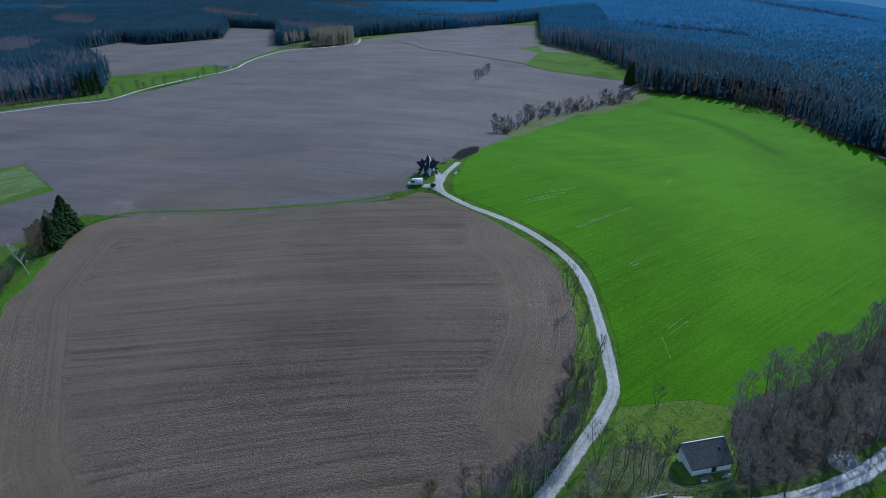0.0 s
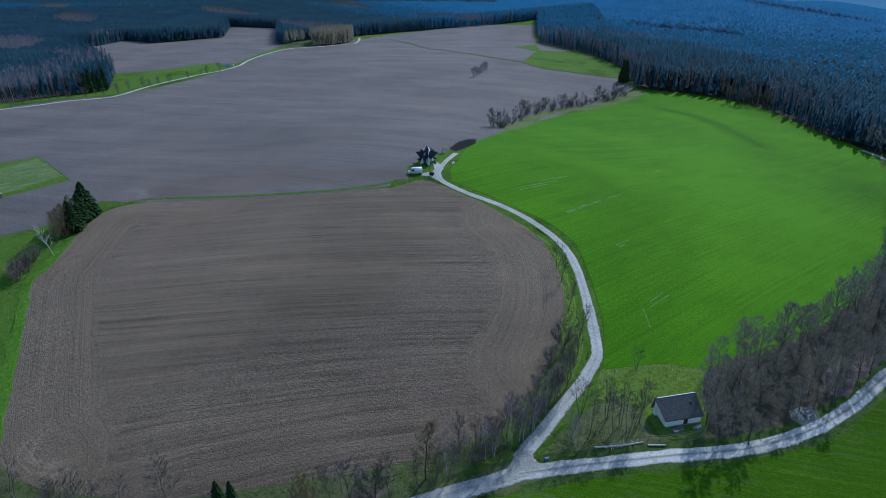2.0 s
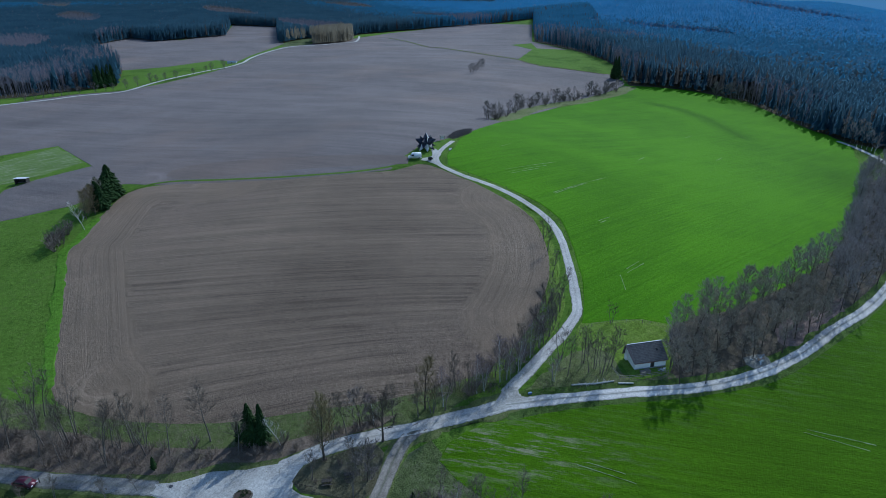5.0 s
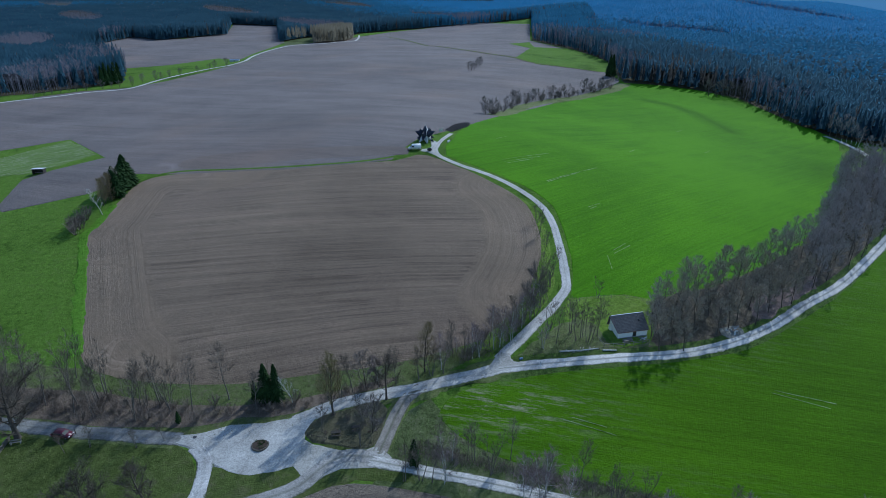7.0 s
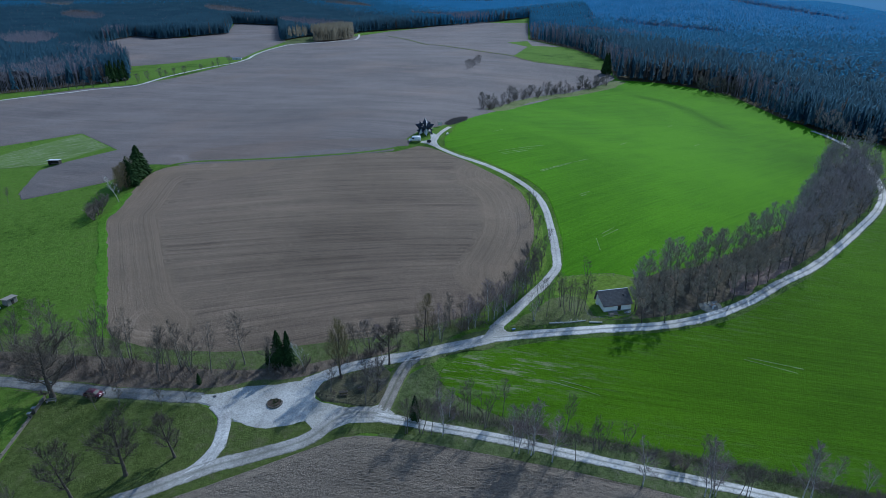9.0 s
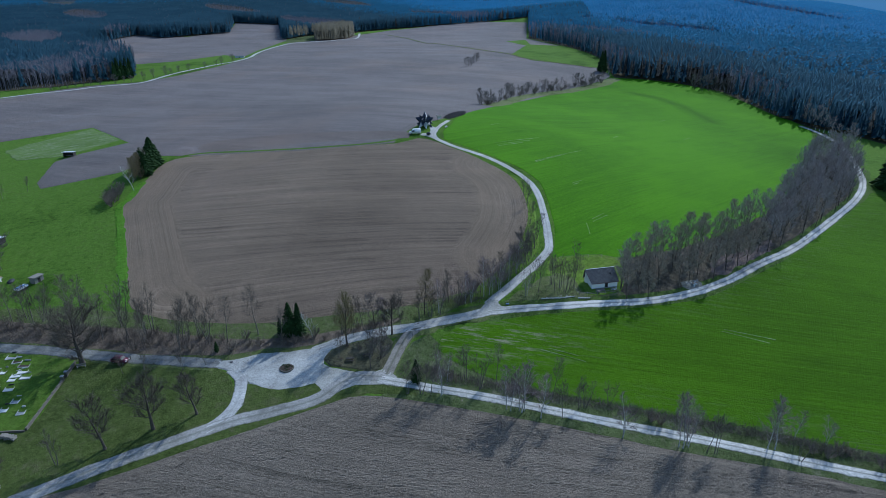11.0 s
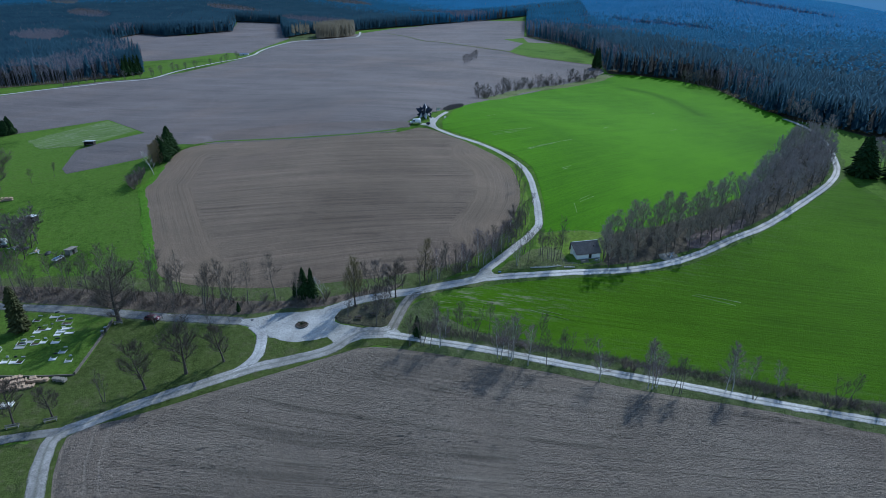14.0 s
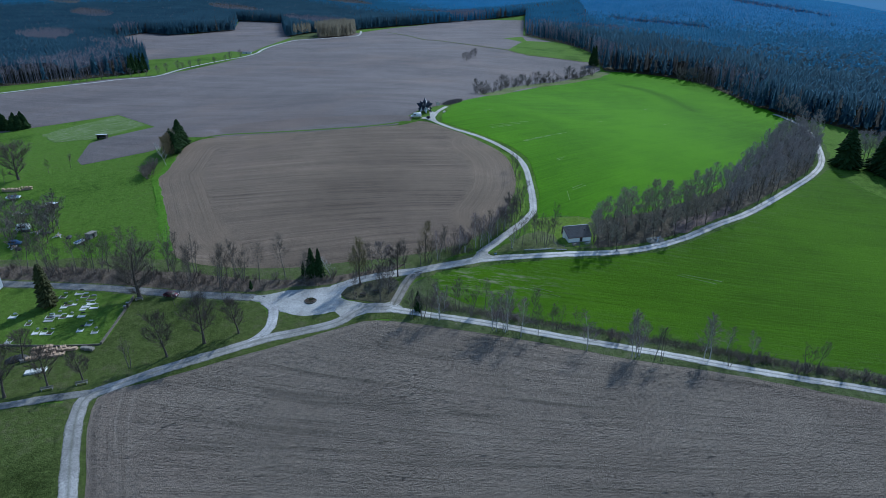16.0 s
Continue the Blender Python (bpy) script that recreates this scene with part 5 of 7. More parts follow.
plant(LARCHES + NEAR_COPSE[:1], left_larches, 8.5, 11, "brownish larch beside the dark spruces", "corner spruces", 18)
plant(PALE, left_pale, 10, 10.5, "pale leaning bare birch beside the spruces", "corner spruces", 0, turn=0.2)
plant(SHRUBS, left_shrubs, 5, 6.5, "grey bare shrub at the meadow edge", "corner spruces", 19, "shrub")
plant(SPRUCES, lot_spruces[:2], 9.3, 10.2, "dense green spruce beside the turning place", "lot spruces", 20)
plant(SPRUCES, lot_spruces[2:], 5, 5.5, "small green spruce beside the turning place", "lot spruces", 21)
plant(PALE, lot_pale, 8, 8.2, "thin white bare birch beside the spruces", "lot spruces", 1, turn=0.6)
plant(BROAD, row_spruces, 7.5, 9.5, "dark spruce in a row at the meadow's edge", "meadow spruces", 22)
plant(COLUMN, grave_spruce, 13.6, 13.8, "tall brownish-green conifer in the churchyard", "churchyard trees", 2)
plant(SPRUCES, small_spruces[:1], 3.0, 3.2, "small dark spruce on the bank", "lane trees", 23)
plant(SPRUCES, small_spruces[1:], 6, 6.5, "small dark spruce beside the lane", "lane trees", 23)
plant(SPRUCES, corner_spruces, 19, 21, "tall dark spruce at the corner of the green field", "field row trees", 24)
plant(COPSE + BIRCH[:1], end_trees, 12, 16, "bare brownish tree at the end of the track", "copse trees", 25)

plant(STAND, wood_end, 17, 22, "tall dark spruce at the end of the bare wood", "wood edge spruces", 28)

more_x, more_y = scatter(lane_hedge, 6.0, 75)
plant(SLENDER + BIRCH[:2], list(zip(more_x.tolist(), more_y.tolist()))[-16:], 5, 9, "small bare tree in the hedge along the lane", "lane trees", 38)
more_x, more_y = scatter(bank_scrub, 7.0, 71)
plant(SLENDER, list(zip(more_x.tolist(), more_y.tolist()))[:12], 7, 12, "slender bare tree in the dense scrub on the bank", "bank trees", 29)
more_x, more_y = scatter(bank_scrub, 3.3, 72)
plant(SHRUBS, list(zip(more_x.tolist(), more_y.tolist()))[:90], 1.5, 3.4, "low bare shrub among the brambles on the bank", "bank shrubs", 30, "shrub")
more_x, more_y = scatter(track_scrub, 5.0, 73)
plant(BIRCH[:2] + SHRUBS[:1], list(zip(more_x.tolist(), more_y.tolist()))[:26], 4, 8, "thin bare birch in the scrub beside the field", "track trees", 31)
more_x, more_y = scatter(island, 4.2, 74)
plant(SHRUBS, list(zip(more_x.tolist(), more_y.tolist()))[:14], 0.9, 1.8, "low bare shrub on the grass island", "island shrubs", 32, "shrub")

rim_purple = [(218, 502), (223, 498), (229, 499), (235, 496), (241, 494), (246, 492), (257, 474), (261, 433), (286, 373), (296, 358), (301, 352)]
plant(ROUND, rim_purple, 11, 15, "round-crowned purple-grey bare tree before the dark forest edge", "forest edge trees", 39)

# bare copse along the track
rnd = random.Random(90)
copse_spots = []
while len(copse_spots) < 172:
    x, y = rnd.uniform(50, 222), rnd.uniform(130, 298)
    if inside(east_copse, np.array([x]), np.array([y]))[0] and all((x - a) ** 2 + (y - b) ** 2 > (12 if x < 112 else 6.5) for a, b in copse_spots) and not (x < 66 and y > 148):
        copse_spots.append((x, y))
plant(NEAR_COPSE, [p for p in copse_spots if p[0] < 112], 9.5, 13, "slender bare tree in the copse beside the track", "copse trees", 26)
plant(COPSE, [p for p in copse_spots if p[0] >= 112], 11.5, 15, "tall slender bare tree in the dense copse", "copse trees", 26)


plant(COPSE, smooth(east_copse[12:20], 5.0)[1:], 8, 11.5, "slender bare tree at the edge of the copse", "copse trees", 35)

# ---- woods ----
def in_view(x, y):
    """The wedge of land that the flight looks over, with a margin."""
    return np.abs(x) < 0.86 * (y + 75) + 60


def conifers(name, xs, ys, tall, wide, bits, seed, label, mat=WOODS, foot=0.12, low=0.72, shape=0.75):
    """Many ragged crowns in one mesh: a slim core and single drooping boughs round it."""
    r = np.random.default_rng(seed)
    n = len(xs)
    h, zg = tall * r.uniform(low, 1.14 if low < 0.8 else 1.08, n), land(xs, ys)
    w = wide * r.uniform(0.8, 1.25, n)
    lx, ly = r.normal(0, 0.25, n), r.normal(0, 0.25, n)
    verts, faces, start = [], [], 0
    core = np.empty((n, 4, 3))
    a0 = r.uniform(0, 6.28, n)
    for s in range(3):
        core[:, s] = np.stack([xs + w * 0.22 * np.cos(a0 + 2.094 * s), ys + w * 0.22 * np.sin(a0 + 2.094 * s), zg + h * foot], 1)
    core[:, 3] = np.stack([xs + lx, ys + ly, zg + h], 1)
    i = np.arange(n) * 4
    faces += [np.stack([i + s, i + (s + 1) % 3, i + 3], 1) for s in range(3)]
    verts.append(core.reshape(-1, 3))
    start += 4 * n
    for k in range(bits):
        g = np.clip((k + r.random(n)) / bits, 0, 0.96) ** 0.9
        f = foot + (1 - foot) * g
        rad = w / 2 * (1 - g) ** shape * r.uniform(0.7, 1.25, n) + 0.12
        ang = k * 2.4 + a0 + r.uniform(-0.5, 0.5, n)
        half = r.uniform(0.5, 0.9, n) if bits < 20 else r.uniform(0.25, 0.5, n)
        rise = h * (1 - foot) * r.uniform(0.10, 0.26, n)
        tri = np.empty((n, 3, 3))
        for s, side in enumerate((-1, 1)):
            tri[:, s] = np.stack([xs + rad * np.cos(ang + side * half), ys + rad * np.sin(ang + side * half), zg + h * f - rad * r.uniform(0.0, 0.5, n)], 1)
        tri[:, 2] = np.stack([xs + 0.2 * rad * np.cos(ang) + lx * g, ys + 0.2 * rad * np.sin(ang) + ly * g, zg + np.minimum(h * f + rise, h * 1.02)], 1)
        i = start + np.arange(n) * 3
        faces.append(np.stack([i, i + 1, i + 2], 1))
        verts.append(tri.reshape(-1, 3))
        start += 3 * n
    ob = bulk(name, np.concatenate(verts).tolist(), np.concatenate(faces).tolist(), mat, label, "forest", soft=True)
    # normals bent up and outward, so each crown is lit evenly like a dome
    tips, own = np.concatenate(verts), np.concatenate([np.repeat(np.arange(n), 4)] + [np.repeat(np.arange(n), 3)] * bits)
    out = np.stack([(tips[:, 0] - xs[own]) * 0.55 / w[own], (tips[:, 1] - ys[own]) * 0.55 / w[own], np.ones(len(tips))], 1) + r.normal(0, 0.07, (len(tips), 3))
    ob.data.normals_split_custom_set_from_vertices((out / np.linalg.norm(out, axis=1)[:, None]).tolist())
    return ob


def bare_woods(name, xs, ys, tall, rods, seed, label, mat=WOODS_BARE):
    """Many leafless crowns, each a thin stem with a sheaf of rising branches."""
    r = np.random.default_rng(seed)
    n = len(xs)
    h, zg = tall * r.uniform(0.75, 1.15, n), land(xs, ys)
    verts, faces, start = [], [], 0
    for k in range(rods + 1):
        if k == 0:
            a = np.stack([xs, ys, zg - 0.3], 1)
            b = np.stack([xs + r.normal(0, 0.6, n), ys + r.normal(0, 0.6, n), zg + h], 1)
            rad = np.full(n, 0.17)
        else:
            f = r.uniform(0.38, 0.92, n)
            ang = r.uniform(0, 6.28, n)
            out = h * r.uniform(0.05, 0.17, n)
            a = np.stack([xs, ys, zg + h * f], 1)
            b = np.stack([xs + out * np.cos(ang), ys + out * np.sin(ang), zg + np.minimum(h * (f + r.uniform(0.04, 0.22, n)), h * 1.02)], 1)
            rad = np.full(n, 0.16)
        t = r.uniform(0, 6.28, n)
        ring = np.empty((n, 4, 3))
        for s in range(3):
            ring[:, s] = a + np.stack([rad * np.cos(t + s * 2.094), rad * np.sin(t + s * 2.094), 0 * t], 1)
        ring[:, 3] = b
        i = start + np.arange(n) * 4
        faces += [np.stack([i + s, i + (s + 1) % 3, i + 3], 1) for s in range(3)]
        verts.append(ring.reshape(-1, 3))
        start += 4 * n
    return bulk(name, np.concatenate(verts).tolist(), np.concatenate(faces).tolist(), mat, label, "forest")


front = [(a, b) for a, b in forest_front]
FOREST = front + [(1500, 260), (4600, 900), (4600, 4700), (-4600, 4700), (-4600, 700), (-1500, 330)]
drape("forest_floor", FOREST, 0.06, FLOOR, "dark needle-covered forest floor", "ground", corners=True)


def patch(x, y):
    """Where broad-leaved trees stand in the woods."""
    v = np.sin(x * 0.011 + 1.3) * np.cos(y * 0.009 + x * 0.004) + 0.6 * np.sin(x * 0.031 + y * 0.023)
    return v


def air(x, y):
    """Distance that picks the haze tint of the crowns; reduced in the west."""
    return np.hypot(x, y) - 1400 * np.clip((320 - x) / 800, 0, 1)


def rim_depth(x, y):
    return edge_far(FOREST, x, y)


near_wood = lambda x, y: in_view(x, y) & (rim_depth(x, y) < 110) & (y < 1700) & (np.abs(x) < 900)
wx, wy = scatter(FOREST, 4.1, 1, near_wood)
depth = rim_depth(wx, wy)
dice = np.random.default_rng(5).random(len(wx))
# birch belts on the rims in the west, in the middle and round the far meadow
west_belt = (wx < -255) & (wx > -700) & (wy < 760) & (depth < 46 + 22 * patch(wx, wy)) & ~((wx > -335) & (wy > 520) & (wx > -330 + (wy - 520) * -0.2))
bare = west_belt & (dice < 0.86)
bare |= (depth < 30) & (dice < 0.75) & (wx > -300) & (wx < -165) & (wy > 830) & (wy < 960)
bare |= (wx > 95) & (wx < 185) & (wy > 560) & (wy < 1050) & (depth < 40) & (dice < 0.75)
bare |= (wx > 205) & (wx < 262) & (depth < 22) & (wy > 420) & (wy < 512) & (dice < 0.8)
bare |= (patch(wx, wy) > 0.7) & (depth > 4)
keep = (dice > 0.10) & ~bare
# farther crowns take DEEP, whose colour has more haze painted in
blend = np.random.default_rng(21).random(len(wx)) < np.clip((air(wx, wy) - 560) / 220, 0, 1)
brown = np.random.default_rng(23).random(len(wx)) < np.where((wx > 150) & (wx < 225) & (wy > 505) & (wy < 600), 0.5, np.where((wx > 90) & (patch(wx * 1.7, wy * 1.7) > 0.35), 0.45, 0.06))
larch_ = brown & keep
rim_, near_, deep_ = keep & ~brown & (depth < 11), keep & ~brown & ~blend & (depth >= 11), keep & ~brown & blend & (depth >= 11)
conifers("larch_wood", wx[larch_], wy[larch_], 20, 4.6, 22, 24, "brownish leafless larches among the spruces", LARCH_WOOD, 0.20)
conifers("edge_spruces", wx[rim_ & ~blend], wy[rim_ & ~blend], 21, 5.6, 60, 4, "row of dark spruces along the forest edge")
conifers("far_edge_spruces", wx[rim_ & blend], wy[rim_ & blend], 21, 5.6, 40, 6, "row of spruces tinted with blue haze along the distant forest edge", DEEP)
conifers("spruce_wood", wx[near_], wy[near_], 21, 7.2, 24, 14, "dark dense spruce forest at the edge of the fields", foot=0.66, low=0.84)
conifers("mixed_wood", wx[deep_], wy[deep_], 21, 7.2, 12, 44, "spruce forest behind the fields, tinted with blue haze", DEEP, 0.66, 0.84)
vx, vy = scatter(grove, 4.2, 46)
conifers("pale_grove", vx, vy, 23, 5.2, 26, 45, "dense grove of pale budding trees beside the far road", GROVE, 0.08, 0.86, 0.45)
vx, vy = scatter(clearing, 13.0, 47)
conifers("clearing_trees", vx, vy, 22, 5.0, 22, 48, "tall single trees left standing in the clearing", GROVE, 0.45, 0.85, 0.5)
bare_woods("birch_wood", wx[bare], wy[bare], 20, 14, 5, "grey-brown leafless wood at the edge of the fields")
mid_wood = lambda x, y: in_view(x, y) & (rim_depth(x, y) >= 110) & (y < 1900) & (np.abs(x) < 1500)
wx, wy = scatter(FOREST, 6.0, 7, mid_wood)
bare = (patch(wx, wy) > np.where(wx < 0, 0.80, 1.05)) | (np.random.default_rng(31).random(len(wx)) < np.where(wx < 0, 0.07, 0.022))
# three colour steps by distance imitate the thickening blue haze
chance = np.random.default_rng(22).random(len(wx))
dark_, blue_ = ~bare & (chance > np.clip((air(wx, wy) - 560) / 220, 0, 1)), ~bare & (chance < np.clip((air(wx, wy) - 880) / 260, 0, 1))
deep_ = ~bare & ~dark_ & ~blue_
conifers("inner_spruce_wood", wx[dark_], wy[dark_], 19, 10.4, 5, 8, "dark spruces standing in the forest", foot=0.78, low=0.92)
conifers("deep_spruce_wood", wx[deep_], wy[deep_], 19, 10.4, 5, 18, "dense conifer forest stretching to the hills, tinted with blue haze", DEEP, 0.78, 0.92)
conifers("hill_spruce_wood", wx[blue_], wy[blue_], 19, 10.4, 5, 28, "conifers on the wooded rise, coloured with blue haze", DISTANT, 0.78, 0.92)
bare_woods("deep_bare_wood", wx[bare], wy[bare], 20, 6, 9, "grey leafless trees amid the conifer forest")
far_wood = lambda x, y: in_view(x, y) & ((y >= 1900) | (np.abs(x) >= 1500)) & (y < 3300) & (np.abs(x) < 2400)
wx, wy = scatter(FOREST, 15, 10, far_wood)
west_ = wx < 150
conifers("distant_wood", wx[~west_], wy[~west_], 23, 22, 4, 11, "distant conifer forest on the hills, coloured with blue haze", DISTANT, 0.6, 0.9)
conifers("western_wood", wx[west_], wy[west_], 23, 22, 4, 12, "distant conifer forest on the hills with haze in its colour", WOODS, 0.6, 0.9)

# added sheet below the tree tops: fills dark gaps with haze-tinted crown colour
CX, CY = np.meshgrid(np.arange(-900, 1150, 10.0), np.arange(260, 1500, 10.0))
cr = np.random.default_rng(61)
CX, CY = CX + cr.uniform(-3, 3, CX.shape), CY + cr.uniform(-3, 3, CY.shape)
deep_in = rim_depth(CX, CY)
shut = inside(FOREST, CX, CY) & in_view(CX, CY) & (deep_in > 16)
CZ = land(CX, CY) + np.where(deep_in < 110, 15.4, 16.0) + cr.normal(0, 0.7, CX.shape) - 7 * np.clip((patch(CX, CY) - 0.85) / 0.15, 0, 1)
number = np.full(CX.shape, -1)
number[shut] = np.arange(shut.sum())
fa, fb, fc, fd = number[:-1, :-1], number[:-1, 1:], number[1:, 1:], number[1:, :-1]
whole = (fa >= 0) & (fb >= 0) & (fc >= 0) & (fd >= 0)
cells = np.stack([fa[whole], fb[whole], fc[whole], fd[whole]], 1)
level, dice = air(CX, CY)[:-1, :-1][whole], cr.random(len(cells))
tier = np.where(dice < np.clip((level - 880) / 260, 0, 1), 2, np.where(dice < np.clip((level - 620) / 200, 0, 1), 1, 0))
spots = np.c_[CX[shut], CY[shut], CZ[shut]]
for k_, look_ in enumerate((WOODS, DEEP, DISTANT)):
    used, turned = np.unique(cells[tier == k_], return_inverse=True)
    bulk("lower_boughs", spots[used].tolist(), turned.reshape(-1, 4).tolist(), look_, "added sheet filling the dark gaps below the tree tops", "forest", soft=True)

# spruce stand beyond the lower green field
plant(BROAD, stand_spruces[:2], 19, 21, "tall dark spruce at the corner of the lower green field", "stand spruces", 27)
plant(BROAD + STAND, stand_spruces[2:], 14, 19, "dark spruce in the stand beside the green field", "stand spruces", 27)
plant(COPSE, stand_bare, 13, 16, "bare purple-grey tree in the stand beside the green field", "stand trees", 33)


# ---- scrub ----
def scrub(name, poly, gap, tall, rods, seed, label, mat=SCRUB, r0=0.02):
    """Brambles and thin stems as one tangle."""
    r = np.random.default_rng(seed)
    xs, ys = scatter(poly, gap, seed)
    n = len(xs)
    zg = land(xs, ys)
    verts, faces, start = [], [], 0
    for k in range(rods):
        ang, out = r.uniform(0, 6.28, n), r.uniform(0.2, 0.9, n) * tall
        a = np.stack([xs + r.normal(0, gap * 0.5, n), ys + r.normal(0, gap * 0.5, n), zg], 1)
        b = a + np.stack([out * np.cos(ang), out * np.sin(ang), tall * r.uniform(0.25, 1.0, n)], 1)
        t = r.uniform(0, 6.28, n)
        ring = np.empty((n, 4, 3))
        for s in range(3):
            ring[:, s] = a + np.stack([r0 * 2 * np.cos(t + s * 2.094), r0 * 2 * np.sin(t + s * 2.094), 0 * t], 1)
        ring[:, 3] = b
        i = start + np.arange(n) * 4
        faces += [np.stack([i + s, i + (s + 1) % 3, i + 3], 1) for s in range(3)]
        verts.append(ring.reshape(-1, 3))
        start += 4 * n
    return bulk(name, np.concatenate(verts).tolist(), np.concatenate(faces).tolist(), mat, label, "scrub")


scrub("copse_scrub", east_copse, 2.6, 1.4, 8, 50, "brown bramble undergrowth below the bare copse")
scrub("bank_scrub", bank_scrub, 1.2, 1.3, 10, 51, "dark tangled brambles on the road bank")
scrub("lane_hedge", lane_hedge, 0.8, 1.5, 14, 52, "dark dense hedge along the field lane")
scrub("track_scrub", track_scrub, 1.3, 1.5, 12, 53, "brown scrub between the track and the field")
scrub("yard_scrub", barn_yard, 2.2, 1.0, 8, 54, "thin brown stalks beside the barn")
scrub("brush_pile", brush_pile, 0.8, 1.2, 14, 55, "long heap of dark cut brushwood beside the field", GREY_TWIG, 0.035)
scrub("island_grass", island, 0.7, 0.45, 6, 56, "dry grass and stalks on the island", DRY, 0.03)
scrub("verge_grass", lane_verge, 1.0, 0.45, 6, 57, "tufts of green and dry grass along the lane", GREEN_BLADES, 0.035)
scrub("bank_grass", bank, 1.2, 0.5, 5, 58, "dry grass tufts on the road bank", DRY, 0.035)
scrub("field_edge_grass", track_verge, 1.0, 0.45, 6, 59, "green and dry grass tufts beside the track", GREEN_BLADES, 0.035)
scrub("yard_grass", barn_yard, 0.9, 0.4, 6, 60, "dry grass tufts beside the barn", DRY, 0.03)
ribbon("row_verge", [(a + 5, b - 6) for a, b in corner_row[::4]], 12.0, 0.16, YARD, "strip of rough grass below the row of bare trees", 0.02, wild=1.5)

# far edge of the land: distant uplands, glowing blue in place of haze
uplands = bpy.data.materials.new("haze_glow_uplands")
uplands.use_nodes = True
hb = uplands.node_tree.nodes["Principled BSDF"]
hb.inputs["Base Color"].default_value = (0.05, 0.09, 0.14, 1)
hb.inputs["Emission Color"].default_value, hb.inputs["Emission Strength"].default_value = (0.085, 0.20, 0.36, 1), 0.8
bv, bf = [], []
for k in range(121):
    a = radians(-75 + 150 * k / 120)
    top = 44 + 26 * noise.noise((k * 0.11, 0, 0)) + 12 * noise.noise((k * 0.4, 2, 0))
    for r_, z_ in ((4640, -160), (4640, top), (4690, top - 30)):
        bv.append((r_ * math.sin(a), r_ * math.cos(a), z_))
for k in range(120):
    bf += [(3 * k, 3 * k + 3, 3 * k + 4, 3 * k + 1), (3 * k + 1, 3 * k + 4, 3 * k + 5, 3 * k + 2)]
bulk("backdrop", bv, bf, uplands, "pale blue glowing backdrop standing for distant hazy uplands", "hills", "structure")

# ---- paints ----
WHITE = plain("white_plaster", (0.84, 0.84, 0.83), 0.85, 0.2, 0, 0.12, 0.8, 0.02)
SLATE = plain("weathered_tiles", (0.11, 0.10, 0.105), 0.8, 0.25, 0, 0.45, 1.2, 0.03)
OLD_WOOD = plain("grey_old_wood", (0.26, 0.24, 0.21), 0.9, 0.1, 0, 0.35, 2.0, 0.02)
DARK_WOOD = plain("dark_stained_wood", (0.055, 0.05, 0.045), 0.8, 0.2, 0, 0.4, 2.0, 0.02)
CUT_WOOD = plain("fresh_cut_wood", (0.42, 0.31, 0.22), 0.85, 0.1, 0, 0.3, 3.0, 0.02)
NAVY = plain("dark_blue_panels", (0.022, 0.030, 0.055), 0.5, 0.35, 0, 0.35, 0.9)
SILVER = plain("pale_grey_panels", (0.55, 0.57, 0.60), 0.55, 0.4, 0.0, 0.15, 0.9)
STONE = plain("grey_granite", (0.33, 0.33, 0.33), 0.7, 0.3, 0, 0.3, 4.0, 0.02)
PALE_STONE = plain("pale_grave_stone", (0.62, 0.62, 0.60), 0.6, 0.3, 0, 0.2, 4.0, 0.01)
BLACK_STONE = plain("dark_polished_stone", (0.05, 0.05, 0.055), 0.3, 0.5, 0, 0.3, 4.0)
EARTH = plain("dark_bed_soil", (0.07, 0.055, 0.045), 0.95, 0.1, 0, 0.4, 3.0, 0.05)
TYRE = plain("black_rubber", (0.02, 0.02, 0.02), 0.85, 0.2)
RIM = plain("wheel_rim", (0.45, 0.45, 0.46), 0.35, 0.5, 0.8, 0.1)
RED = plain("dark_red_paint", (0.085, 0.012, 0.028), 0.3, 0.5, 0, 0.1)
VAN_PAINT = plain("white_van_paint", (0.72, 0.75, 0.78), 0.3, 0.5, 0, 0.05)
GLASSY = plain("tinted_car_glass", (0.02, 0.025, 0.03), 0.35, 0.12, 0, 0.1)
LAMP_W = plain("clear_lamp_glass", (0.7, 0.72, 0.74), 0.2, 0.5, 0, 0.1)
LAMP_R = plain("red_lamp_glass", (0.35, 0.01, 0.01), 0.25, 0.5, 0, 0.1)
BLUE_TARP = plain("blue_sheet", (0.12, 0.20, 0.36), 0.6, 0.3, 0, 0.25)
BLACK_TARP = plain("black_sheet", (0.025, 0.027, 0.03), 0.55, 0.3, 0, 0.3)
RUST = plain("rusty_brown_metal", (0.14, 0.07, 0.045), 0.8, 0.3, 0.3, 0.4)


def base(name, x, y, turn, label, category, group="", lift=0.0):
    """An empty at the foot of a thing."""
    ob = new(name)
    ob.matrix_basis = pose(x, y, float(land(x, y)) + lift, 0, 0, turn)
    return tagged(ob, label, category, group)


def box(x0, y0, z0, x1, y1, z1, round_off=0.0, m=None):
    h = Heap()
    h.box(x0, y0, z0, x1, y1, z1, m)
    return bevelled(h, round_off) if round_off else h


def rod(a, b, r, sides=8, taper=1.0):
    h = Heap()
    h.tube([a, b], [r, r * taper], sides)
    h.f.append(tuple(range(sides))[::-1])
    return h


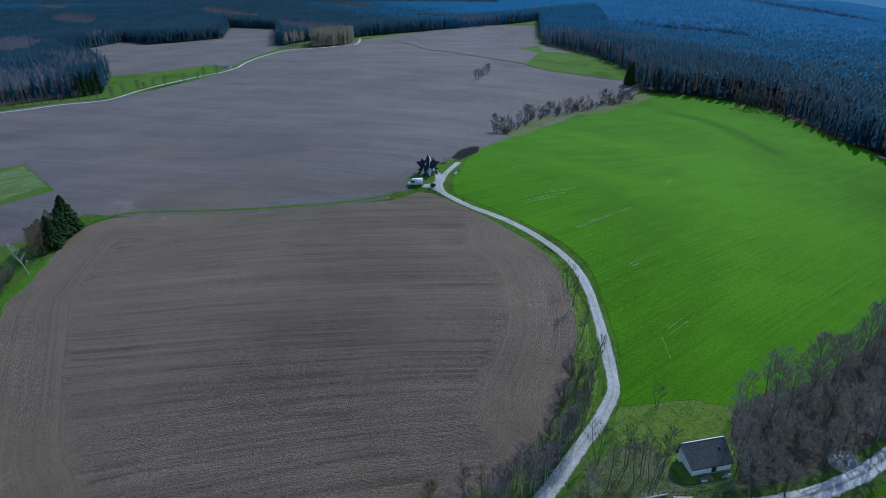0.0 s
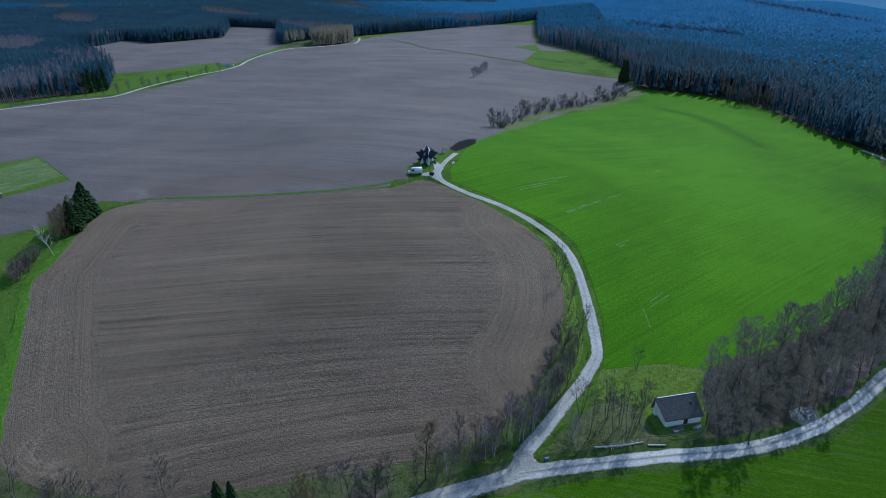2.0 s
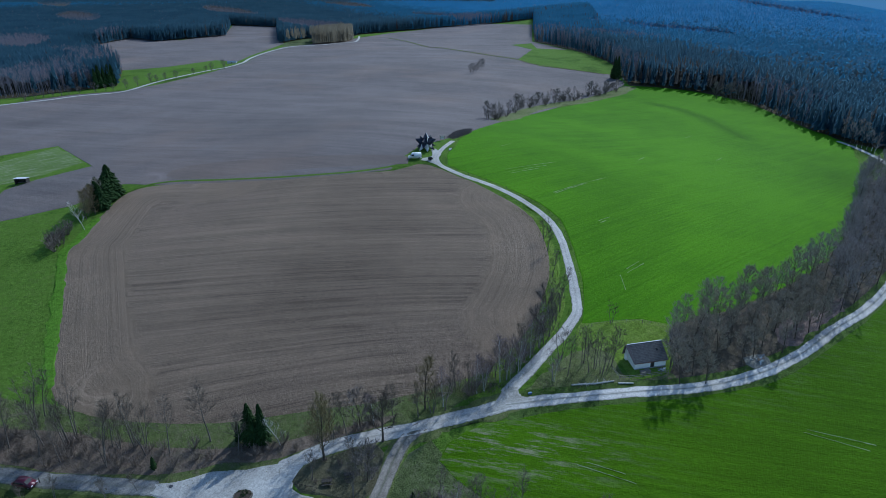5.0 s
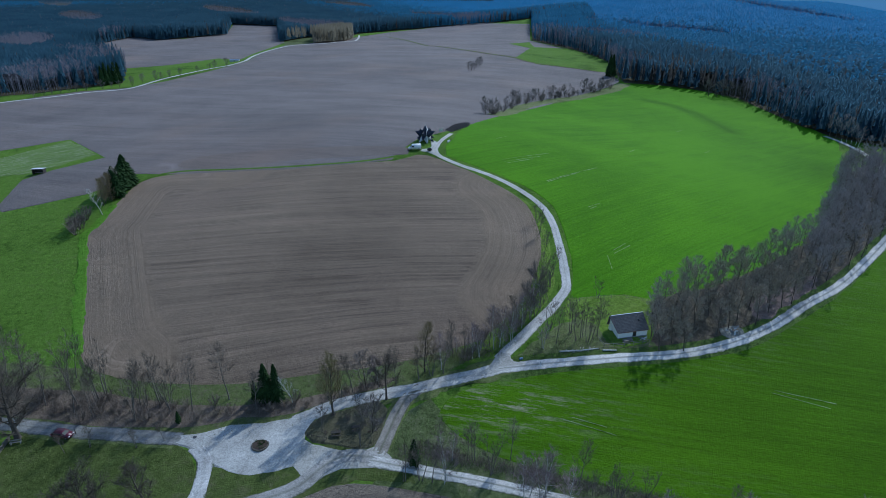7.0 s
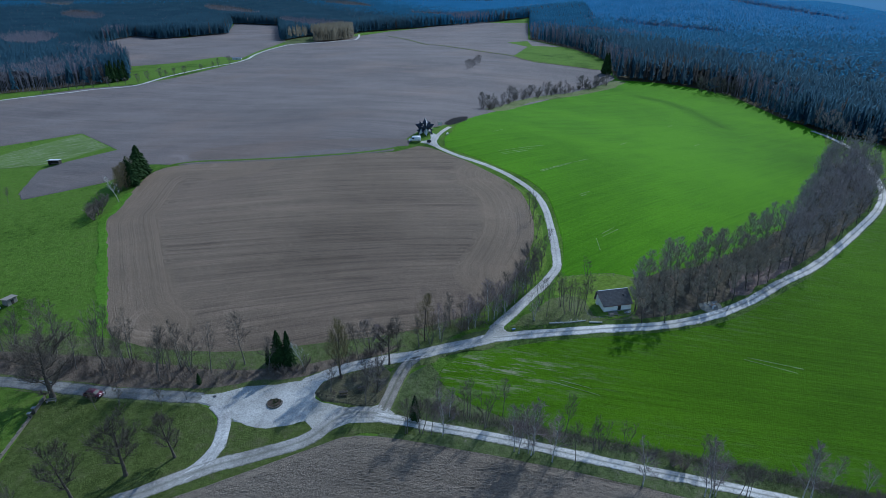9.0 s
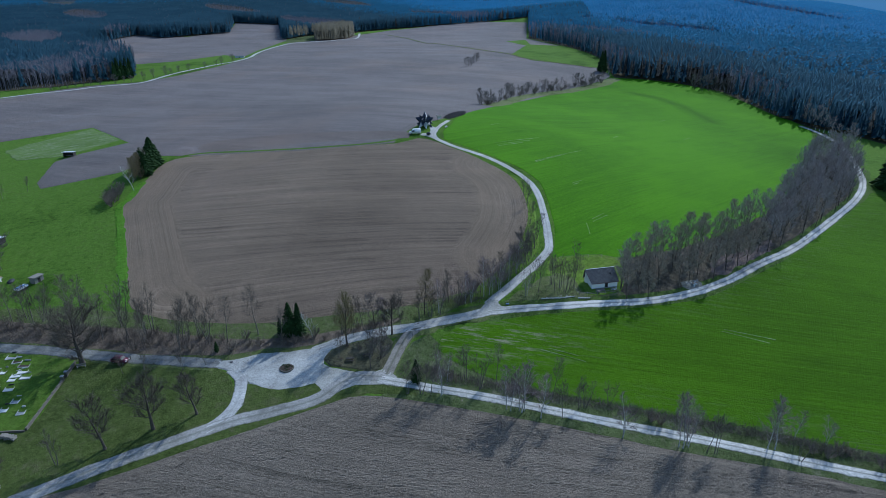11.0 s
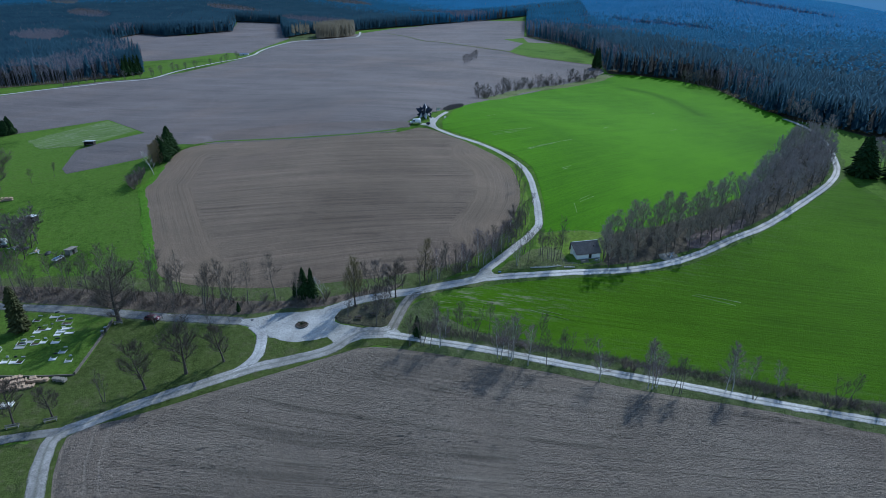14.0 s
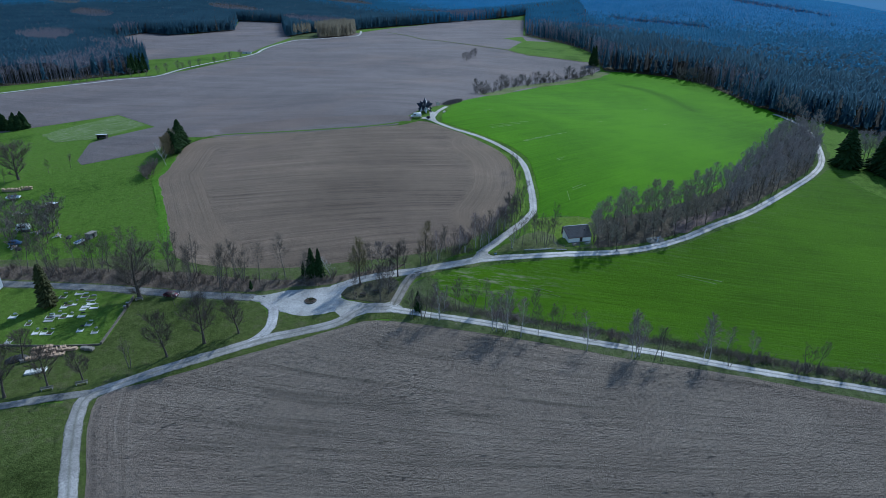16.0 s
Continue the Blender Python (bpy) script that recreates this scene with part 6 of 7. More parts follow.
def slab(points, thick, lift=0.0):
    """A flat panel through three or more points, with thickness."""
    p = [Vector(q) for q in points]
    n = (p[1] - p[0]).cross(p[2] - p[0]).normalized()
    h = Heap()
    k = len(p)
    h.solid([q + n * (thick / 2 + lift) for q in p] + [q - n * (thick / 2 - lift) for q in p],
            [tuple(range(k)), tuple(range(2 * k - 1, k - 1, -1))] + [(i, i + k, (i + 1) % k + k, (i + 1) % k) for i in range(k)])
    return h


def profile(points, width, round_off):
    """A side outline (x, z) drawn out across y."""
    k = len(points)
    h = Heap()
    h.solid([(x, -width / 2, z) for x, z in points] + [(x, width / 2, z) for x, z in points],
            [tuple(range(k)), tuple(range(2 * k - 1, k - 1, -1))] + [(i, i + k, (i + 1) % k + k, (i + 1) % k) for i in range(k)])
    return bevelled(h, round_off)


# ---- star-shaped pavilion on the hilltop ----
star = base("pavilion", -8.1, 267.6, 12, "dark blue star-shaped pavilion of folded triangular panels with pale feet", "pavilion")


def polar(a, r, z):
    return Vector((r * math.cos(radians(a)), r * math.sin(radians(a)), z))


apex = Vector((0, 0, 7.3))
for k in range(6):
    t, v0, v1 = polar(60 * k, 4.3 + 0.3 * (k % 2), 4.3 + 0.5 * (k % 2)), polar(60 * k - 30, 2.3, 3.0), polar(60 * k + 30, 2.3, 3.0)
    low, high, foot = polar(60 * k, 2.0, 1.3), polar(60 * k, 1.3, 4.9), polar(60 * k + 30, 4.0, -0.2)
    nxt_low, nxt_high, up, skirt = polar(60 * k + 60, 2.0, 1.3), polar(60 * k + 60, 1.3, 4.9), polar(60 * k + 30, 2.7, 5.7), polar(60 * k, 4.1, 1.5)
    faces = [((v0, t, high), NAVY), ((t, v1, high), NAVY), ((v0, low, t), NAVY), ((low, v1, t), NAVY),
             ((low, foot, v1), SILVER if k == 4 else NAVY), ((foot, nxt_low, v1), SILVER if k in (3, 4) else NAVY), ((low, nxt_low, foot), NAVY),
             ((v0, low, skirt), SILVER if k == 5 else NAVY), ((low, v1, skirt), NAVY), ((v0, skirt, v1), NAVY),
             ((high, v1, up), NAVY), ((v1, nxt_high, up), SILVER if k == 4 else NAVY), ((high, up, nxt_high), NAVY), ((high, nxt_high, apex), SILVER if k == 5 else NAVY)]
    for pts, m in faces:
        part("panel", slab(pts, 0.10), m, star, "pale grey panel" if m is SILVER else "")

# ---- vehicles ----
def vehicle(name, x, y, turn, label, outline, width, paint, wheels, windows, lights, category, wheel_r=0.32):
    root = base(name, x, y, turn, label, category, lift=0.16)
    body = part("body", profile(outline, width, 0.09), paint, root, soft=True)
    for wx_ in wheels:
        for side in (-1, 1):
            yy = side * (width / 2 - 0.10)
            w = part("wheel", rod((wx_, yy - 0.11, wheel_r), (wx_, yy + 0.11, wheel_r), wheel_r, 16), TYRE, root, "black tyre")
            part("rim", rod((wx_, yy - 0.115, wheel_r), (wx_, yy + 0.115, wheel_r), wheel_r * 0.6, 12), RIM, w, "grey wheel rim")
    for pts in windows:
        part("window", slab(pts, 0.03), GLASSY, root, "dark glass")
    for bx, m in lights:
        part("light", box(*bx, 0.02), m, root, "red tail light" if m is LAMP_R else "clear headlight")
    for side in (-1, 1):
        part("mirror", box(lights[0][0][0] - 1.35, side * width / 2 - 0.06, 0.98, lights[0][0][0] - 1.2, side * width / 2 + side * 0.14, 1.12, 0.02), paint, root)
    return root


def side_panes(spans, width):
    out = []
    for side in (-1, 1):
        yy = side * (width / 2 + 0.005)
        for pts in spans:
            q = [(x, yy, z) for x, z in pts]
            out.append(q if side < 0 else q[::-1])
    return out


HATCH = [(-2.0, 0.28), (2.0, 0.28), (2.08, 0.55), (2.0, 0.80), (1.15, 0.98), (0.45, 1.46), (-0.2, 1.54), (-1.35, 1.50), (-1.95, 1.05), (-2.06, 0.6)]
vehicle("car", -79.6, 103.4, -8, "dark burgundy hatchback parked beside the road", HATCH, 1.72, RED, (-1.28, 1.28),
        side_panes([[(-1.75, 1.03), (-0.25, 1.03), (-0.25, 1.44), (-1.3, 1.42)], [(-0.15, 1.03), (0.92, 1.03), (0.38, 1.40), (-0.15, 1.45)]], 1.72)
        + [[(1.12, -0.68, 1.02), (1.12, 0.68, 1.02), (0.50, 0.6, 1.45), (0.50, -0.6, 1.45)], [(-1.93, -0.62, 1.09), (-1.42, -0.58, 1.46), (-1.42, 0.58, 1.46), (-1.93, 0.62, 1.09)]],
        [((1.92, -0.78, 0.62, 2.07, -0.42, 0.80), LAMP_W), ((1.92, 0.42, 0.62, 2.07, 0.78, 0.80), LAMP_W), ((-2.07, -0.8, 0.75, -1.97, -0.55, 1.0), LAMP_R), ((-2.07, 0.55, 0.75, -1.97, 0.8, 1.0), LAMP_R)], "car")
VAN = [(-2.7, 0.35), (2.6, 0.35), (2.72, 0.6), (2.62, 1.0), (2.0, 1.2), (1.25, 2.05), (0.9, 2.30), (-2.62, 2.34), (-2.74, 1.2)]
vehicle("van", -12.3, 254.2, 188, "white panel van parked on the grass beside the pavilion", VAN, 1.98, VAN_PAINT, (-1.7, 1.75),
        side_panes([[(0.35, 1.25), (1.75, 1.25), (1.15, 1.92), (0.35, 1.95)]], 1.98)
        + [[(1.98, -0.82, 1.25), (1.98, 0.82, 1.25), (1.30, 0.72, 2.02), (1.30, -0.72, 2.02)]],
        [((2.55, -0.9, 0.7, 2.70, -0.55, 0.95), LAMP_W), ((2.55, 0.55, 0.7, 2.70, 0.9, 0.95), LAMP_W), ((-2.77, -0.95, 0.8, -2.68, -0.75, 1.3), LAMP_R), ((-2.77, 0.75, 0.8, -2.68, 0.95, 1.3), LAMP_R)], "van", 0.34)
cart = base("hand_cart", -6.0, 252.6, 25, "small dark covered cart standing on the gravel", "cart", lift=0.12)
part("body", profile([(-0.9, 0.35), (0.9, 0.35), (0.95, 0.8), (0.5, 1.35), (-0.4, 1.45), (-0.95, 0.9)], 1.0, 0.08), BLACK_TARP, cart, "black sheet cover")
for s_ in (-1, 1):
    part("wheel", rod((0, s_ * 0.56 - 0.06, 0.3), (0, s_ * 0.56 + 0.06, 0.3), 0.3, 14), TYRE, cart)
part("drawbar", rod((0.9, 0, 0.45), (1.7, 0, 0.25), 0.04), RUST, cart)

# ---- hilltop furniture ----
lookout = base("information_board", -1.2, 283.5, 20, "small roofed wooden information board beside the track", "sign")
for s_ in (-1, 1):
    part("post", rod((s_ * 1.0, 0, -0.2), (s_ * 1.0, 0, 2.3), 0.09), OLD_WOOD, lookout)
part("panel", box(-0.9, -0.05, 0.9, 0.9, 0.05, 1.9, 0.02), SILVER, lookout, "pale panel")
for s_ in (-1, 1):
    part("roof", slab([(-1.4, 0, 2.75), (1.4, 0, 2.75), (1.4, s_ * 0.9, 2.25), (-1.4, s_ * 0.9, 2.25)], 0.06), OLD_WOOD, lookout)


def bench(x, y, turn, label, group, wood=OLD_WOOD, size=2.2):
    b = base("bench", x, y, turn, label, "bench", group, 0.08)
    for k in range(3):
        part("seat_board", box(-size / 2, -0.22 + 0.15 * k, 0.42, size / 2, -0.09 + 0.15 * k, 0.47, 0.01), wood, b)
    for k in range(2):
        part("back_board", box(-size / 2, 0.24, 0.58 + 0.18 * k, size / 2, 0.29, 0.72 + 0.18 * k, 0.01), wood, b)
    for s_ in (-0.8, 0.8):
        part("leg", box(s_ * size / 2 - 0.05, -0.2, -0.1, s_ * size / 2 + 0.05, 0.26, 0.42, 0.01), STONE, b)
        part("back_post", box(s_ * size / 2 - 0.04, 0.22, 0.42, s_ * size / 2 + 0.04, 0.30, 0.95, 0.01), wood, b)
    return b


bench(2.4, 267.4, 65, "pale wooden bench beside the green field", "benches", SILVER, 2.4)
bench(-93.2, 63.4, 20, "grey wooden bench below a bare tree", "benches", OLD_WOOD, 2.8)
bench(-86.1, 65.5, 22, "grey wooden bench beside the gravel lane", "benches", OLD_WOOD, 2.8)
bench(-88.4, 101.6, 15, "grey wooden bench below the large bare tree", "benches", OLD_WOOD, 2.2)

# ---- white barn ----
barn = base("barn", 48.9, 137.3, 12.7, "low white-plastered barn with a weathered dark tiled roof", "barn")
W2, D, EAVE, RIDGE = 4.1, 3.6, 2.2, 4.9
T = 0.25
BACK = D + 0.6


def gable(x, y0, y1, z_low, thick=T, ridge=RIDGE, mid=D):
    rise = lambda y: EAVE + (ridge - EAVE) * (1 - (mid - y) / mid if y < mid else 1 - (y - mid) / (BACK - mid))
    pts = [(x, y0, z_low), (x, y1, z_low), (x, y1, rise(y1))] + ([(x, mid, ridge)] if y0 < mid < y1 else []) + [(x, y0, rise(y0))]
    return slab(pts, thick)


for x0, x1 in ((-W2, 0.0), (1.1, W2)):
    part("front_wall", box(x0, 0, -0.5, x1, T, EAVE), WHITE, barn)
part("lintel", box(0.0, 0, 1.75, 1.1, T, EAVE), WHITE, barn)
part("door", box(0.05, 0.08, -0.2, 1.05, 0.16, 1.73, 0.01), DARK_WOOD, barn, "dark wooden door")
part("back_wall", box(-W2 - 0.6, BACK - T, -0.5, W2, BACK, EAVE), WHITE, barn)
part("left_gable", gable(-W2 + T / 2, T, D - 0.3, -0.5), WHITE, barn)
part("left_step_wall", box(-W2 - 0.6, D - 0.3, -0.5, -W2 + T, D - 0.05, 4.3), WHITE, barn)
part("back_gable", gable(-W2 - 0.6 + T / 2, D - 0.05, BACK - T, -0.5), WHITE, barn)
part("right_gable", gable(W2 - T / 2, T, BACK - T, -0.5), WHITE, barn)
part("plinth", box(-W2 - 0.06, -0.06, -0.6, W2 + 0.06, 0.0, 0.28), STONE, barn, "grey stone plinth")
slope = math.hypot(D + 0.35, (RIDGE - EAVE) * (D + 0.35) / D)
tilt = math.atan2(RIDGE - EAVE, D)
front_roof = part("front_roof", slab([(-W2 - 0.45, -0.35, EAVE - 0.28 + 0.06), (W2 + 0.3, -0.35, EAVE - 0.28 + 0.06), (W2 + 0.3, D, RIDGE + 0.06), (-W2 - 1.1, D, RIDGE + 0.06)], 0.08), SLATE, barn, "weathered dark roof")
part("back_roof", slab([(W2 + 0.3, BACK + 0.2, EAVE - 0.22), (-W2 - 1.1, BACK + 0.2, EAVE - 0.22), (-W2 - 1.1, D, RIDGE + 0.06), (W2 + 0.3, D, RIDGE + 0.06)], 0.08), SLATE, barn, "weathered dark roof")
part("ridge_cap", box(-W2 - 0.6, D - 0.12, RIDGE + 0.08, W2 + 0.32, D + 0.12, RIDGE + 0.17, 0.02), SILVER, barn, "pale metal ridge cap")
part("gutter", rod((-W2 - 0.25, -0.40, EAVE - 0.25), (W2 + 0.3, -0.40, EAVE - 0.25), 0.06), RUST, barn)
part("skylight", box(2.1, -0.3, 0, 2.6, 0.3, 0.06, 0.01, Matrix.Translation((0, 1.9, EAVE + (RIDGE - EAVE) * 1.9 / D + 0.11)) @ Matrix.Rotation(tilt, 4, "X")), GLASSY, barn, "small dark roof window")
rnd = random.Random(4)
TILE = foliage("roof_tiles", (0.032, 0.034, 0.039), (0.17, 0.17, 0.175), 0.85)
tile = box(-0.17, -0.21, 0, 0.17, 0.21, 0.028).mesh("tile", TILE)
for r_ in range(12):
    for c_ in range(24):
        f = 0.03 + r_ / 12.3
        y_ = -0.30 + f * (D + 0.25)
        m = Matrix.Translation((-W2 - 0.02 + 0.352 * c_ + 0.17 * (r_ % 2), y_ + 0.1, EAVE + (RIDGE - EAVE) * (y_ + 0.1) / D + 0.115 + rnd.uniform(0, 0.012))) @ Matrix.Rotation(tilt - 0.05, 4, "X") @ Matrix.Rotation(rnd.uniform(-0.03, 0.03), 4, "Z")
        o_ = new("tile", tile)
        o_.parent, o_.matrix_basis = front_roof, m

crates = base("pallet_stack", 46.6, 135.3, 12, "stack of grey weathered pallets in front of the barn", "pallets")
for k in range(5):
    for j in range(5):
        part("board", box(-0.6, -0.5 + 0.22 * j, 0.14 * k + 0.07, 0.6, -0.36 + 0.22 * j, 0.14 * k + 0.10), OLD_WOOD, crates)
    for j in (-0.5, 0.0, 0.5):
        part("bearer", box(j - 0.06, -0.5, 0.14 * k - 0.03, j + 0.06, 0.52, 0.14 * k + 0.07), OLD_WOOD, crates)
copy_thing(crates, pose(47.9, 135.9, float(land(47.9, 135.9)), 0, 0, 10))
rub = base("rubble_heap", 51.6, 136.7, 0, "heap of pale boards and rubble beside the barn door", "rubble")
for k in range(16):
    m = pose(rnd.uniform(-0.8, 0.8), rnd.uniform(-0.4, 0.4), rnd.uniform(0.1, 0.5), rnd.uniform(-30, 30), rnd.uniform(-30, 30), rnd.uniform(0, 180))
    part("board", box(-0.5, -0.09, -0.03, 0.5, 0.09, 0.03, 0, m), SILVER if k % 3 else OLD_WOOD, rub)


def fence(points, gap, tall, rails, label, group, wood=OLD_WOOD, wire_r=0.03):
    """Posts along a line, with rails between them."""
    pts = smooth(points, gap)
    x0, y0 = pts[0]
    f = base("fence", x0, y0, 0, label, "fence", group)
    z0 = float(land(x0, y0))
    tops = []
    for x, y in pts:
        z = float(land(x, y)) - z0
        part("post", rod((x - x0, y - y0, z - 0.3), (x - x0, y - y0, z + tall), 0.06, 6), wood, f)
        tops.append(Vector((x - x0, y - y0, z)))
    for a_, b_ in zip(tops, tops[1:]):
        for r_ in rails:
            part("rail", rod(a_ + Vector((0, 0, r_)), b_ + Vector((0, 0, r_)), wire_r, 5), wood, f)


fence([(39.6, 136.2), (40.5, 133.2), (46, 133.9), (52.8, 135.6)], 2.2, 1.1, (0.5, 0.95), "grey wooden rail fence around the barn yard", "barn fences", OLD_WOOD, 0.045)
fence([(34.2, 148.5), (37.9, 151.4), (43.1, 152.9), (51.9, 154), (57.9, 152.3), (59.6, 147), (59.7, 142.8)], 3.2, 1.1, (0.4, 0.8, 1.05), "old wire fence with thin posts behind the barn", "barn fences", OLD_WOOD, 0.014)

# ---- felled logs beside the track ----
def log_row(x0, y0, x1, y1, n, r, label, wood, seed, name="log"):
    rr = random.Random(seed)
    d = Vector((x1 - x0, y1 - y0))
    turn = math.degrees(math.atan2(d.y, d.x))
    for k in range(n):
        f = (k + 0.5) / n
        x, y = x0 + d.x * f, y0 + d.y * f
        lg = rod((-d.length / n * 0.55, 0, r), (d.length / n * 0.55, 0, r * 0.8), r, 9, 0.75)
        ob = new(name, lg.mesh("log", wood, False))
        ob.matrix_basis = pose(x, y, float(land(x, y)) + 0.1, 0, 0, turn + rr.uniform(-5, 5))
        tagged(ob, label, "log", "felled logs")


log_row(29.1, 130.4, 38.8, 132.0, 2, 0.19, "long pale felled trunk lying in the grass", PALE_BARK, 1)
log_row(40.0, 131.7, 43.2, 131.5, 1, 0.22, "short pale felled trunk lying in the grass", PALE_BARK, 2)
rr = random.Random(8)
for k in range(18):
    f = rr.random()
    x, y = 29.5 + 9 * f + rr.uniform(-0.8, 0.8), 130.9 + 1.5 * f + rr.uniform(-0.9, 0.2)
    ob = new("log", rod((-0.6, 0, 0.3), (0.6, 0, 0.3), 0.05, 6, 0.6).mesh("log", PALE_BARK))
    ob.matrix_basis = pose(x, y, float(land(x, y)) + 0.08, 0, rr.uniform(-6, 6), rr.uniform(60, 130))
    tagged(ob, "thin pale cut branch lying in the litter", "log", "felled logs")

# ---- turning place ----
OLD_STONE = plain("mossy_dark_stone", (0.13, 0.12, 0.10), 0.9, 0.1, 0, 0.45, 3.0, 0.03)
bed = base("round_bed", -37.8, 101.2, 0, "round planted bed edged with stones on the gravel", "flower bed")
h = Heap()
for k in range(24):
    a0, a1 = 2 * math.pi * k / 24, 2 * math.pi * (k + 1) / 24
    h.solid([(0, 0, 0.42), (1.55 * math.cos(a0), 1.55 * math.sin(a0), 0.3), (1.55 * math.cos(a1), 1.55 * math.sin(a1), 0.3)], [(0, 1, 2)])
part("soil", h, EARTH, bed, "dark soil")
kerb = box(-0.2, -0.13, -0.2, 0.2, 0.13, 0.26, 0.03).mesh("kerb_stone", OLD_STONE)
for k in range(24):
    o_ = new("kerb_stone", kerb)
    o_.parent, o_.matrix_basis = bed, pose(1.66 * math.cos(k * math.pi / 12), 1.66 * math.sin(k * math.pi / 12), 0, 0, 0, 15 * k + 90)
rr = random.Random(6)
for k in range(26):
    a, r_ = rr.uniform(0, 6.28), rr.uniform(0, 1.35)
    h = Heap()
    for _ in range(9):
        h.spike((r_ * math.cos(a), r_ * math.sin(a), 0.3), (r_ * math.cos(a) + rr.gauss(0, 0.2), r_ * math.sin(a) + rr.gauss(0, 0.2), 0.35 + rr.uniform(0.15, 0.4)), 0.05)
    part("plant", h, IVY, bed)
cover = base("manhole_cover", -52.0, 103.2, 0, "round dark cast-iron cover in the gravel", "manhole", lift=0.14)
part("plate", rod((0, 0, 0), (0, 0, 0.05), 0.42, 16), BLACK_STONE, cover)


def picnic(x, y, turn):
    t = base("picnic_table", x, y, turn, "dark weathered picnic table with two fixed benches on the island", "table", "picnic tables", 0.12)
    for k in range(5):
        part("top_board", box(-1.0, -0.36 + 0.15 * k, 0.70, 1.0, -0.23 + 0.15 * k, 0.75), DARK_WOOD, t)
    for s_ in (-1, 1):
        for k in range(2):
            part("seat_board", box(-1.0, s_ * 0.72 - 0.14 + 0.15 * k, 0.40, 1.0, s_ * 0.72 - 0.01 + 0.15 * k, 0.45), DARK_WOOD, t)
        part("leg", box(s_ * 0.7 - 0.05, -0.3, -0.1, s_ * 0.7 + 0.05, -0.2, 0.7), DARK_WOOD, t)
        part("leg", box(s_ * 0.7 - 0.05, 0.2, -0.1, s_ * 0.7 + 0.05, 0.3, 0.7), DARK_WOOD, t)
        part("cross_beam", box(s_ * 0.7 - 0.05, -0.85, 0.30, s_ * 0.7 + 0.05, 0.85, 0.40), DARK_WOOD, t)


picnic(-22.6, 103.9, 10)
picnic(-18.6, 105.4, 15)
fence([(-28.6, 103.6), (-26.4, 102.9), (-24.4, 102.6)], 1.1, 0.8, (0.7,), "low dark wooden rail at the edge of the island", "island rails", DARK_WOOD, 0.04)


def marker(x, y, tall, label, paint, group="marker posts"):
    p = base("marker_post", x, y, 0, label, "post", group, 0.1)
    part("post", rod((0, 0, -0.3), (0, 0, tall), 0.07, 8), paint, p)
    part("cap", rod((0, 0, tall), (0, 0, tall + 0.06), 0.085, 8), BLACK_TARP, p)


marker(-77.2, 103.9, 1.3, "thin dark post beside the parked red car", DARK_WOOD)
marker(23.3, 125.2, 1.2, "white marker post at the edge of the track", SILVER)
marker(-7.5, 113.2, 1.2, "grey post beside the short track", OLD_WOOD)
for k, (x, y) in enumerate(((9.0, 237.6), (15.6, 232.6), (22.6, 227.0), (-3.0, 244.0), (4.6, 241.2))):
    marker(x, y, 1.1, "small dark post beside the gravel track", DARK_WOOD, "track posts")
for k in range(4):
    marker(243.5 + 1.6 * k, 364 - 2.2 * k, 2.2, "white post at the end of the track", WHITE, "white posts")
stone_block = base("boulder", 18.9, 127.6, 20, "blue-grey box lying on the grass at the junction", "box")
part("body", box(-0.45, -0.25, 0, 0.45, 0.25, 0.4, 0.05), BLUE_TARP, stone_block)

# ---- churchyard ----
def wall_run(points, tall, thick, label):
    pts = smooth(points, 1.5)
    for (ax, ay), (bx, by) in zip(pts, pts[1:]):
        d = Vector((bx - ax, by - ay))
        w = new("churchyard_wall", box(-d.length / 2, -thick / 2, -0.5, d.length / 2, thick / 2, tall, 0.03).mesh("churchyard_wall", OLD_PLASTER))
        w.matrix_basis = pose((ax + bx) / 2, (ay + by) / 2, float(land((ax + bx) / 2, (ay + by) / 2)), 0, 0, math.degrees(math.atan2(d.y, d.x)))
        tagged(w, label, "wall", "churchyard wall", "structure")


OLD_PLASTER = plain("stained_wall_plaster", (0.20, 0.18, 0.15), 0.95, 0.1, 0, 0.6, 2.2, 0.06)
wall_run([(-90.6, 103.0), (-90.3, 98.6)], 0.9, 0.35, "low stained stone wall around the churchyard")
wall_run([(-89.5, 80.9), (-100.6, 80.2), (-117, 80.4)], 0.45, 0.3, "low stained stone wall around the churchyard")
wall_run([(-90.2, 96.6), (-89.8, 89.9), (-89.4, 81.2)], 0.7, 0.4, "low stained stone wall around the churchyard")
for y_ in (98.4, 96.8):
    g_ = base("gate_pillar", -90.25, y_, 3, "square grey gate pillar in the churchyard wall", "pillar", "gate pillars")
    part("shaft", box(-0.3, -0.3, -0.4, 0.3, 0.3, 1.4, 0.02), OLD_STONE, g_)
    part("capstone", box(-0.38, -0.38, 1.4, 0.38, 0.38, 1.52, 0.03), STONE, g_)
gate = base("churchyard_gate", -90.25, 97.6, 93, "dark wooden gate in the churchyard wall", "gate")
for k in range(6):
    part("slat", box(-0.47 + 0.165 * k, -0.02, 0.1, -0.37 + 0.165 * k, 0.02, 1.15), DARK_WOOD, gate)
for z_ in (0.3, 0.95):
    part("rail", box(-0.5, 0.02, z_, 0.5, 0.06, z_ + 0.08), DARK_WOOD, gate)


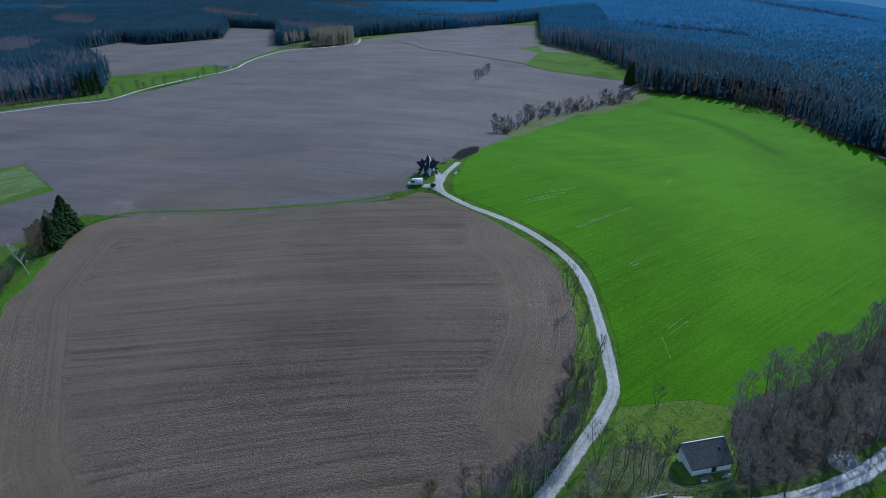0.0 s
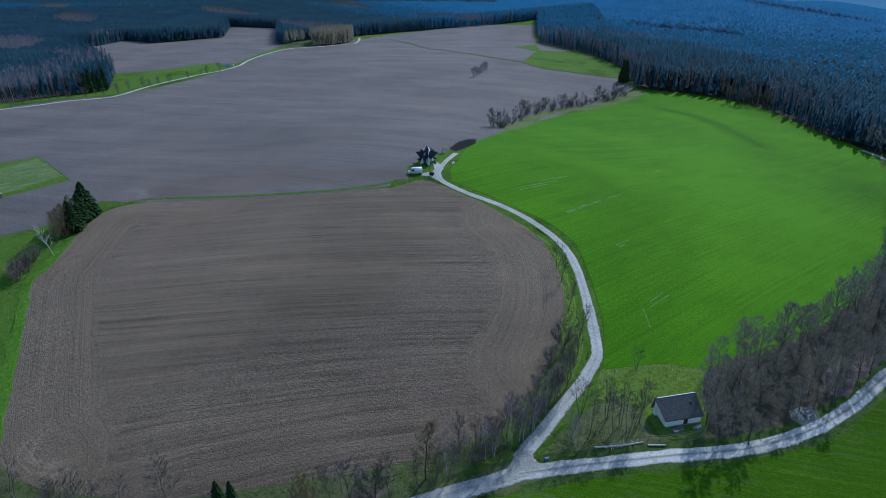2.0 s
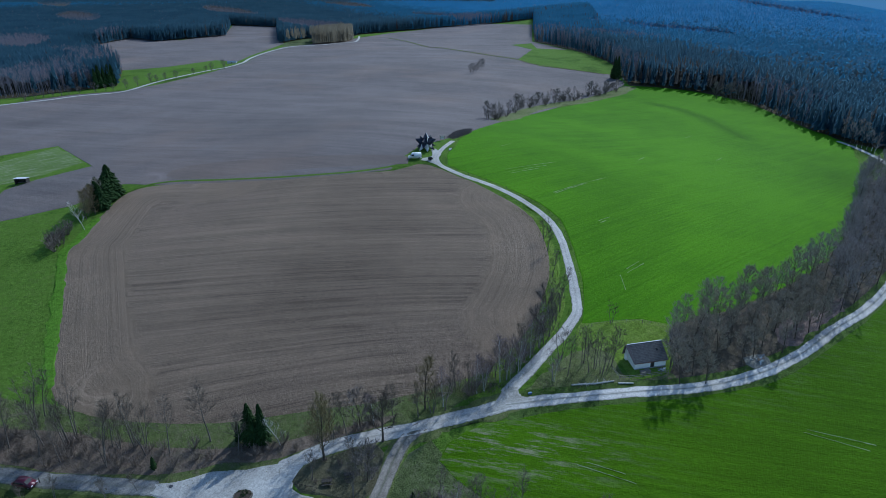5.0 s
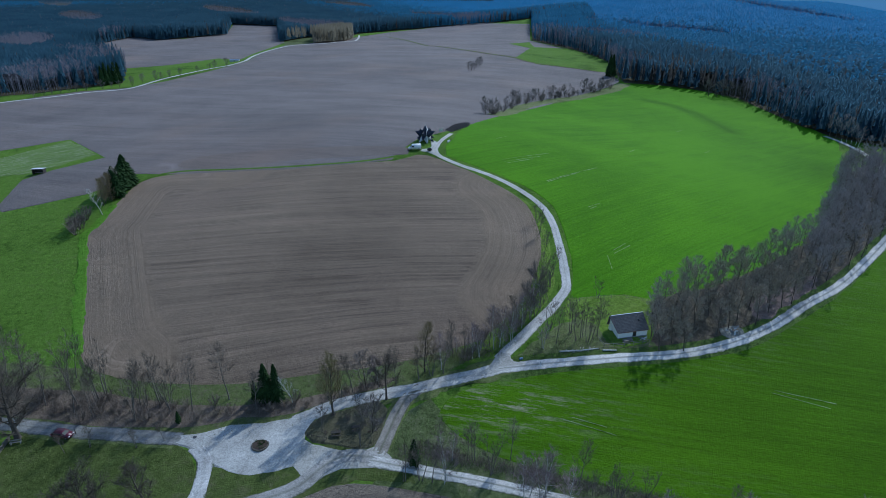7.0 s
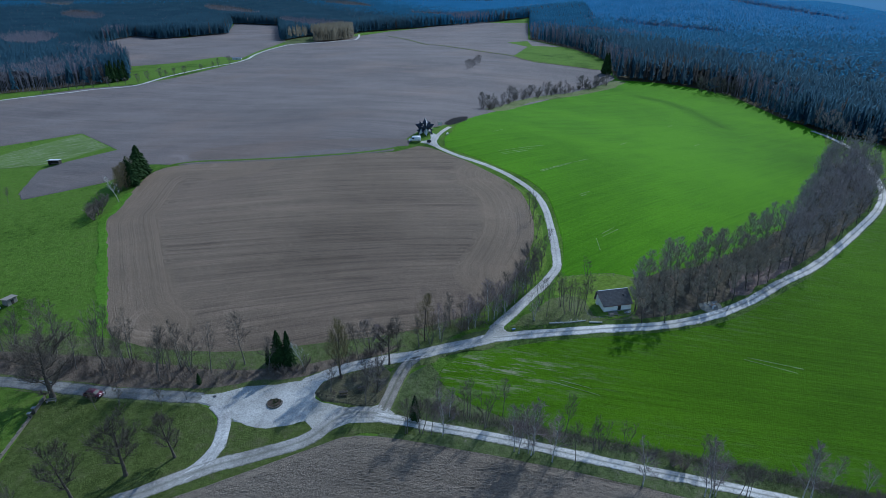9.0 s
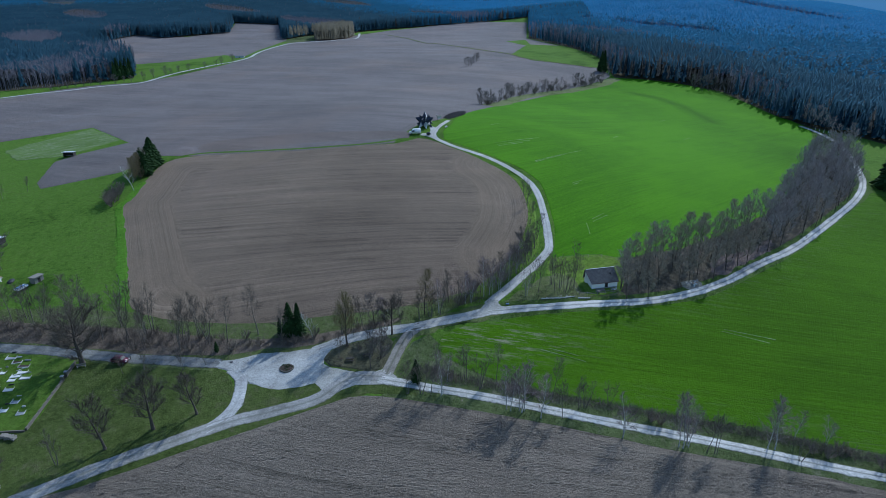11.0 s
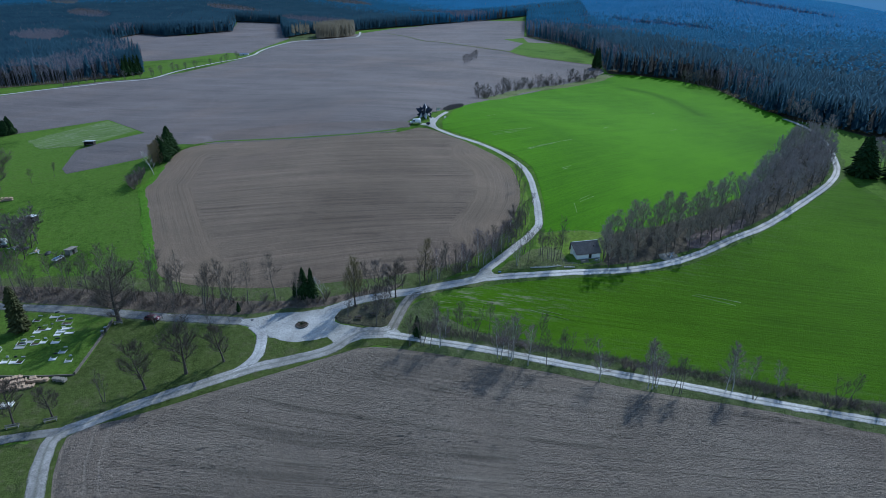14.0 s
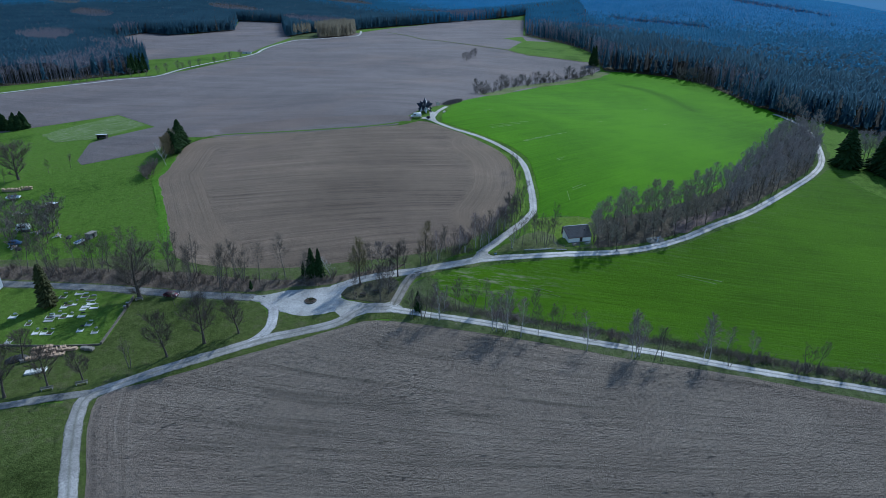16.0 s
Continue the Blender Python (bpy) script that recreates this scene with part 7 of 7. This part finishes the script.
def grave(x, y, turn, seed):
    r = random.Random(seed)
    look_ = r.choice((PALE_STONE, PALE_STONE, PALE_STONE, STONE, BLACK_STONE))
    g = base("grave", x, y, turn, {"pale_grave_stone": "grave with a pale stone border and headstone", "grey_granite": "grave with a grey granite border and headstone",
             "dark_polished_stone": "grave with a dark polished headstone"}[look_.name], "grave", "graves", 0.1)
    w, l = r.uniform(1.4, 2.7), r.uniform(2.0, 2.7)
    for bx in ((-w / 2, 0, -0.1, -w / 2 + 0.14, l, 0.16), (w / 2 - 0.14, 0, -0.1, w / 2, l, 0.16), (-w / 2 + 0.14, 0, -0.1, w / 2 - 0.14, 0.14, 0.16), (-w / 2 + 0.14, l - 0.14, -0.1, w / 2 - 0.14, l, 0.16)):
        part("border", box(*bx, 0.02), PALE_STONE if look_ is BLACK_STONE else look_, g)
    part("filling", box(-w / 2 + 0.14, 0.14, -0.1, w / 2 - 0.14, l - 0.14, 0.10), r.choice((PALE_STONE, EARTH, STONE, PALE_STONE)), g, "gravel and soil filling")
    hw, hh = w * r.uniform(0.2, 0.32), r.uniform(0.35, 0.7)
    part("headstone", profile([(-hw, 0), (hw, 0), (hw, hh * 0.85), (hw * 0.4, hh), (-hw * 0.4, hh), (-hw, hh * 0.85)], 0.16, 0.02), look_, g).matrix_basis = pose(0, l + 0.12, 0)


for k, (x, y) in enumerate([(-111.9, 102.7), (-107.8, 104.5), (-105.3, 103), (-102.8, 101.5), (-107.9, 98.6), (-108.6, 97.5), (-106.4, 98.9), (-102.5, 97.8), (-101.6, 99.2), (-102.6, 96.4), (-99.8, 97.2), (-109.6, 92.5), (-109.3, 90.9), (-108.2, 93.4), (-106.1, 92.5), (-104.5, 93.1), (-101.2, 93.1), (-113.8, 89.1), (-97.2, 89.1), (-109.5, 85), (-107.2, 85), (-105.7, 85), (-98, 86.3), (-93.6, 85.6), (-120.4, 92.5), (-114.2, 81)]):
    grave(x, y, 6 + 4 * (k % 3), 100 + k)
church = base("chapel", -139.2, 104.4, 4, "white-walled chapel with a dark tiled roof", "chapel")
part("wall", box(-6, -4.5, -0.5, 6, 4.5, 5.0), WHITE, church, "white plaster walls")
for s_ in (-1, 1):
    part("roof", slab([(-6.4, s_ * 5.0, 4.6), (6.4, s_ * 5.0, 4.6), (6.4, 0, 9.4), (-6.4, 0, 9.4)], 0.16), SLATE, church)
    part("gable", slab([(s_ * 5.9, -4.5, 5.0), (s_ * 5.9, 4.5, 5.0), (s_ * 5.9, 0, 9.2)], 0.2), WHITE, church)
    for k in range(3):
        part("window", box(-4.2 + 3.6 * k, s_ * 4.5 - 0.04, 1.6, -3.2 + 3.6 * k, s_ * 4.5 + 0.04, 3.6, 0.02), GLASSY, church, "dark tall window")


# ---- wood piles and yard clutter ----
def wood_pile(x, y, turn, length, high, depth, label, seed, wood=CUT_WOOD):
    r = random.Random(seed)
    p = base("wood_pile", x, y, turn, label, "wood pile", "wood piles", 0.05)
    step = 0.30
    mesh = [rod((0, -depth / 2, 0), (0, depth / 2, 0), 0.15 + 0.02 * k, 7).mesh("log", wood) for k in range(3)]
    for j in range(int(high / step)):
        for k in range(int(length / step)):
            if r.random() < 0.9 - 0.10 * j:
                o = new("log", r.choice(mesh))
                o.parent = p
                o.matrix_basis = pose(-length / 2 + step * k + 0.15 * (j % 2) + r.uniform(-0.05, 0.05), r.uniform(-0.2, 0.2), 0.15 + 0.26 * j, r.uniform(-5, 5), 0, r.uniform(-8, 8))


wood_pile(-100.8, 77.6, 27, 8.0, 1.2, 1.2, "long pile of fresh split firewood outside the churchyard wall", 1)
wood_pile(-101.6, 75.8, 27, 7.0, 0.9, 1.3, "long pile of fresh split firewood on the grass", 11)
wood_pile(-103.4, 79.0, 24, 5.0, 0.9, 1.2, "pile of fresh split firewood beside the wall", 12)
wood_pile(-98.4, 76.4, 20, 4.0, 0.7, 1.2, "low pile of fresh split firewood on the grass", 13)
wood_pile(-96.6, 78.6, 10, 5.0, 1.0, 1.0, "pile of fresh split firewood beside the wall", 2)
wood_pile(-91.6, 78.9, -12, 3.6, 0.9, 1.0, "short pile of pale split firewood", 3, OLD_WOOD)
wood_pile(-104.4, 74.6, 40, 3.6, 0.9, 1.0, "pile of pale split firewood beside the tarpaulin", 4, OLD_WOOD)
wood_pile(-99.6, 70.0, 18, 5.0, 0.6, 1.6, "low stack of pale sawn boards", 5, PALE_STONE)
wood_pile(-179.6, 185.0, 6, 7.0, 1.5, 1.2, "long pile of cut firewood in the meadow yard", 6)
wood_pile(-173.6, 186.2, 15, 4.0, 1.5, 1.2, "pile of cut firewood in the meadow yard", 7)
heap_ = base("covered_heap", -107.6, 74.6, 30, "rounded heap under a black sheet", "tarpaulin")
bm = bmesh.new()
bmesh.ops.create_icosphere(bm, subdivisions=3, radius=1)
for v in bm.verts:
    v.co = Vector((v.co.x * 2.6, v.co.y * 1.5, max(-0.1, v.co.z) * 1.25)) * (1 + 0.12 * noise.noise(v.co * 2))
me = bpy.data.meshes.new("cover")
bm.to_mesh(me)
bm.free()
me.materials.append(BLACK_TARP)
me.shade_smooth()
part("cover", me, BLACK_TARP, heap_)


def hut(name, x, y, turn, w, d, tall, wall, roof, label, open_front=False):
    """A small shed with a sloping roof."""
    h_ = base(name, x, y, turn, label, "shed")
    for s_ in (-1, 1):
        part("side_wall", box(s_ * w / 2 - 0.05, -d / 2, -0.3, s_ * w / 2 + 0.05, d / 2, tall), wall, h_)
    part("back_wall", box(-w / 2 + 0.05, d / 2 - 0.1, -0.3, w / 2 - 0.05, d / 2, tall), wall, h_)
    if open_front:
        part("bench", box(-w / 2 + 0.3, 0, 0.3, w / 2 - 0.3, 0.5, 0.45), OLD_WOOD, h_)
    else:
        part("front_wall", box(-w / 2 + 0.05, -d / 2, -0.3, w / 2 - 0.05, -d / 2 + 0.1, tall), wall, h_)
        part("door", box(-0.4, -d / 2 - 0.04, 0, 0.4, -d / 2 - 0.003, min(1.9, tall * 0.85)), DARK_WOOD, h_, "dark plank door")
    part("roof", slab([(-w / 2 - 0.3, -d / 2 - 0.4, tall + 0.35), (w / 2 + 0.3, -d / 2 - 0.4, tall + 0.35), (w / 2 + 0.3, d / 2 + 0.3, tall + 0.05), (-w / 2 - 0.3, d / 2 + 0.3, tall + 0.05)], 0.1), roof, h_)
    return h_


hut("field_shelter", -180.2, 261.0, 5, 4.6, 2.6, 2.1, DARK_WOOD, SILVER, "dark open shelter with a pale sheet roof in the meadow", True)
hut("tool_shed", -150.6, 165.6, -10, 3.0, 2.2, 2.0, DARK_WOOD, SILVER, "small dark tool shed in the garden")
hut("garden_shed", -122.6, 140.6, 70, 2.8, 2.2, 1.6, OLD_WOOD, OLD_WOOD, "small grey wooden shed in the meadow")
hut("farm_shed", -240.2, 715.6, 8, 10.0, 5.0, 1.7, SILVER, BLUE_TARP, "pale blue-roofed shed beside the far road")
trailer = base("farm_trailer", -172.6, 175.6, 14, "white and blue farm trailer in the meadow yard", "trailer")
part("bed", box(-2.4, -1.0, 0.8, 2.4, 1.0, 1.0, 0.03), SILVER, trailer)
for a_, b_ in (((-2.4, -1.0), (2.4, -0.94)), ((-2.4, 0.94), (2.4, 1.0)), ((-2.4, -0.94), (-2.34, 0.94)), ((2.34, -0.94), (2.4, 0.94))):
    part("side_board", box(a_[0], a_[1], 1.0, b_[0], b_[1], 1.5), VAN_PAINT, trailer)
part("load", box(-1.9, -0.8, 1.0, 0.9, 0.8, 1.75, 0.1), BLUE_TARP, trailer, "blue sheet load")
for x_ in (-0.5, 0.5):
    for s_ in (-1, 1):
        part("wheel", rod((x_, s_ * 1.05 - 0.1, 0.42), (x_, s_ * 1.05 + 0.1, 0.42), 0.42, 14), TYRE, trailer)
part("drawbar", rod((2.4, 0, 0.8), (3.8, 0, 0.5), 0.06), RUST, trailer)
boat = copy_thing(trailer, pose(-124.4, 136.0, float(land(-124.4, 136.0)), 0, 0, 78))
tagged(boat, "pale loaded trailer standing in the meadow", "trailer")
boat.scale = (0.75, 0.75, 0.75)
van2 = base("caravan", -150.8, 147.2, 10, "small white caravan between the garden trees", "caravan")
part("body", profile([(-2.2, 0.4), (2.2, 0.4), (2.35, 1.1), (1.9, 2.3), (-1.9, 2.35), (-2.3, 1.2)], 2.0, 0.12), VAN_PAINT, van2)
for s_ in (-1, 1):
    part("wheel", rod((0, s_ * 0.95 - 0.1, 0.3), (0, s_ * 0.95 + 0.1, 0.3), 0.3, 14), TYRE, van2)
    part("window", box(-1.2, s_ * 1.0 - 0.02, 1.3, 1.2, s_ * 1.0 + 0.02, 1.9, 0.01), GLASSY, van2, "dark glass")
vehicle("car", -146.8, 136.2, 8, "blue car parked under the garden trees", HATCH, 1.72, BLUE_TARP, (-1.28, 1.28),
               side_panes([[(-1.75, 1.03), (0.9, 1.03), (0.38, 1.42), (-1.3, 1.42)]], 1.72), [((1.92, -0.78, 0.62, 2.07, -0.42, 0.80), LAMP_W), ((1.92, 0.42, 0.62, 2.07, 0.78, 0.80), LAMP_W)], "car")
pad = base("rubble_heap", 78.0, 142.2, 0, "heap of pale rubble and boards at the edge of the copse", "rubble")
rr = random.Random(9)
for k in range(26):
    m = pose(rr.gauss(0, 1.0), rr.gauss(0, 0.6), rr.uniform(0.05, 0.6), rr.uniform(-40, 40), rr.uniform(-40, 40), rr.uniform(0, 180))
    part("board", box(-0.45, -0.16, -0.06, 0.45, 0.16, 0.06, 0, m), (PALE_STONE, CUT_WOOD, STONE)[k % 3], pad)
clutter = [(-151.5, 147.5), (-144.1, 145.4), (-135.1, 142), (-146.2, 134.2), (-155.2, 167.2), (-162.5, 161.4)]
for k, (x, y) in enumerate(clutter):
    heap = copy_thing(pad, pose(x, y, float(land(x, y)), 0, 0, 37 * k))
    tagged(heap, "heap of boards and rubble in the cluttered garden", "rubble", "garden heaps")
    q = copy_thing(heap_, pose(x + 2.4 + k % 3, y - 1.2, float(land(x + 2.4 + k % 3, y - 1.2)), 0, 0, 50 * k))
    q.scale = (0.6, 0.6, 0.55)
    tagged(q, "small dark covered heap in the cluttered garden", "tarpaulin", "garden heaps")
